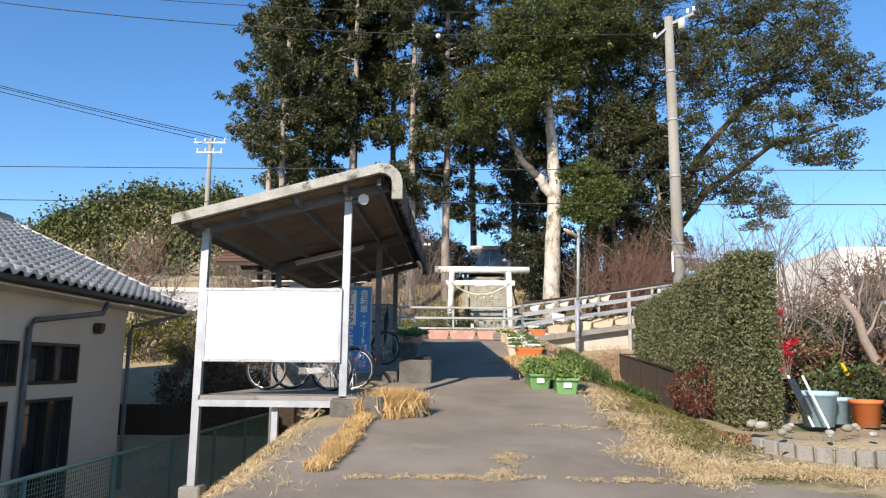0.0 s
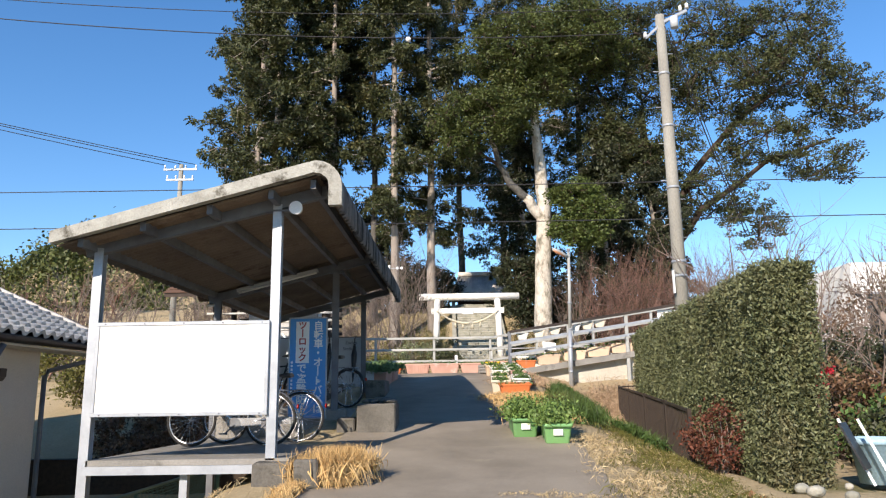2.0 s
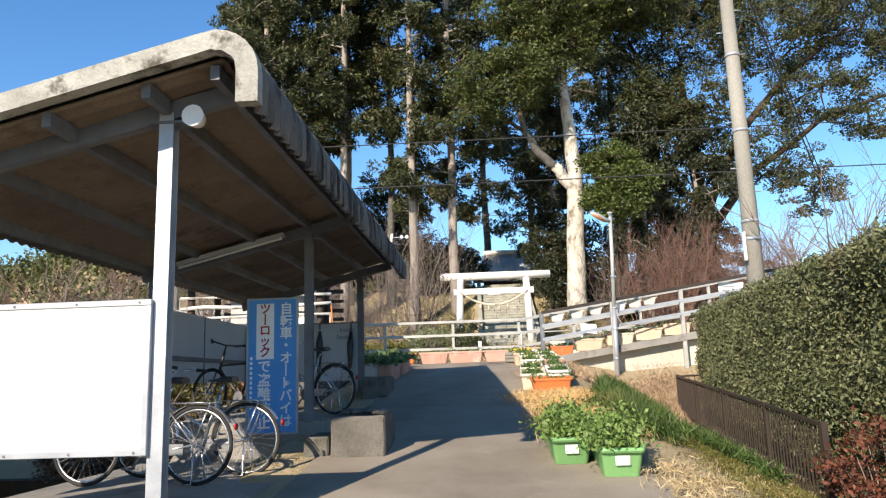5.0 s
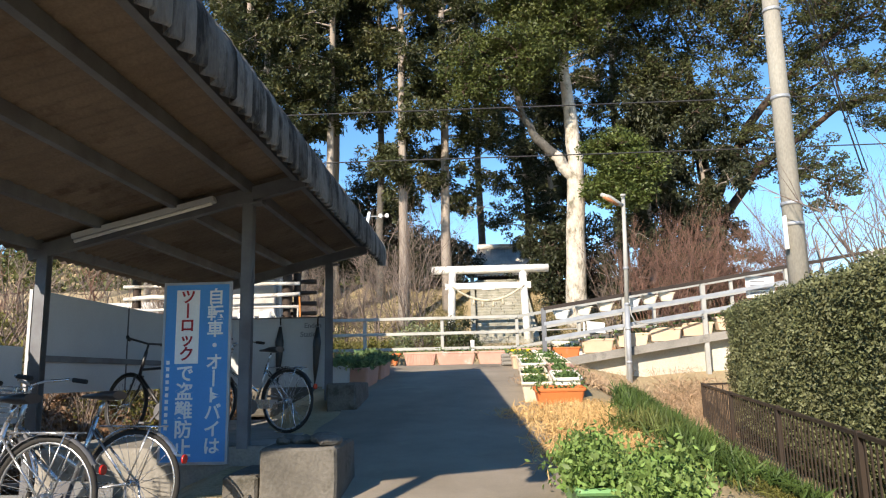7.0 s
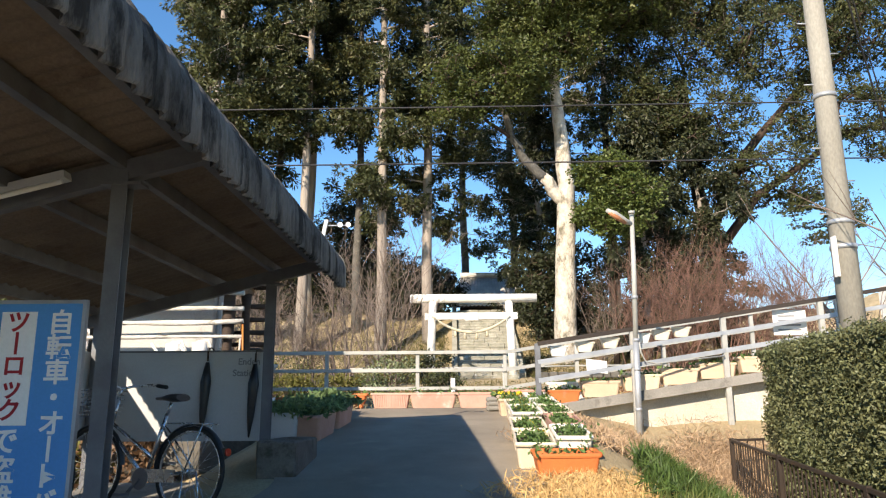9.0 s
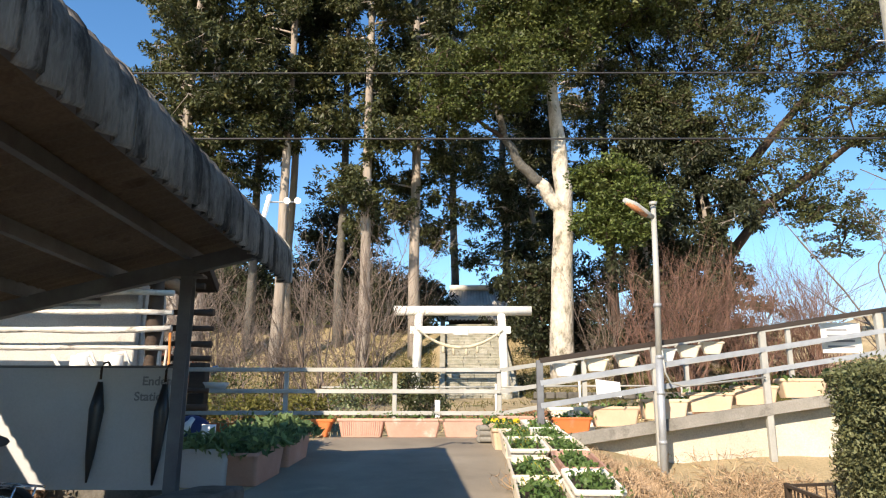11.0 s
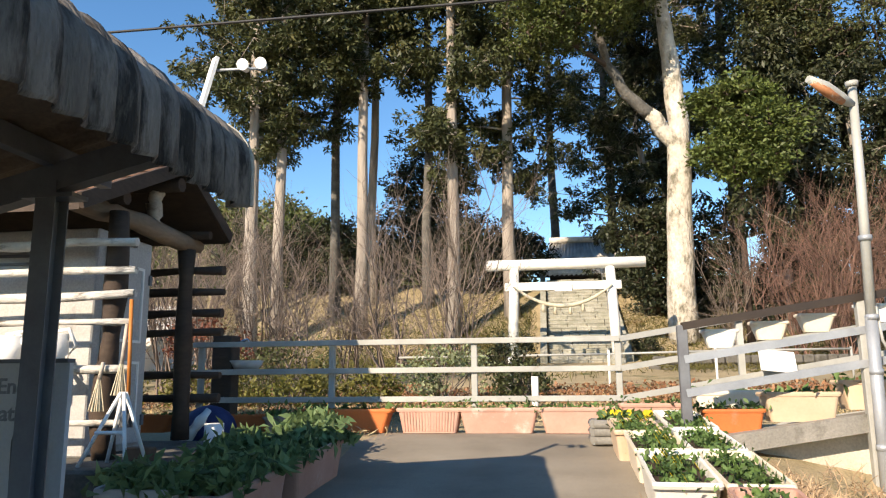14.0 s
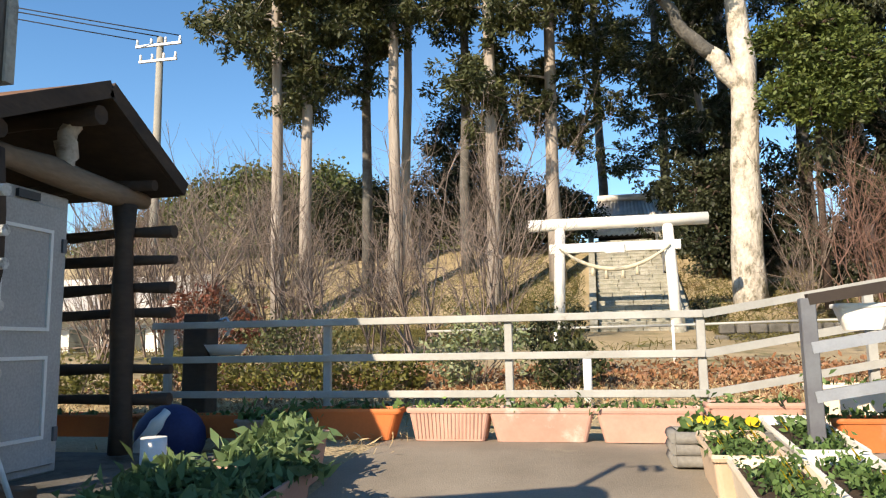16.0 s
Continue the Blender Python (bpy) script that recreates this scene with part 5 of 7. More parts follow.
block("concrete_block", -0.98, -0.42, 12.72, 13.55, 0.95, 1.60, "weathered grey concrete block beside a shelter post", seed=2)
block("concrete_block", -1.28, -1.02, 12.8, 13.5, 0.95, 1.40, "low grey concrete block beside a shelter post", seed=5)
block("concrete_block", -1.34, -0.95, 16.9, 18.0, 1.5, 2.02, "weathered concrete block at the shelter corner", seed=9)
block("concrete_block", -1.62, -1.22, 9.55, 9.95, 0.62, 1.06, "broken concrete block under the near post", seed=12)
block("concrete_block", -1.16, -0.92, 9.35, 9.75, 0.72, 1.10, "broken concrete kerb end beside dry grass", seed=15)
block("concrete_block", -0.62, -0.40, 9.5, 9.8, 0.78, 0.98, "small broken concrete lump beside dry grass", seed=17)


def umbrella(x, z, lean):
    u = thing("umbrella", (x, 18.09, z), "closed dark umbrella hanging from the panel", "umbrella", "hanging umbrellas")
    bm = bmesh.new()
    bent(bm, [(x, 18.12, z - 0.12), (x + lean * 0.3, 18.12, z - 0.35), (x + lean * 0.7, 18.12, z - 0.72), (x + lean, 18.12, z - 0.95)], [0.022, 0.062, 0.038, 0.008], 10)
    part("canopy", bm, M["black"], u)
    bm = bmesh.new()
    bent(bm, [(x, 18.12, z - 0.1), (x, 18.12, z), (x + 0.01, 18.13, z + 0.04), (x + 0.035, 18.15, z + 0.05), (x + 0.05, 18.17, z + 0.02)], 0.011, 6)
    part("crook", bm, M["darkwood"], u)
    return u


umbrella(-2.28, 2.98, -0.03)
umbrella(-1.72, 2.96, -0.04)
plate = thing("station_plate", (-1.85, 18.14, 2.72), "small white notice with two lines of grey letters", "sign")
part("plate", boxes(-2.00, -1.70, 18.148, 18.156, 2.66, 2.90), M["greypanel"], plate)
text_part(plate, "Enden", 0.105, -1.80, 18.145, 2.865, M["ink"])
text_part(plate, "Station", 0.105, -1.84, 18.145, 2.735, M["ink"])

# ---- tool hut ----
HUT_Z = 2.42
PLACE = Matrix.Translation((0.68, 16.8, 3.1)) @ Matrix.Scale(1.2, 4) @ Matrix.Translation((-0.68, -16.8, -3.1))


def log(parent, p0, p1, r, m="oldwood", name="slat", seed=0):
    bm = bmesh.new()
    rs = random.Random(seed)
    p0, p1 = Vector(p0), Vector(p1)
    pts = [p0.lerp(p1, i / 6) + Vector((0, rs.uniform(-1, 1), rs.uniform(-1, 1))) * r * 0.38 for i in range(7)]
    bent(bm, pts, [r * rs.uniform(0.72, 1.15) for _ in pts], 8)
    return part(name, bm, M[m], parent)


def build_hut():
    b = thing("hut_base", (-3.4, 20.0, 1.9), "low concrete base under the tool hut", "base")
    part("base_slab", boxes(-5.4, -1.68, 19.2, 21.35, 1.75, HUT_Z, bevel=0.02), M["block"], b)
    h = thing("tool_hut", (-3.4, 20.2, HUT_Z), "rustic log tool hut with a dark gable roof", "hut")
    for x, y in ((-2.35, 21.08), (-2.2, 19.78), (-4.5, 19.78), (-4.5, 21.08)):
        log(h, (x, y, HUT_Z), (x, y, 4.08), 0.075, "darkwood", "post", int(x * 10))
    for x in (-2.35, -4.5):
        log(h, (x, 19.5, 4.13), (x, 21.25, 4.13), 0.075, "brownlog", "eave_log", int(x * 7))
    for y in (19.78, 21.08):
        log(h, (-5.1, y, 4.20), (-2.15, y, 4.20), 0.05, "darkwood", "wall_plate", int(y * 7))
    log(h, (-2.35, 20.5, 4.14), (-2.35, 20.5, 4.50), 0.06, "oldwood", "king_post", 3)
    log(h, (-5.2, 20.5, 4.50), (-2.12, 20.5, 4.50), 0.07, "darkwood", "ridge_pole", 4)
    for s, ye in ((-1, 19.2), (1, 21.30)):
        bm = bmesh.new()
        ze = 4.22 if s > 0 else 4.05
        q = [(-5.4, 20.5, 4.66), (-2.1, 20.5, 4.66), (-2.1, ye, ze), (-5.4, ye, ze)]
        if s < 0:
            q = q[::-1]
        hi, lo = [bm.verts.new(p) for p in q], [bm.verts.new((p[0], p[1], p[2] - 0.07)) for p in q]
        bm.faces.new(hi), bm.faces.new(lo[::-1])
        for i in range(4):
            bm.faces.new((lo[i], lo[(i + 1) % 4], hi[(i + 1) % 4], hi[i]))
        bmesh.ops.recalc_face_normals(bm, faces=bm.faces[:])
        part("roof_side", bm, M["darkwood"], h, "dark brown roof boards")
        for i in range(6):
            y0, y1 = 20.5 + (ye - 20.5) * i / 6, 20.5 + (ye - 20.5) * (i + 1.08) / 6
            z0, z1 = 4.665 - (4.66 - ze) * i / 6, 4.665 - (4.66 - ze) * (i + 1.08) / 6 + 0.02
            bm = bmesh.new()
            vs = [bm.verts.new(p) for p in ((-5.42, y0, z0 + 0.01), (-2.08, y0, z0 + 0.01), (-2.08, y1, z1 + 0.012), (-5.42, y1, z1 + 0.012))]
            lo2 = [bm.verts.new(v.co - Vector((0, 0, 0.012))) for v in vs]
            bm.faces.new(vs), bm.faces.new(lo2[::-1])
            for k in range(4):
                bm.faces.new((lo2[k], lo2[(k + 1) % 4], vs[(k + 1) % 4], vs[k]))
            bmesh.ops.recalc_face_normals(bm, faces=bm.faces[:])
            part("roof_board", bm, M["redwood"], h)
    bm = bmesh.new()
    beam(bm, (-2.08, 20.5, 4.64), (-2.08, 21.32, 4.20), 0.03, 0.10)
    part("barge_board", bm, M["darkwood"], h)
    bm = bmesh.new()
    beam(bm, (-2.08, 20.5, 4.64), (-2.08, 19.18, 4.03), 0.03, 0.10)
    part("barge_board", bm, M["darkwood"], h)
    # slats on both long sides
    for i, z in enumerate((3.86, 3.675, 3.50, 3.325, 3.0, 2.66)):
        log(h, (-4.66, 19.68, z), (-1.98, 19.68, z), 0.026 if i % 2 else 0.034, "palelog", "slat", 20 + i)
    for i, z in enumerate((3.88, 3.70, 3.52, 3.34, 2.98, 2.78)):
        log(h, (-4.4, 21.18, z), (-2.05, 21.18, z), 0.04, "darkwood", "slat", 40 + i)
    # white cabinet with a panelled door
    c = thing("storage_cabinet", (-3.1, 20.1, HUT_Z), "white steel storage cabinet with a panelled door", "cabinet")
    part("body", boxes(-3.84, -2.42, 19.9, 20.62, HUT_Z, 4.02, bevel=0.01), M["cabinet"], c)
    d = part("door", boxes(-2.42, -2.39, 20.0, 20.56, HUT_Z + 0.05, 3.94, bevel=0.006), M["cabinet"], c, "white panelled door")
    for z0, z1 in ((2.62, 3.08), (3.22, 3.80)):
        for a, b2, e, f in ((20.08, 20.46, z1 - 0.02, z1), (20.08, 20.46, z0, z0 + 0.02), (20.08, 20.10, z0 + 0.02, z1 - 0.02), (20.44, 20.46, z0 + 0.02, z1 - 0.02)):
            part("moulding", boxes(-2.39, -2.378, a, b2, e, f), M["white"], d)
    part("hinge", boxes(-2.392, -2.375, 20.535, 20.565, 3.68, 3.76), M["darksteel"], d)
    part("hinge", boxes(-2.392, -2.375, 20.535, 20.565, 2.60, 2.68), M["darksteel"], d)
    part("handle", boxes(-2.392, -2.36, 20.02, 20.09, 3.11, 3.15), M["darksteel"], d)
    part("vent", boxes(-2.418, -2.395, 20.2, 20.36, 3.955, 4.0), M["black"], c)
    for i in range(3):
        part("louvre", boxes(-3.7, -2.8, 19.88, 19.898, 3.70 + 0.06 * i, 3.72 + 0.06 * i), M["darksteel"], c)
    return h


M["redwood"] = mat("brown_roof_board", (0.16, 0.085, 0.05), (0.11, 0.06, 0.04), 2.0, 0.8, 0.4, fine=30, stretch=(0.3, 1, 1), per_object=0.15)
M["brownlog"] = mat("brown_log", (0.24, 0.18, 0.13), (0.15, 0.11, 0.08), 3.0, 0.9, 0.6, fine=30, stretch=(1, 0.3, 1))
M["palelog"] = mat("bleached_peeling_log", (0.72, 0.69, 0.63), (0.50, 0.46, 0.40), 5.0, 0.95, 0.9, fine=26, stain=(0.10, 0.085, 0.07), stain_scale=6.0, stain_at=0.53, stretch=(0.35, 1, 1), depth=0.02)
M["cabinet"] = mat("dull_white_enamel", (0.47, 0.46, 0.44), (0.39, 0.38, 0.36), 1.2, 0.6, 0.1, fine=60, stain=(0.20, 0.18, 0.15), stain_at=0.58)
M["navy"] = mat("navy_cloth", (0.02, 0.03, 0.10), (0.03, 0.045, 0.14), 3.0, 0.6, 0.1)
M["paleblue"] = mat("pale_blue_plastic", (0.36, 0.52, 0.60), (0.30, 0.45, 0.54), 2.0, 0.5, 0.05)
build_hut()


def watering_can(x, z, tilt):
    w = thing("watering_can", (x, 19.60, z), "white plastic watering can hanging on the slats", "watering can", "watering cans")
    bm = bmesh.new()
    tube(bm, (x, 19.57, z - 0.11), (x, 19.57, z + 0.11), 0.095, 0.085, 14)
    part("body", bm, M["white"], w)
    bm = bmesh.new()
    bent(bm, [(x - 0.09, 19.57, z - 0.08), (x - 0.2, 19.57, z + 0.02), (x - 0.27, 19.57, z + 0.12)], [0.022, 0.017, 0.015], 8)
    part("spout", bm, M["white"], w)
    bm = bmesh.new()
    bent(bm, [(x + 0.09, 19.57, z - 0.05), (x + 0.16, 19.57, z + 0.03), (x + 0.10, 19.57, z + 0.14), (x - 0.03, 19.57, z + 0.12)], 0.013, 6)
    part("handle", bm, M["white"], w)
    return w


watering_can(-2.46, 3.13, 0)
watering_can(-2.78, 3.12, 0)


def hand_tool(name, x, y, z0, z1, m, head, label, lean=0.1):
    t = thing(name, (x, y, z0), label, name.replace("_", " "))
    bm = bmesh.new()
    tube(bm, (x, y, z0 + 0.2), (x - lean, y + 0.03, z1), 0.013)
    part("shaft", bm, M[m], t)
    rs = np.random.RandomState(len(name))
    lines = []
    for _ in range(90):
        q = np.array([rs.normal() * 0.018, rs.normal() * 0.015, 0])
        lines.append(((x, y, z0 + 0.24), np.array((x, y, z0)) + q, 0.005, 0.004))
    v, f = twigs(lines, 3)
    tagged(array_mesh("bristles", v, f, M[head], t), kind="stuff")
    return t


M["orangepole"] = mat("orange_handle", (0.55, 0.20, 0.05), (0.45, 0.16, 0.04), 5.0, 0.5, 0.05)
hand_tool("broom", -1.93, 19.60, HUT_Z + 0.22, 3.46, "orangepole", "darksteel", "orange-handled broom standing against the hut", 0.04)
hand_tool("mop", -1.99, 19.60, HUT_Z + 0.42, 3.30, "oldwood", "rope", "grey string mop hanging on the hut", 0.0)
hand_tool("mop", -2.14, 19.60, HUT_Z + 0.32, 3.05, "oldwood", "rope", "grey string mop hanging on the slats", 0.0)
st = thing("folding_stand", (-2.1, 19.2, HUT_Z), "white metal folding stand beside the hut", "stand")
for p0, p1 in (((-2.08, 19.35, HUT_Z), (-1.92, 19.5, 2.86)), ((-1.77, 19.35, HUT_Z), (-1.9, 19.5, 2.86)), ((-2.06, 19.62, HUT_Z), (-1.92, 19.52, 2.86)), ((-1.79, 19.62, HUT_Z), (-1.9, 19.52, 2.86)), ((-2.0, 19.38, 2.62), (-1.84, 19.42, 2.62))):
    bm = bmesh.new()
    tube(bm, p0, p1, 0.012)
    part("leg", bm, M["white"], st)
tagged(part("brick", boxes(-1.98, -1.80, 19.66, 19.76, HUT_Z, HUT_Z + 0.09, bevel=0.008), M["redwood"]), "brown brick on the hut base", "brick")
bag = thing("round_bag", (-2.45, 21.75, 2.26), "round navy and white bag behind the hut post", "bag")
bm = bmesh.new()
bmesh.ops.create_icosphere(bm, subdivisions=3, radius=1.0, matrix=pose(-2.42, 21.78, 2.47) @ Matrix.Diagonal((0.27, 0.2, 0.24, 1)))
part("shell", bm, M["navy"], bag, smooth=True)
bm = bmesh.new()
bent(bm, [(-2.62, 21.62, 2.30), (-2.52, 21.56, 2.42), (-2.40, 21.57, 2.58), (-2.36, 21.64, 2.67)], [0.05, 0.055, 0.05, 0.03], 8)
part("stripe", bm, M["white"], bag)
bm = bmesh.new()
tube(bm, (-1.88, 20.75, 2.14), (-1.88, 20.75, 2.60), 0.075, n=16)
tagged(part("drain_pipe", bm, M["white"]), "short upright white plastic pipe among the planters", "pipe")
sink = thing("outdoor_sink", (-2.45, 22.5, 2.33), "outdoor tap stand with a white basin", "sink")
part("stand", boxes(-2.72, -2.50, 22.4, 22.6, 2.3, 3.40, bevel=0.01), M["darkwood"], sink)
bm = bmesh.new()
tube(bm, (-2.38, 22.5, 3.05), (-2.38, 22.5, 3.14), 0.12, 0.18, 16)
part("basin", bm, M["greypanel"], sink)
bm = bmesh.new()
bent(bm, [(-2.5, 22.5, 3.32), (-2.38, 22.5, 3.36), (-2.32, 22.5, 3.28)], 0.015, 6)
part("tap", bm, M["chrome"], sink)

PLACE = Matrix()

# ---- planters ----


def planter(x, y, L, W, H, colour, label, turn=0.0, z=None, plants="potleaf", n=160, leaf=(0.10, 0.05), height=0.06, flower=None, ribs=0, group="planters", category="planter", taper=0.84, flowers=7, over=0.2, bow=0.0):
    on_lane = z is None
    z = path_z(y) + 0.012 if on_lane else z
    p = thing("planter", (x, y, z), label, category, group, turn=turn)
    if on_lane and y < 22.4:
        # what stands on the lane leans back with its slope
        lean = math.atan((path_z(y + 0.4) - path_z(y - 0.4)) / 0.8)
        p.matrix_basis = Matrix.Translation((x, y, z)) @ Matrix.Rotation(lean, 4, "X") @ Matrix.Rotation(radians(turn), 4, "Z")
    WORLD_OF[p.name] = Matrix()
    seed = int(abs(x * 131 + y * 17)) + len(label)
    rs = np.random.RandomState(seed)
    # a tapered tub with rounded corners, a rolled rim and soil inside
    bm = bmesh.new()

    def loop(k, zz, inset=0.0, rc=0.035):
        pts = []
        a, b = L / 2 * k - inset, W / 2 * k - inset
        for cx, cy, a0 in ((a - rc, b - rc, 0), (-a + rc, b - rc, 90), (-a + rc, -b + rc, 180), (a - rc, -b + rc, 270)):
            for q in (0, 30, 60, 90):
                px, py = cx + rc * math.cos(radians(a0 + q)), cy + rc * math.sin(radians(a0 + q))
                pts.append(bm.verts.new((px, py, zz + bow * (abs(2 * px / L) ** 2 - 0.4) * zz / H)))
        return pts
    k9 = taper + (1 - taper) * 0.84
    rings = [loop(taper, 0), loop(k9, H * 0.84), loop(1.03, H * 0.845), loop(1.05, H * 0.92), loop(1.03, H), loop(1.0, H, 0.014), loop(0.97, H - 0.05, 0.018)]
    for q, s in zip(rings, rings[1:]):
        for i in range(16):
            f = bm.faces.new((q[i], q[(i + 1) % 16], s[(i + 1) % 16], s[i]))
    bm.faces.new(rings[0][::-1])
    part("tub", bm, M[colour], p, local=True)
    bm = bmesh.new()
    bm.faces.new(loop(0.97, H - 0.048, 0.017))
    part("soil", bm, M["soil"], p, local=True)
    for i in range(ribs):
        for s in (-1, 1):
            xx = (-0.5 + (i + 0.5) / ribs) * L * 0.84
            bm = bmesh.new()
            beam(bm, (xx * 0.94, s * (W / 2 * taper + 0.001), 0.02), (xx, s * (W / 2 * k9 + 0.001), H * 0.83), 0.012, 0.014)
            part("rib", bm, M[colour], p, local=True)
    if plants:
        # tufts of leaves
        tufts = max(3, int(L / 0.11))
        c = np.stack([np.linspace(-L * 0.43, L * 0.43, tufts), rs.uniform(-W * 0.22, W * 0.22, tufts), np.full(tufts, H - 0.02)], 1)
        per = n // tufts
        cs = np.concatenate([q + np.abs(rs.normal(size=(per, 3))) * [0, 0, height] + rs.normal(size=(per, 3)) * [0.055, W * over, 0.01] for q in c])
        v, f = leaves(cs, leaf[0], leaf[1], -0.6, seed)
        tagged(array_mesh("plant", v, f, M[plants], p), kind="stuff")
    if flower:
        for i in range(flowers):
            cx, cy, cz = rs.uniform(-L * 0.4, L * 0.4), rs.uniform(-W * 0.35, W * 0.35), H + height * rs.uniform(0.6, 1.5)
            bm = bmesh.new()
            a0 = rs.uniform(0, 6)
            ctr = bm.verts.new((cx, cy - 0.01, cz))
            rim = [bm.verts.new((cx + 0.042 * math.cos(a0 + k * 0.628) * (1 if k % 2 else 0.75), cy - 0.012 + 0.022 * math.sin(a0 + k * 0.628) + 0.008, cz + 0.042 * math.sin(a0 + k * 0.628) * (1 if k % 2 else 0.75))) for k in range(10)]
            for k in range(10):
                bm.faces.new((ctr, rim[k], rim[(k + 1) % 10]))
            part("flower", bm, M[flower], p, local=True)
    return p


# along the terrace fence
FY = 23.02
planter(-1.50, FY, 1.02, 0.28, 0.26, "terracotta", "long bright orange planter below the fence", n=60, height=0.03)
planter(-0.56, FY, 0.70, 0.28, 0.27, "pinkpot", "faded pink ribbed planter below the fence", ribs=18, n=110, plants="salad", leaf=(0.07, 0.025), height=0.035)
planter(0.20, FY, 0.86, 0.30, 0.27, "pinkpot", "long faded pink planter below the fence", n=110, plants="potleaf", leaf=(0.08, 0.03), height=0.045)
planter(1.06, FY, 0.86, 0.30, 0.27, "pinkpot", "long faded pink planter with young plants", n=90, leaf=(0.07, 0.03), height=0.03)
planter(1.84, FY - 0.02, 0.70, 0.28, 0.27, "pinkpot", "faded orange-pink planter at the ramp's foot", n=80, z=2.36, leaf=(0.07, 0.03), height=0.03)
planter(2.62, FY + 0.05, 0.72, 0.28, 0.34, "creampot", "cream planter raised at the ramp's foot", n=60, z=2.42, leaf=(0.07, 0.03), height=0.03)
planter(2.02, 22.74, 0.80, 0.26, 0.16, "terracotta", "low orange trough with yellow pansies", n=100, flower="yellow", z=2.30, leaf=(0.07, 0.03), height=0.03)
planter(-2.9, FY, 1.1, 0.24, 0.2, "terracotta", "long brown trough behind the hut", n=40, height=0.02)
planter(-4.2, FY, 1.3, 0.24, 0.2, "terracotta", "long brown trough behind the hut", n=40, height=0.02)
planter(-2.05, 22.75, 0.6, 0.26, 0.2, "greypot", "grey planter with low dark plants", n=90)
# on the ramp's kerb
planter(2.42, 22.1, 0.54, 0.26, 0.21, "terracotta", "bright orange planter on the ramp", z=ramp_z(2.42) + 0.03, n=110, leaf=(0.07, 0.03), height=0.04)
for i, x in enumerate((3.04, 3.76, 4.44, 5.12, 5.84, 6.56, 7.3)):
    planter(x, front_y(x) + 0.22, 0.66, 0.28, 0.27, "tanpot", "tan planter standing on the ramp kerb", z=ramp_z(x) + 0.03, n=60, height=0.03, group="ramp planters")
# small pots hung on the railing
for i, x in enumerate((2.34, 2.80, 3.24, 3.80, 4.16, 4.52)):
    pz = 3.10 + 0.155 * (x - 1.97)
    planter(x, front_y(x) + 0.13, 0.33, 0.17, 0.17, "creampot" if i % 3 else "whitepot", "small cream pot hung on the railing", z=pz, plants=None, group="hanging pots", category="hanging pot", taper=0.66)
# pansies beside the lane
for i, (x, y, L, c, fl) in enumerate(((1.49, 21.70, 0.62, "tanpot", 9), (1.57, 20.98, 0.76, "creampot", 9), (1.57, 20.05, 0.94, "whitepot", 12), (1.47, 18.62, 0.90, "creampot", 5), (1.43, 17.62, 0.88, "creampot", 4))):
    planter(x, y, L, 0.40, 0.25, c, "cream planter with yellow pansies beside the lane", 91 - i, n=420, leaf=(0.055, 0.026), height=0.03, over=0.17, flower="yellow", flowers=fl, group="pansy planters", bow=0.035)
for i, (x, y, L, c, fl) in enumerate(((1.97, 22.02, 0.96, "whitepot", 2), (1.97, 21.02, 0.86, "whitepot", 2), (1.98, 20.03, 0.94, "creampot", 0), (1.95, 19.02, 0.94, "pinkpot", 0), (1.88, 18.02, 0.88, "whitepot", 1))):
    planter(x, y, L, 0.38, 0.25, c, "cream planter with young pansies beside the lane", 92 - i, n=420, leaf=(0.055, 0.026), height=0.03, over=0.17, flower="yellow" if fl != 1 else "white", flowers=fl, group="pansy planters", bow=0.035)
planter(1.65, 16.82, 0.62, 0.30, 0.25, "terracotta", "orange planter beside straw on the verge", 3, n=60, leaf=(0.06, 0.03), height=0.03)
lp = thing("log_planter", (1.5, 22.22, 2.29), "grey log-edged planter with yellow pansies", "planter")
for k in range(3):
    for a, b in (((1.16, 22.07), (1.78, 22.07)), ((1.16, 22.42), (1.78, 22.42)), ((1.16, 22.07), (1.16, 22.42)), ((1.78, 22.07), (1.78, 22.42))):
        bm = bmesh.new()
        tube(bm, (*a, 2.31 + 0.075 * k), (*b, 2.31 + 0.075 * k), 0.042, n=8)
        part("log", bm, M["greypot"], lp)
part("soil", boxes(1.19, 1.75, 22.10, 22.39, 2.29, 2.46), M["soil"], lp)
rs0 = np.random.RandomState(5)
v, f = leaves(np.stack([rs0.uniform(1.22, 1.72, 220), rs0.uniform(22.11, 22.39, 220), 2.48 + np.abs(rs0.normal(size=220)) * 0.05], 1), 0.09, 0.045, -0.6, 3)
tagged(array_mesh("plant", v, f, M["potleaf"], lp), kind="stuff")
for i in range(9):
    c = Vector((rs0.uniform(1.22, 1.72), rs0.uniform(22.09, 22.27), 2.56))
    bm = bmesh.new()
    bmesh.ops.create_circle(bm, cap_ends=True, segments=9, radius=0.035, matrix=Matrix.Translation(c) @ Matrix.Rotation(radians(65), 4, "X"))
    part("flower", bm, M["yellow"], lp)
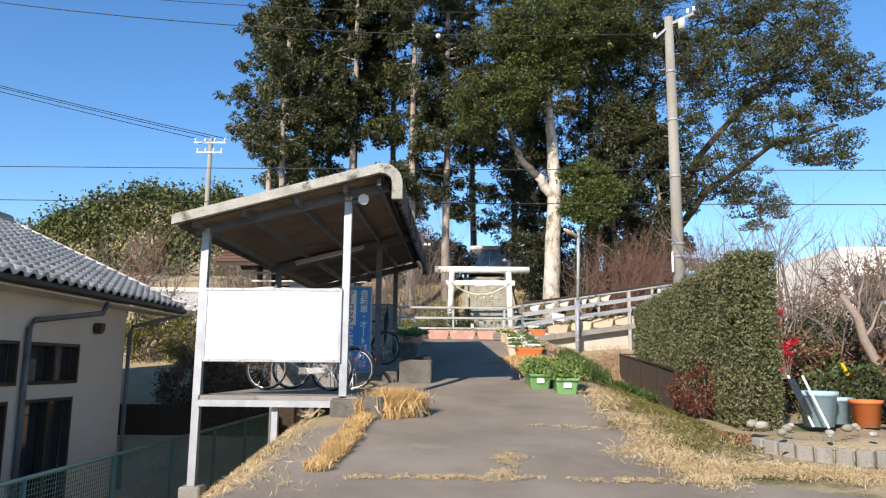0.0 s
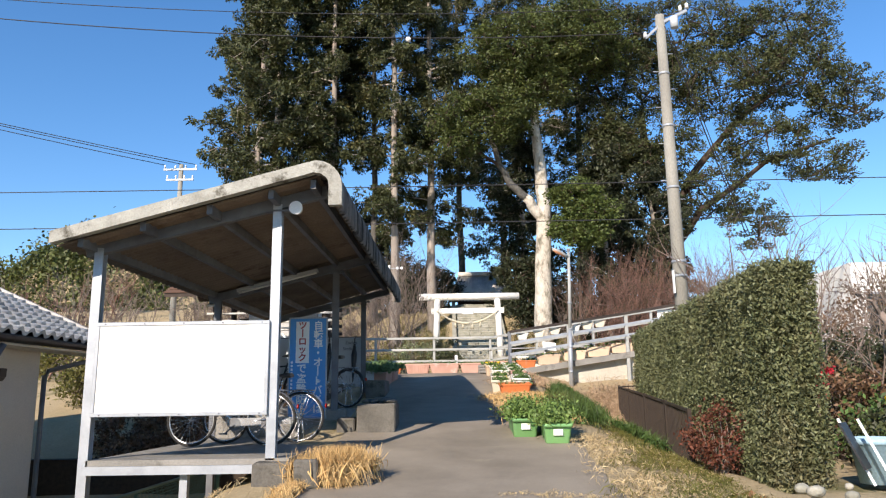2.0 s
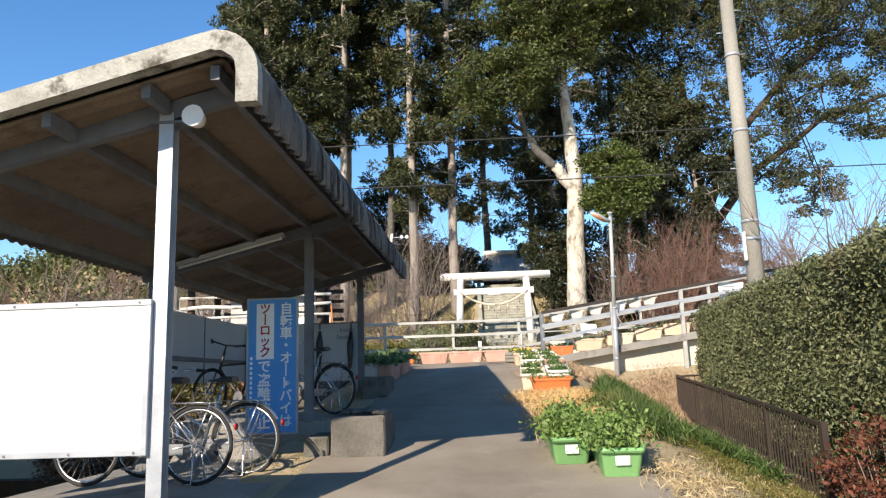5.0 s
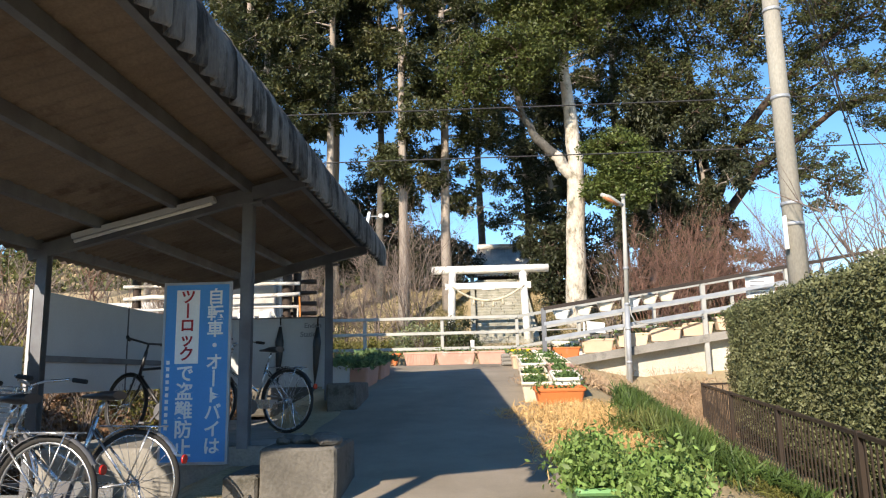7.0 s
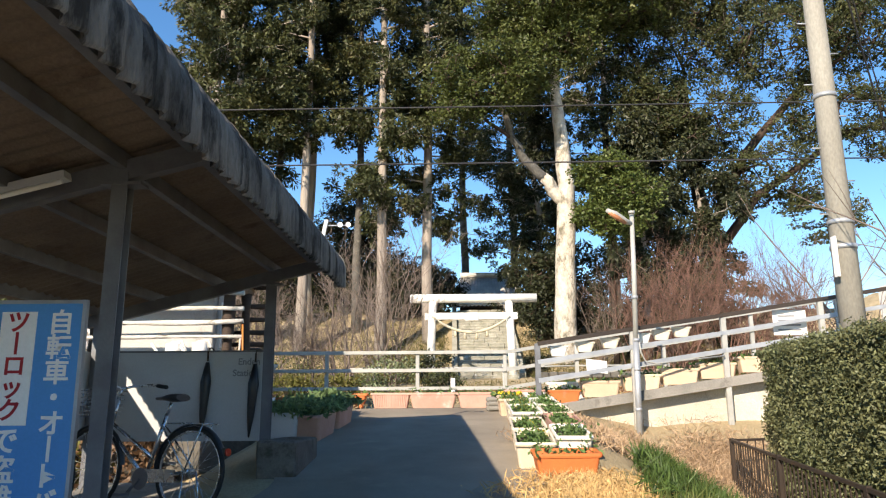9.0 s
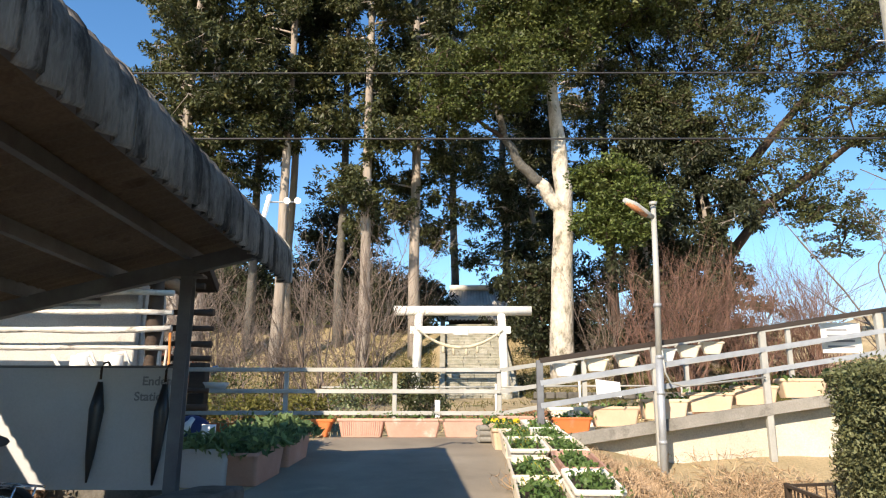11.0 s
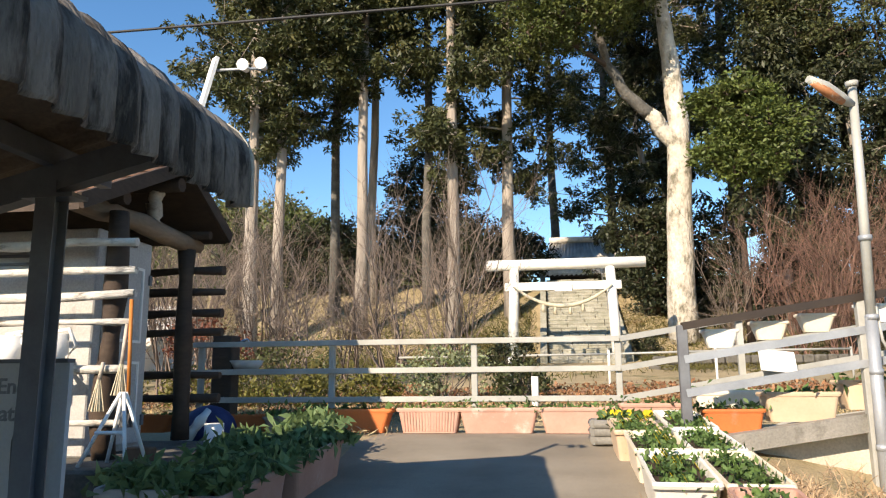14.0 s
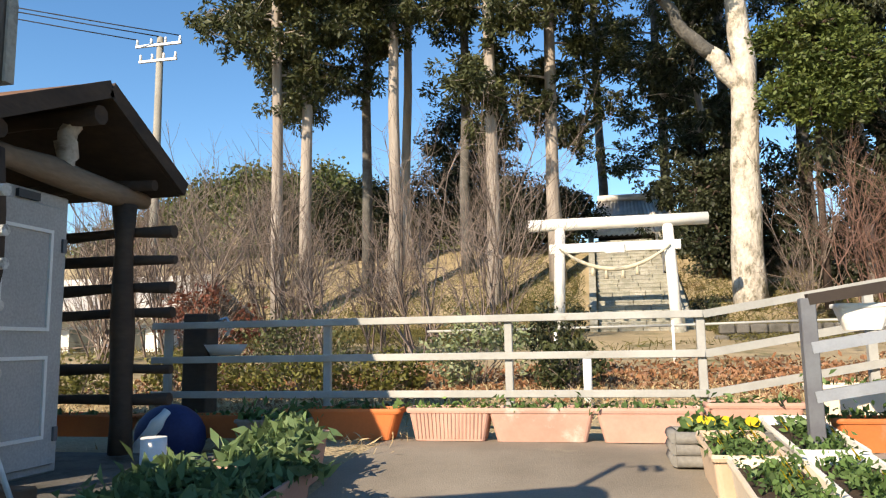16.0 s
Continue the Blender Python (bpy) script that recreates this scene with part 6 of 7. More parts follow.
# green boxes of salad
for i, (x, y, L, t) in enumerate(((1.38, 12.62, 1.05, 90), (1.76, 12.12, 1.05, 88))):
    g = planter(x, y, L, 0.36, 0.26, "greenpot", "green box overflowing with bright young leaves", t, n=5200, plants="salad", leaf=(0.052, 0.024), height=0.085, over=0.30, group="green planters", bow=0.0)
    part("label", boxes(-L / 2 * 0.93 - 0.014, -L / 2 * 0.93 - 0.010, -0.06, 0.06, 0.11, 0.20), M["white"], g, "small white label", local=True)
M["boxleaf"] = leaf_mat("leafy_greens", (0.13, 0.21, 0.085), (0.19, 0.27, 0.115), None, 5.0, 0.4)
# leafy boxes beside the shelter
for i, (x, y, L, W, H, c, t, lab, n) in enumerate(((-1.40, 21.35, 0.95, 0.42, 0.30, "pinkpot", 90, "terracotta box full of broad green leaves", 420), (-1.15, 20.45, 0.95, 0.36, 0.30, "pinkpot", 86, "terracotta box full of broad green leaves", 420),
                                                  (-1.62, 20.35, 0.85, 0.36, 0.30, "greypot", 88, "grey box full of broad green leaves", 380), (-1.25, 19.40, 0.85, 0.40, 0.32, "pinkpot", 84, "pinkish box with dark broad leaves", 420),
                                                  (-1.62, 19.15, 0.50, 0.42, 0.36, "greypanel", 0, "pale grey pot with dark leaves", 260))):
    planter(x, y, L, W, H, c, lab, t, plants="boxleaf", n=int(n * 1.5), leaf=(0.135, 0.048), height=0.05, over=0.26, group="leafy boxes")

# ---- the verge: garden fence, grasses, straw ----


def build_garden_fence():
    f = thing("garden_fence", (4.0, 16.0, 0.75), "low brown aluminium garden fence of thin upright bars", "fence")
    pts = [(3.42, 11.6), (3.70, 13.6), (3.98, 15.9), (4.25, 18.2), (4.50, 20.3)]
    k = 0
    for (x0, y0), (x1, y1) in zip(pts, pts[1:]):
        za, zb = 1.50 + 0.045 * (y0 - 12.5), 1.50 + 0.045 * (y1 - 12.5)
        for dz in (0.0, -0.70):
            bm = bmesh.new()
            beam(bm, (x0, y0, za + dz), (x1, y1, zb + dz), 0.035, 0.035)
            part("fence_rail", bm, M["bronze"], f)
        bm = bmesh.new()
        box(bm, x0 - 0.025, x0 + 0.025, y0 - 0.025, y0 + 0.025, za - 0.95, za + 0.03)
        part("fence_post", bm, M["bronze"], f)
        n = int((y1 - y0) / 0.115)
        for i in range(1, n):
            u = i / n
            x, y, z = x0 + (x1 - x0) * u, y0 + (y1 - y0) * u, za + (zb - za) * u
            bm = bmesh.new()
            beam(bm, (x, y, z - 0.70), (x, y, z), 0.014, 0.014)
            part("fence_bar", bm, M["bronze"], f)
    x, y = pts[-1]
    part("fence_post", boxes(x - 0.025, x + 0.025, y - 0.025, y + 0.025, 0.9, 1.88), M["bronze"], f)
    for dz in (0, -0.7):
        bm = bmesh.new()
        beam(bm, (x, y, 1.85 + dz), (x + 1.2, y + 0.25, 1.87 + dz), 0.035, 0.035)
        part("fence_rail", bm, M["bronze"], f)
    for i in range(1, 10):
        bm = bmesh.new()
        beam(bm, (x + 0.12 * i, y + 0.025 * i, 1.15), (x + 0.12 * i, y + 0.025 * i, 1.85), 0.014, 0.014)
        part("fence_bar", bm, M["bronze"], f)
    return f


build_garden_fence()


def blades(name, spots, per, length, width, spread, m, label, up=1.6, seed=1, category="grass"):
    """Grass as one mesh: tufts at (x, y) spots on the ground."""
    rs = np.random.RandomState(seed)
    cs = []
    for x, y in spots:
        p = rs.normal(size=(per, 2)) * spread + (x, y)
        if y > 23:
            p[:, 1] = np.maximum(p[:, 1], 23.7 + rs.uniform(0, 1, per))
        p[:, 0] = np.where((p[:, 1] > 33) & (p[:, 0] > 0.3) & (p[:, 0] < 3.5), p[:, 0] - 3.4, p[:, 0])
        z = np.array([ground_z(a, b) for a, b in p])
        cs.append(np.stack([p[:, 0], p[:, 1], z + 0.02 + length * 0.33], 1))
    v, f = leaves(np.concatenate(cs), length, width, -up, seed)
    return tagged(array_mesh(name, v, f, M[m]), label, category, kind="stuff")


rs1 = np.random.RandomState(21)
line = lambda a, b, n, j: [(a[0] + (b[0] - a[0]) * u + rs1.normal() * j, a[1] + (b[1] - a[1]) * u + rs1.normal() * j) for u in rs1.uniform(0, 1, n)]
blades("lush_grass", line((2.35, 13.2), (3.0, 18.6), 78, 0.17), 64, 0.38, 0.016, 0.085, "grassleaf", "long green tufts of border grass on the verge", 1.2, 2)
blades("lush_grass", line((3.15, 12.3), (3.8, 17.5), 20, 0.10), 46, 0.32, 0.018, 0.07, "grassleaf", "green grass tufts along the garden fence", 1.0, 3)
blades("dry_grass", line((2.5, 7.2), (3.2, 12.5), 130, 0.38), 22, 0.08, 0.007, 0.12, "straw", "short dry yellow grass on the verge", 0.4, 4)
blades("short_grass", line((2.7, 7.6), (3.3, 14.5), 330, 0.34), 24, 0.10, 0.009, 0.12, "olive", "short grey-green grass on the verge", 0.6, 24)
blades("dry_grass", line((2.1, 6.7), (2.2, 12.0), 90, 0.10), 26, 0.10, 0.008, 0.10, "straw", "dry straw along the edge of the lane", 0.2, 5)
blades("dry_grass", line((2.2, 6.9), (4.4, 6.6), 190, 0.13), 70, 0.048, 0.006, 0.09, "straw", "band of dry straw beside the road", 0.1, 6)
blades("dry_grass", line((1.9, 7.7), (2.15, 6.4), 60, 0.14), 80, 0.065, 0.006, 0.10, "straw", "heap of dry straw at the lane's edge", 0.2, 7)
blades("dry_grass", line((1.75, 13.4), (1.75, 16.5), 260, 0.22), 46, 0.17, 0.010, 0.12, "goldstraw", "dry orange straw beside the planters", 0.4, 8)
blades("dry_grass", line((2.5, 19.2), (4.9, 21.0), 560, 0.48), 40, 0.24, 0.011, 0.16, "brownstraw", "dry brown grass heap below the ramp", 0.5, 9)
blades("dry_grass", line((-1.22, 6.5), (-1.12, 9.4), 90, 0.045), 60, 0.13, 0.008, 0.038, "goldstraw", "dry straw tufts along the lane", 1.4, 10)
blades("dry_grass", line((-0.92, 9.52), (-0.62, 9.7), 46, 0.07), 130, 0.40, 0.010, 0.06, "goldstraw", "dry straw tuft beside broken kerb", 2.2, 11)
blades("dry_grass", line((-1.95, 6.0), (-2.2, 9.5), 150, 0.24), 26, 0.09, 0.007, 0.12, "straw", "dry yellow grass on the bank", 0.5, 12)
blades("dry_grass", line((0.42, 6.45), (0.5, 7.4), 22, 0.05), 60, 0.030, 0.006, 0.045, "straw", "dry moss in a crack of the asphalt", 0.0, 13, "moss")
blades("dry_grass", line((-0.9, 6.42), (1.9, 6.42), 70, 0.04), 40, 0.028, 0.006, 0.035, "straw", "dry moss along the road joint", 0.0, 14, "moss")
blades("dry_grass", line((0.95, 9.0), (1.7, 8.8), 20, 0.05), 30, 0.026, 0.006, 0.035, "straw", "dry moss in a crack of the asphalt", 0.0, 15, "moss")
blades("leaf_litter", line((-6, 26.5), (9, 27.5), 420, 1.0), 22, 0.10, 0.05, 0.35, "leaflitter", "brown fallen leaves behind the fence", 0.0, 16, "leaves")
blades("dry_grass", line((-8, 24.5), (9, 25.5), 700, 0.9), 24, 0.13, 0.010, 0.25, "straw", "dry grass behind the terrace fence", 0.4, 17)
blades("bank_grass", line((-12, 36.5), (14, 37.5), 1350, 2.2), 24, 0.24, 0.020, 0.35, "bankgrass", "mossy yellow-green grass on the bank", 0.6, 18)
blades("bank_grass", line((-14, 41), (14, 41), 1050, 2.2), 22, 0.28, 0.022, 0.40, "bankgrass", "mossy yellow-green grass on the bank", 0.6, 19)


def clump(name, x, y, rx, ry, h, m, n, size, label, seed, z0=None, droop=0.0, category="shrub"):
    """A low leafy shrub of overlapping tufts on short stems."""
    z0 = ground_z(x, y) if z0 is None else z0
    t = thing(name, (x, y, z0), label, category)
    rs = np.random.RandomState(seed)
    cs, lines = [], []
    k = max(6, n // 60)
    for _ in range(k):
        d = rs.normal(size=3)
        d /= np.linalg.norm(d)
        c = np.array([x, y, z0 + h * 0.5]) + d * np.array([rx, ry, h * 0.48]) * rs.uniform(0.4, 1.0) ** 0.5
        cs.append(c + rs.normal(size=(60, 3)) * min(rx, h) * 0.14)
        lines.append(((x + rs.normal() * rx * 0.2, y + rs.normal() * ry * 0.2, z0 - 0.05), c, 0.012, 0.004))
    v, f = twigs(lines, 3)
    tagged(array_mesh("stem_growth", v, f, M["twig"], t), kind="stuff")
    v, f = leaves(np.concatenate(cs), size, size * 0.5, droop, seed)
    tagged(array_mesh("foliage", v, f, M[m], t), kind="stuff")
    return t


clump("red_shrub", 3.55, 10.9, 0.42, 0.55, 0.85, "redleaf", 2600, 0.05, "clipped red-brown shrub at the end of the garden fence", 71)
for i, (x, y, rx, h, m) in enumerate(((-6.2, 25.4, 0.8, 0.6, "olive"), (-4.6, 25.8, 0.9, 0.6, "olive"), (-3.1, 25.7, 0.7, 0.55, "olive"), (-2.0, 26.2, 0.6, 0.5, "olive"), (-0.9, 26.6, 0.7, 0.95, "whitebloom"), (0.3, 26.2, 0.5, 0.7, "oakleaf"), (-7.8, 25.8, 0.9, 0.9, "oakleaf"), (0.2, 27.5, 0.5, 1.1, "darkleaf"), (-3.9, 27.5, 0.9, 1.0, "oakleaf"), (3.9, 39.2, 0.5, 0.8, "darkleaf"))):
    clump("low_shrub", x, y, rx, 0.5, h, m, 1500, 0.075, "low olive-green shrub behind the terrace fence" if m == "olive" else "leafy green shrub behind the terrace fence", 80 + i)
clump("maple_shrub", -5.4, 27.6, 0.8, 0.6, 1.7, "redleaf", 1500, 0.08, "red-leaved shrub among the bare bushes", 95)

# ---- garden on the right ----


def build_stone_ring():
    g = thing("block_edging", (3.9, 7.4, 0.6), "curved edging of small concrete blocks round a bed", "edging")
    for i in range(15):
        a = radians(200 + i * 10)
        x, y = 4.05 + 1.0 * math.cos(a), 8.05 + 0.85 * math.sin(a)
        m = pose(x, y, ground_z(x, y) + 0.06, 0, 0, math.degrees(a) + 90)
        part("block", boxes(-0.075, 0.075, -0.04, 0.04, -0.08, 0.09, m, bevel=0.015), M["concrete"], g)
    return g


build_stone_ring()
bm = bmesh.new()
rows = []
for i in range(12):
    row = []
    for k in range(9):
        x, y = 3.1 + 0.35 * i, 7.35 + 0.45 * k
        row.append(bm.verts.new((x, y, ground_z(x, y) - 0.08 + (0.18 + 0.09 * lump(x, y, 2.0)) * min(1, k, 8 - k, i, 11 - i))))
    rows.append(row)
for a, b in zip(rows, rows[1:]):
    for k in range(8):
        bm.faces.new((a[k], b[k], b[k + 1], a[k + 1])).smooth = True
tagged(part("garden_bed", bm, M["ground"]), "raised bed of soil and dead leaves", "ground", kind="structure")
rs2 = random.Random(9)
for i in range(16):
    x, y = rs2.uniform(3.3, 5.6), rs2.uniform(7.6, 9.2)
    bm = bmesh.new()
    s = rs2.uniform(0.03, 0.06)
    bmesh.ops.create_icosphere(bm, subdivisions=2, radius=1.0, matrix=pose(x, y, ground_z(x, y) + 0.2 + s * 0.3, 0, 0, rs2.uniform(0, 90)) @ Matrix.Diagonal((s * 1.3, s, s * 0.8, 1)))
    for v in bm.verts:
        v.co += v.normal * 0.02 * lump(v.co.x * 9, v.co.y * 9 + v.co.z * 7)
    tagged(part("stone", bm, M["stone"], smooth=True), "rounded stone lying on the garden bed", "stone", "garden stones")


def pot(x, y, r, h, colour, label, name="flower_pot", z=None):
    z = ground_z(x, y) + 0.16 if z is None else z
    p = thing(name, (x, y, z), label, "pot", "garden pots")
    bm = bmesh.new()
    n = 20
    prof = [(r * 0.74, 0), (r * 0.95, h * 0.86), (r * 1.05, h * 0.87), (r * 1.05, h), (r * 0.96, h), (r * 0.92, h * 0.85)]
    rings = [[bm.verts.new((x + q * math.cos(2 * math.pi * k / n), y + q * math.sin(2 * math.pi * k / n), z + zz)) for k in range(n)] for q, zz in prof]
    for a, b in zip(rings, rings[1:]):
        for k in range(n):
            bm.faces.new((a[k], a[(k + 1) % n], b[(k + 1) % n], b[k])).smooth = True
    bm.faces.new(rings[0][::-1])
    part("body", bm, M[colour], p)
    bm = bmesh.new()
    bm.faces.new([bm.verts.new((x + r * 0.9 * math.cos(2 * math.pi * k / n), y + r * 0.9 * math.sin(2 * math.pi * k / n), z + h * 0.86)) for k in range(n)])
    part("soil", bm, M["soil"], p)
    return p


pot(4.62, 9.6, 0.24, 0.44, "paleblue", "pale blue plastic tub in the garden", "tub")
pot(5.05, 10.0, 0.20, 0.34, "paleblue", "blue plastic bucket in the garden", "bucket")
pot(5.2, 9.55, 0.19, 0.34, "terracotta", "orange plant pot in the garden")
pot(5.55, 9.45, 0.18, 0.30, "black", "black plant pot in the garden")
pot(5.9, 9.6, 0.2, 0.32, "terracotta", "terracotta plant pot in the garden")
ch = thing("folding_chair", (4.45, 9.3, 0.75), "folded aluminium garden chair leaning by the hedge", "chair")
for dx in (0.0, 0.34):
    bm = bmesh.new()
    beam(bm, (4.20 + dx * 0.3, 9.45 - dx * 0.5, 1.42), (4.40 + dx * 0.3, 9.28 - dx * 0.5, 0.80), 0.022, 0.022)
    part("frame_bar", bm, M["white"], ch)
bm = bmesh.new()
beam(bm, (4.22, 9.42, 1.38), (4.36, 9.3, 0.95), 0.24, 0.02)
part("seat", bm, M["black"], ch)
clump("garden_shrub", 5.6, 11.0, 0.7, 0.5, 0.7, "oakleaf", 1500, 0.07, "dark green leafy plants in the garden", 101)
clump("garden_shrub", 6.6, 12.5, 0.9, 0.6, 0.9, "potleaf", 1600, 0.09, "pale green leafy plants in the garden", 102)
clump("camellia", 5.5, 12.4, 0.20, 0.2, 1.3, "redflower", 900, 0.05, "slender shrub with red flowers behind the hedge", 103, z0=ground_z(5.5, 12.4) + 0.7)
clump("garden_shrub", 8.2, 14.0, 1.0, 0.8, 1.6, "twigleaf", 1800, 0.07, "brown withered shrub in the garden", 104)
for i, (x, y, rx, h, m) in enumerate(((7.4, 13.6, 0.9, 1.3, "twigleaf"), (9.0, 15.5, 1.3, 1.7, "darkleaf"), (7.9, 16.5, 1.2, 1.9, "darkleaf"), (6.9, 14.2, 0.8, 1.3, "oakleaf"), (10.6, 16.0, 1.4, 1.8, "oakleaf"), (6.4, 11.9, 0.7, 0.7, "darkleaf"), (7.6, 11.2, 0.9, 0.6, "oakleaf"), (11.0, 18.5, 1.6, 2.2, "oakleaf"), (12.6, 22.5, 1.8, 2.6, "twigleaf"), (15.2, 24.5, 2.0, 2.8, "oakleaf"), (9.6, 21.0, 1.6, 2.2, "twigleaf"), (6.3, 10.6, 0.5, 0.5, "oakleaf"))):
    clump("garden_shrub", x, y, rx, rx * 0.8, h, m, 4200, 0.10, "brown withered shrub in the garden" if m == "twigleaf" else "dark green leafy shrub in the garden", 210 + i)
bm = bmesh.new()
beam(bm, (6.3, 12.2, 1.6), (6.55, 12.2, 1.05), 0.05, 0.05)
tagged(part("yellow_pole", bm, M["yellow"]), "short yellow pole leaning in the garden", "pole")
for i, (x, y, h, st, m) in enumerate(((6.4, 12.6, 2.2, 3, "twig"), (7.4, 13.4, 2.4, 3, "twig"), (8.8, 14.0, 3.2, 6, "twig"), (7.6, 18.0, 3.6, 6, "twig"), (10.5, 19.0, 3.8, 6, "twig"), (13, 22, 4.2, 7, "twig"), (9.8, 25.0, 4.6, 7, "twig"), (12.2, 27.0, 5.0, 8, "twig"), (15.5, 27.0, 4.6, 8, "twig"), (18, 30, 5, 8, "twig"), (6.4, 15.5, 2.4, 5, "twig"))):
    bare_shrub(x, y, h, 120 + i, st, "bare_tree", m, "leafless garden tree with tangled branches", 3, 0.42, 0.045, kids=(2, 4))
bm = bmesh.new()
for i in range(26):
    rs = random.Random(i)
    x, y = 6.9 + rs.uniform(-0.12, 0.12), 11.3 + rs.uniform(-0.1, 0.1)
    beam(bm, (x, y, 0.7), (x + rs.uniform(-0.2, 0.2), y, 0.7 + rs.uniform(1.0, 1.7)), 0.03, 0.006)
tagged(part("leek_clump", bm, M["salad"]), "tall upright pale green leaf blades in the garden", "plant")


def far_house(x0, x1, y0, y1, z0, z1, wall_m, label, roof=True, windows=3):
    h = thing("far_house", ((x0 + x1) / 2, y0, z0), label, "house", "far houses")
    part("wall", boxes(x0, x1, y0, y1, z0, z1), M[wall_m], h)
    for i in range(windows):
        a = x0 + (x1 - x0) * (i + 0.25) / windows
        w = part("window", boxes(a, a + (x1 - x0) * 0.5 / windows, y0 - 0.03, y0 - 0.004, z0 + (z1 - z0) * 0.40, z0 + (z1 - z0) * 0.75), M["glass"], h)
        part("frame_bar", boxes(a - 0.06, a + (x1 - x0) * 0.5 / windows + 0.06, y0 - 0.05, y0 - 0.01, z0 + (z1 - z0) * 0.75, z0 + (z1 - z0) * 0.75 + 0.07), M["galv"], w)
    if roof:
        ym, zr = (y0 + y1) / 2, z1 + (y1 - y0) * 0.22
        n = int((x1 - x0 + 1.2) / 0.1)
        rows = []
        for i in range(n + 1):
            x, w = x0 - 0.6 + 0.1 * i, 0.04 * math.sin(2 * math.pi * i / 3)
            rows.append([(x, y0 - 0.6, z1 - 0.1 + w), (x, ym, zr + w), (x, y1 + 0.6, z1 - 0.1 + w)])
        bm = shell(rows, (0, 0, -0.1))
        part("roof", bm, M["tile"], h, "grey tiled roof")
        bm = bmesh.new()
        tube(bm, (x0 - 0.6, ym, zr + 0.1), (x1 + 0.6, ym, zr + 0.1), 0.16)
        part("ridge", bm, M["tile"], h)
    return h


far_house(14.2, 21.0, 27.0, 33.0, 1.6, 6.0, "white", "white walled building beyond the garden", roof=False, windows=4)
far_house(-24, -15, 48, 56, 3.0, 5.6, "plaster", "low house with grey tiled roof beyond the shrubs")
far_house(-15.0, -10.5, 34, 38, 2.4, 4.1, "white", "low white house with grey tiled roof beyond the shrubs")
far_house(-40, -30, 60, 68, 3.0, 6.4, "plaster", "far house with grey tiled roof below the hill")

# ---- poles' fittings, lines ----
for z in (4.4, 4.75, 6.6, 8.2, 9.6):
    bm = bmesh.new()
    r = 0.185 - 0.07 * (z - 0.9) / 10.3
    tube(bm, (5.92, 19.4, z), (5.92, 19.4, z + 0.06), r + 0.012, n=16)
    part("band", bm, M["galv"], big_pole)
for i in range(12):
    z = 4.9 + 0.48 * i
    s = 1 if i % 2 else -1
    bm = bmesh.new()
    tube(bm, (5.92 + s * 0.1, 19.4, z), (5.92 + s * 0.27, 19.4, z), 0.010, n=6)
    part("step_bolt", bm, M["galv"], big_pole)
part("sign_plate", boxes(5.70, 5.73, 19.2, 19.3, 4.0, 4.55), M["white"], big_pole)
bm = bmesh.new()
beam(bm, (5.5, 19.35, 10.6), (5.95, 19.35, 11.0), 0.06, 0.06)
beam(bm, (5.9, 19.35, 11.0), (6.6, 19.35, 11.35), 0.07, 0.07)
part("cross_arm", bm, M["galv"], big_pole)
for x, z in ((5.5, 10.62), (6.45, 11.35), (6.62, 11.42)):
    bm = bmesh.new()
    tube(bm, (x, 19.35, z), (x, 19.35, z + 0.14), 0.05, 0.035, 10)
    part("insulator", bm, M["white"], big_pole)
bm = bmesh.new()
tube(bm, (6.25, 19.3, 10.85), (6.25, 19.3, 11.15), 0.10, n=12)
part("canister", bm, M["greypanel"], big_pole)

lpole = thing("utility_pole", (-13.4, 38.0, 2.5), "slim concrete utility pole with two cross arms", "utility pole")
bm = bmesh.new()
tube(bm, (-13.4, 38.0, 2.2), (-13.4, 38.0, 13.6), 0.17, 0.11, 12)
part("shaft", bm, M["pole"], lpole)
for z, w in ((13.3, 0.85), (12.75, 0.7)):
    bm = bmesh.new()
    beam(bm, (-13.4 - w, 37.9, z), (-13.4 + w, 37.9, z), 0.08, 0.08)
    arm = part("cross_arm", bm, M["galv"], lpole)
    for k in range(4):
        bm = bmesh.new()
        x = -13.4 - w + 0.05 + k * (2 * w - 0.1) / 3
        tube(bm, (x, 37.9, z + 0.04), (x, 37.9, z + 0.24), 0.05, 0.035, 8)
        part("insulator", bm, M["white"], arm)


def cable(pts, label, r=0.012):
    bm = bmesh.new()
    bent(bm, pts, r, 5)
    return tagged(part("overhead_cable", bm, M["cable"]), label, "cable", "overhead cables")


for dz, x in ((0.0, -0.8), (0.05, 0.0), (0.0, 0.8)):
    cable(bez((-13.4 + x, 37.9, 13.55 + dz), (-46, 22, 19.0 + dz), 16, 0.5), "thin dark power line to the distant pole", 0.02)
cable(bez((-60, 21.3, 8.0), (60, 20.9, 7.95), 40, 0.7), "dark overhead line crossing before the trees", 0.013)
cable(bez((-60, 21.0, 6.9), (60, 20.6, 6.85), 40, 0.7), "dark overhead line crossing before the trees", 0.013)
cable(bez((5.5, 19.35, 10.75), (-16.0, 17.5, 11.3), 24, 0.55), "overhead line from the pole across the lane", 0.013)
cable(bez((6.45, 19.35, 11.5), (-16.0, 17.9, 11.9), 24, 0.55), "overhead line from the pole across the lane", 0.010)
cable(bez((6.0, 19.3, 10.9), (9.0, 22.8, 6.2), 12, 0.1), "slanting stay line from the pole", 0.016)
cable(bez((6.1, 19.3, 10.85), (9.1, 22.8, 6.2), 12, 0.16), "slanting stay line from the pole", 0.012)
bm = bmesh.new()
bmesh.ops.create_icosphere(bm, subdivisions=2, radius=0.07, matrix=Matrix.Translation((-0.55, 18.83, 10.42)))
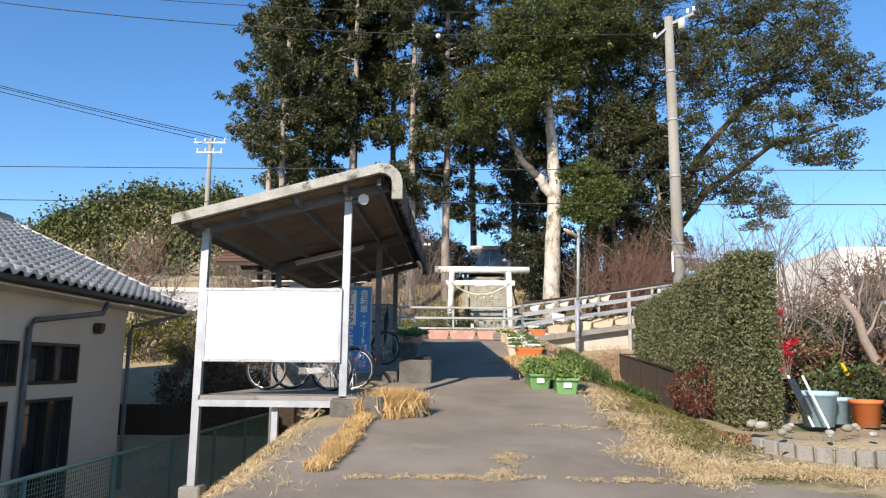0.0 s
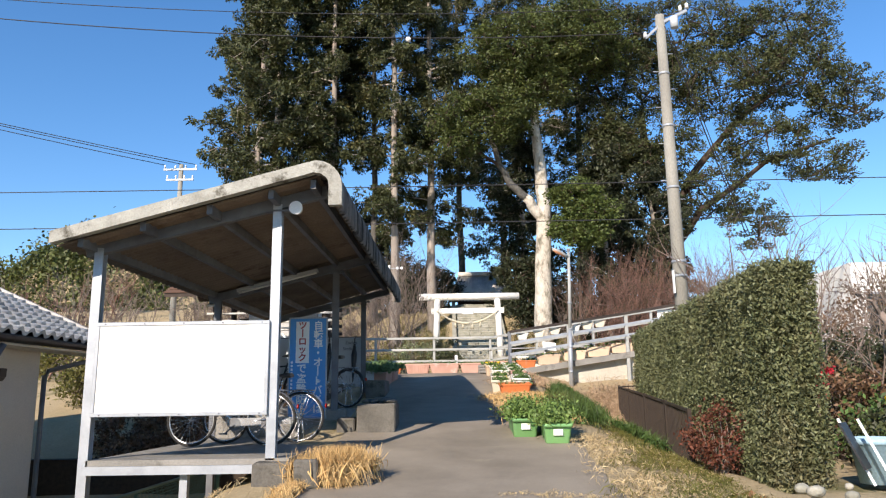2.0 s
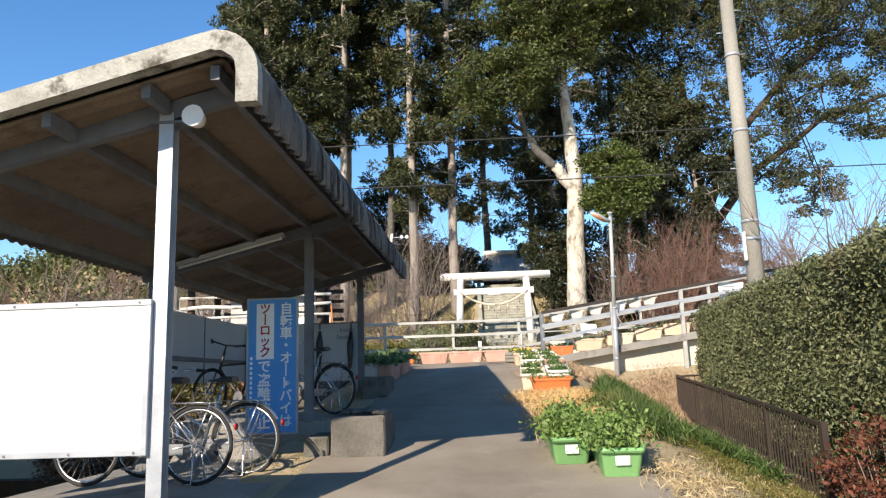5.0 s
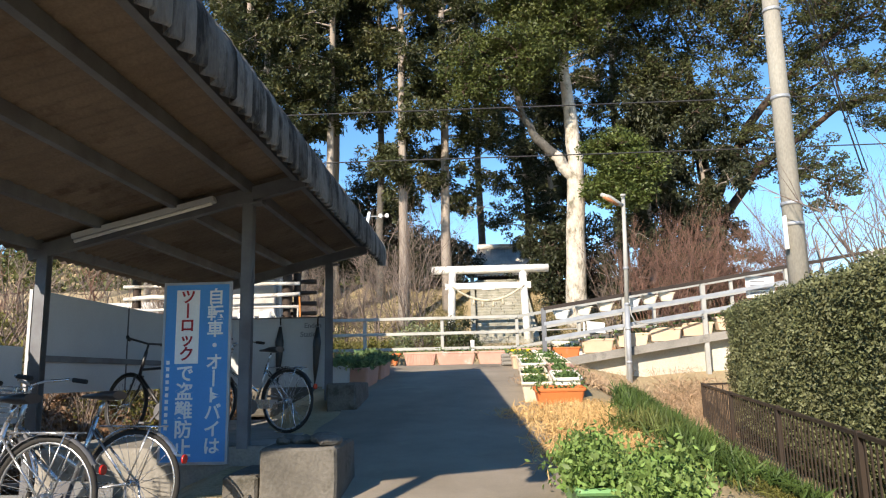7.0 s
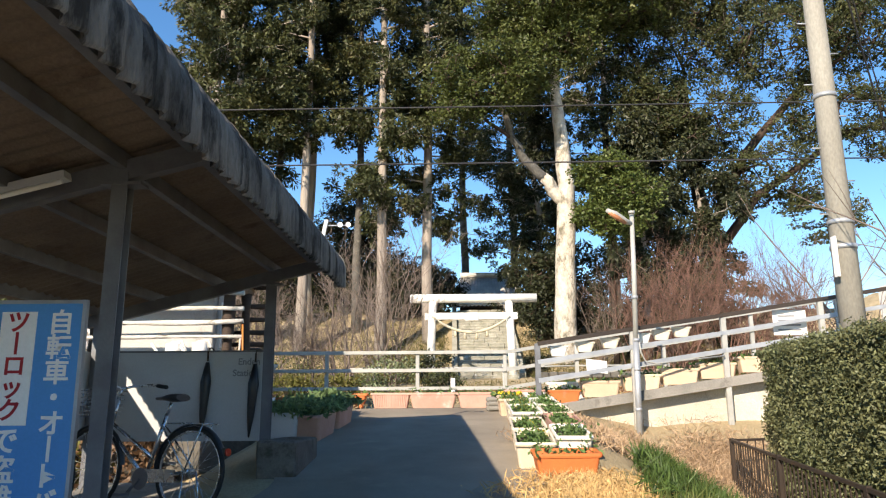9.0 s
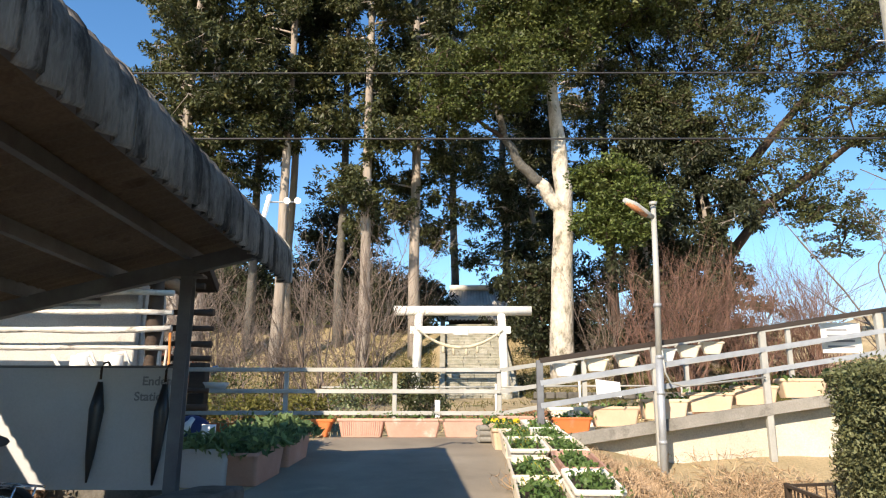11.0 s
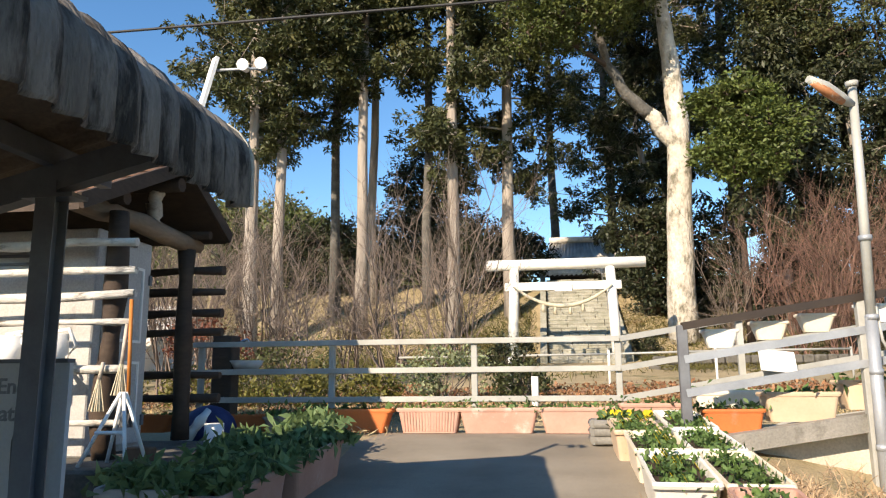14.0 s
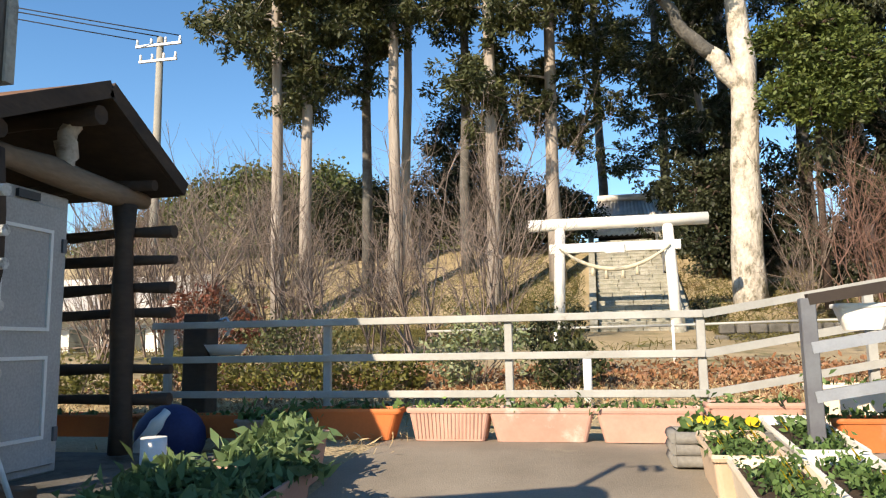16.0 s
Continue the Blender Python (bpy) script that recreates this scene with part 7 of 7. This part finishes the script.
tagged(part("line_marker", bm, M["white"], smooth=True), "small white ball on the overhead line", "marker")
# lamp fittings on a bracket above the hut
spot = thing("spotlight", (-0.95, 18.25, 4.1), "white spotlights on a bracket at the shelter roof", "spotlight")
bm = bmesh.new()
beam(bm, (-1.06, 18.26, 4.08), (-0.98, 18.36, 4.62), 0.05, 0.02)
part("bracket", bm, M["white"], spot)
for x in (-0.82, -0.72):
    bm = bmesh.new()
    tube(bm, (x, 18.40, 4.56), (x + 0.02, 18.30, 4.545), 0.018, 0.032, 12)
    part("lamp", bm, M["white"], spot)
bm = bmesh.new()
tube(bm, (-1.0, 18.36, 4.55), (-0.70, 18.40, 4.56), 0.008)
part("arm", bm, M["galv"], spot)

# small posts behind the fence
for x, y, h in ((0.55, 25.2, 0.5), (1.9, 29.5, 0.7), (0.0, 29.0, 0.6), (3.9, 29.5, 0.8)):
    bm = bmesh.new()
    tube(bm, (x, y, ground_z(x, y) - 0.1), (x, y, ground_z(x, y) + h), 0.05 if x == 0.55 else 0.025, n=10)
    tagged(part("marker_post", bm, M["white"]), "short white post on the ground behind the fence", "post", "white posts")
bm = bmesh.new()
rows = []
rw = thing("bank_wall", (5.5, 34.5, 3.1), "low wall of rough stones along the bank", "wall", kind="structure")
rs3 = random.Random(12)
for r in range(2):
    x = 3.3 + 0.1 * r
    while x < 9.5:
        w = rs3.uniform(0.22, 0.45)
        bmx = boxes(x, x + w - 0.02, 34.4 + rs3.uniform(0, 0.04), 34.7, 3.0 + 0.24 * r, 3.0 + 0.24 * r + 0.225, bevel=0.04)
        part("stone", bmx, M["block"], rw)
        x += w

# ---- far hill ----


def build_hill():
    bm = bmesh.new()
    rows = []
    for i in range(61):
        row = []
        for k in range(21):
            x, y = -150 + 4.6 * i, 110 + 5 * k
            ridge = 24 * math.exp(-((x + 57) / 42) ** 2) + 14 * math.exp(-((x - 90) / 40) ** 2) + 5
            s = math.sin(math.pi * min(1, k / 14))
            z = 4 + ridge * s + 2.2 * lump(x, y, 0.12) + 1.4 * lump(x, y, 0.33)
            row.append(bm.verts.new((x, y, z)))
        rows.append(row)
    for a, b in zip(rows, rows[1:]):
        for k in range(20):
            bm.faces.new((a[k], b[k], b[k + 1], a[k + 1])).smooth = True
    hill = tagged(part("hill", bm, M["ground"]), "wooded hill beyond the valley", "hill", kind="structure")
    rs = np.random.RandomState(77)
    cs = []
    for _ in range(2700):
        x, y = rs.uniform(-110, -14), rs.uniform(112, 172)
        ridge = 24 * math.exp(-((x + 57) / 42) ** 2) + 14 * math.exp(-((x - 90) / 40) ** 2) + 5
        z = 4 + ridge * math.sin(math.pi * min(1, (y - 110) / 70)) + 2.2 * lump(x, y, 0.12) + 1.4 * lump(x, y, 0.33)
        r = rs.uniform(1.4, 2.8)
        cs.append(np.array((x, y, z + r * 0.7)) + rs.normal(size=(34, 3)) * np.array([0.5, 0.5, 0.6]) * r)
    v, f = leaves(np.concatenate(cs), 0.8, 0.52, -0.2, 78)
    tagged(array_mesh("hill_woods", v, f, M["hill"]), "dense mixed woods covering the hill", "woods", kind="stuff")
    return hill


build_hill()
# brown scrub between the houses and the hill
for i, (x, y, h, st, m) in enumerate(((-12, 25, 3.0, 9, "redtwig"), (-9.5, 22, 2.2, 7, "twig"), (-14.5, 30, 4.0, 9, "twig"), (-17, 27, 3.4, 8, "redtwig"), (-20, 33, 3.2, 9, "twig"), (-6.5, 19.5, 1.6, 6, "twig"), (-24, 38, 3.6, 9, "redtwig"), (-16, 40, 3.6, 9, "twig"), (-28, 44, 3.6, 8, "twig"), (-12.5, 45, 3.6, 9, "twig"), (-33, 50, 4.0, 8, "redtwig"), (-20, 46, 3.8, 9, "redtwig"), (-5.6, 18.3, 2.2, 4, "twig"))):
    bare_shrub(x, y, h, 160 + i, st, "bare_bush", m, "leafless brown bush on the slope below the hill", 3, 0.4, 0.045, kids=(3, 4))
for i, (x, y, rx, h) in enumerate(((-7.5, 21.5, 1.4, 1.2), (-10.5, 24, 1.8, 1.4), (-5.6, 22.3, 1.0, 0.9), (-14, 26, 2.0, 1.6), (-19, 30, 2.4, 2.0))):
    clump("scrub", x, y, rx, 1.0, h, "olive", 1700, 0.13, "yellowish scrub on the slope behind the shelter", 190 + i)
for i, (x, y, rx, h) in enumerate(((-6.0, 19.6, 0.9, 1.3), (-4.9, 19.4, 0.9, 1.2), (-3.9, 19.9, 0.8, 0.9), (-7.2, 20.4, 1.0, 1.3), (-5.4, 20.8, 1.0, 1.0), (-8.6, 21.0, 1.1, 1.2))):
    clump("scrub", x, y, rx, 0.7, h, "olive" if i % 2 else "twigleaf", 2600, 0.10, "yellowish scrub on the slope behind the shelter" if i % 2 else "brown withered scrub on the slope", 240 + i)

# thin white pipe rail at the foot of the steps
pr = thing("pipe_rail", (1.9, 29.5, ground_z(1.9, 29.5)), "thin white pipe rail on short posts", "rail")
for (xa, ya), (xb, yb) in (((-2.2, 29.2), (0.0, 29.3)), ((0.0, 29.3), (1.9, 29.5)), ((1.9, 29.5), (3.9, 29.5)), ((3.9, 29.5), (6.4, 29.7))):
    bm = bmesh.new()
    tube(bm, (xa, ya, ground_z(xa, ya) + 0.62), (xb, yb, ground_z(xb, yb) + 0.62), 0.022, n=8)
    part("pipe", bm, M["rail"], pr)
    bm = bmesh.new()
    tube(bm, (xb, yb, ground_z(xb, yb) - 0.1), (xb, yb, ground_z(xb, yb) + 0.66), 0.022, n=8)
    part("pipe_post", bm, M["rail"], pr)
# plain white boards on the ramp's rails
nb = thing("small_board", (6.45, 22.42, 3.5), "plain white notice board fixed to the ramp railing", "board")
part("panel", boxes(6.16, 6.74, 22.40, 22.415, 3.52, 3.96, bevel=0.003), M["board"], nb)
for z in (3.60, 3.68, 3.76, 3.84):
    part("text_bar", boxes(6.24, 6.24 + (0.40 if z < 3.8 else 0.30), 22.396, 22.399, z, z + 0.03), M["ink"], nb)
lb = thing("small_board", (3.2, 23.3, 2.9), "tilted white board leaning on the far rail of the ramp", "board")
bm = boxes(-0.2, 0.2, -0.008, 0.008, -0.13, 0.13, bevel=0.003)
bm.transform(pose(3.25, 23.42, 3.06, -24, 6, 8))
part("panel", bm, M["white"], lb)

# rubble on the concrete block beside the shelter
rs4 = random.Random(31)
for i in range(9):
    bm = bmesh.new()
    r = rs4.uniform(0.035, 0.085)
    bmesh.ops.create_icosphere(bm, subdivisions=2, radius=1.0, matrix=pose(rs4.uniform(-0.92, -0.5), rs4.uniform(12.85, 13.4), 1.61 + r * 0.3, 0, 0, rs4.uniform(0, 90)) @ Matrix.Diagonal((r * 1.5, r * 1.1, r * 0.6, 1)))
    for v in bm.verts:
        v.co += v.normal * 0.03 * lump(v.co.x * 11, v.co.y * 11 + v.co.z * 9)
    tagged(part("stone", bm, M["block"]), "broken lump of old mortar on the concrete block", "stone", "mortar lumps")

# the old pruned tree and the clutter of the garden
ot = thing("pruned_tree", (7.0, 12.2, ground_z(7.0, 12.2)), "old pruned tree with a leaning grey trunk and knotty bare branches", "tree")
bm = bmesh.new()
bent(bm, [(7.1, 12.2, ground_z(7.0, 12.2) - 0.1), (6.95, 12.2, 1.5), (6.72, 12.25, 2.0), (6.62, 12.2, 2.35), (6.40, 12.25, 2.75)], [0.11, 0.085, 0.075, 0.07, 0.04], 10)
part("trunk", bm, M["twig"], ot)
rs5 = np.random.RandomState(66)
gl = []
for p, d, L in (((6.95, 12.2, 1.5), (0.35, 0, 1), 1.4), ((6.62, 12.2, 2.35), (0.5, 0.2, 0.8), 1.3), ((6.40, 12.25, 2.72), (-0.1, 0.1, 1), 0.6), ((6.72, 12.25, 2.0), (0.6, 0, 0.9), 1.2), ((7.1, 12.2, 1.4), (0.8, 0.1, 1), 1.8)):
    grow(rs5, p, d, L * 0.8, 0.032, 3, gl, 0.55, (2, 3), 0.6, 0.1, 0.7)
v, f = twigs(gl, 4)
tagged(array_mesh("branch_growth", v, f, M["twig"], ot), kind="stuff")
for i, (x, y, rx, h, m, lab) in enumerate(((5.9, 11.4, 0.45, 0.45, "potleaf", "broad-leaved greens in the garden bed"), (6.6, 11.2, 0.5, 0.45, "oakleaf", "dark broad-leaved greens in the garden bed"), (7.3, 12.0, 0.6, 1.4, "twigleaf", "brown withered shrub below the pruned tree"), (6.2, 13.2, 0.6, 1.5, "twigleaf", "brown withered shrub below the pruned tree"), (5.5, 13.4, 0.5, 1.3, "redleaf", "dark red-brown shrub behind the hedge"))):
    clump("garden_shrub", x, y, rx, 0.4, h, m, 2600, 0.085, lab, 260 + i)
blades("leaf_litter", line((3.5, 8.0), (5.4, 9.2), 90, 0.30), 20, 0.09, 0.045, 0.12, "leaflitter", "dead leaves lying on the garden bed", 0.0, 61, "leaves")

for i, (x, y, rx, h) in enumerate(((-6.2, 17.6, 0.7, 0.8), (-5.4, 17.9, 0.8, 0.9), (-4.6, 17.6, 0.7, 0.7), (-3.9, 18.2, 0.6, 0.7), (-5.9, 18.6, 0.8, 0.9), (-4.9, 18.7, 0.8, 0.9), (-6.9, 18.4, 0.7, 0.9))):
    clump("scrub", x, y, rx, 0.5, h, "twigleaf", 2000, 0.09, "brown withered scrub on the bank behind the house", 280 + i)
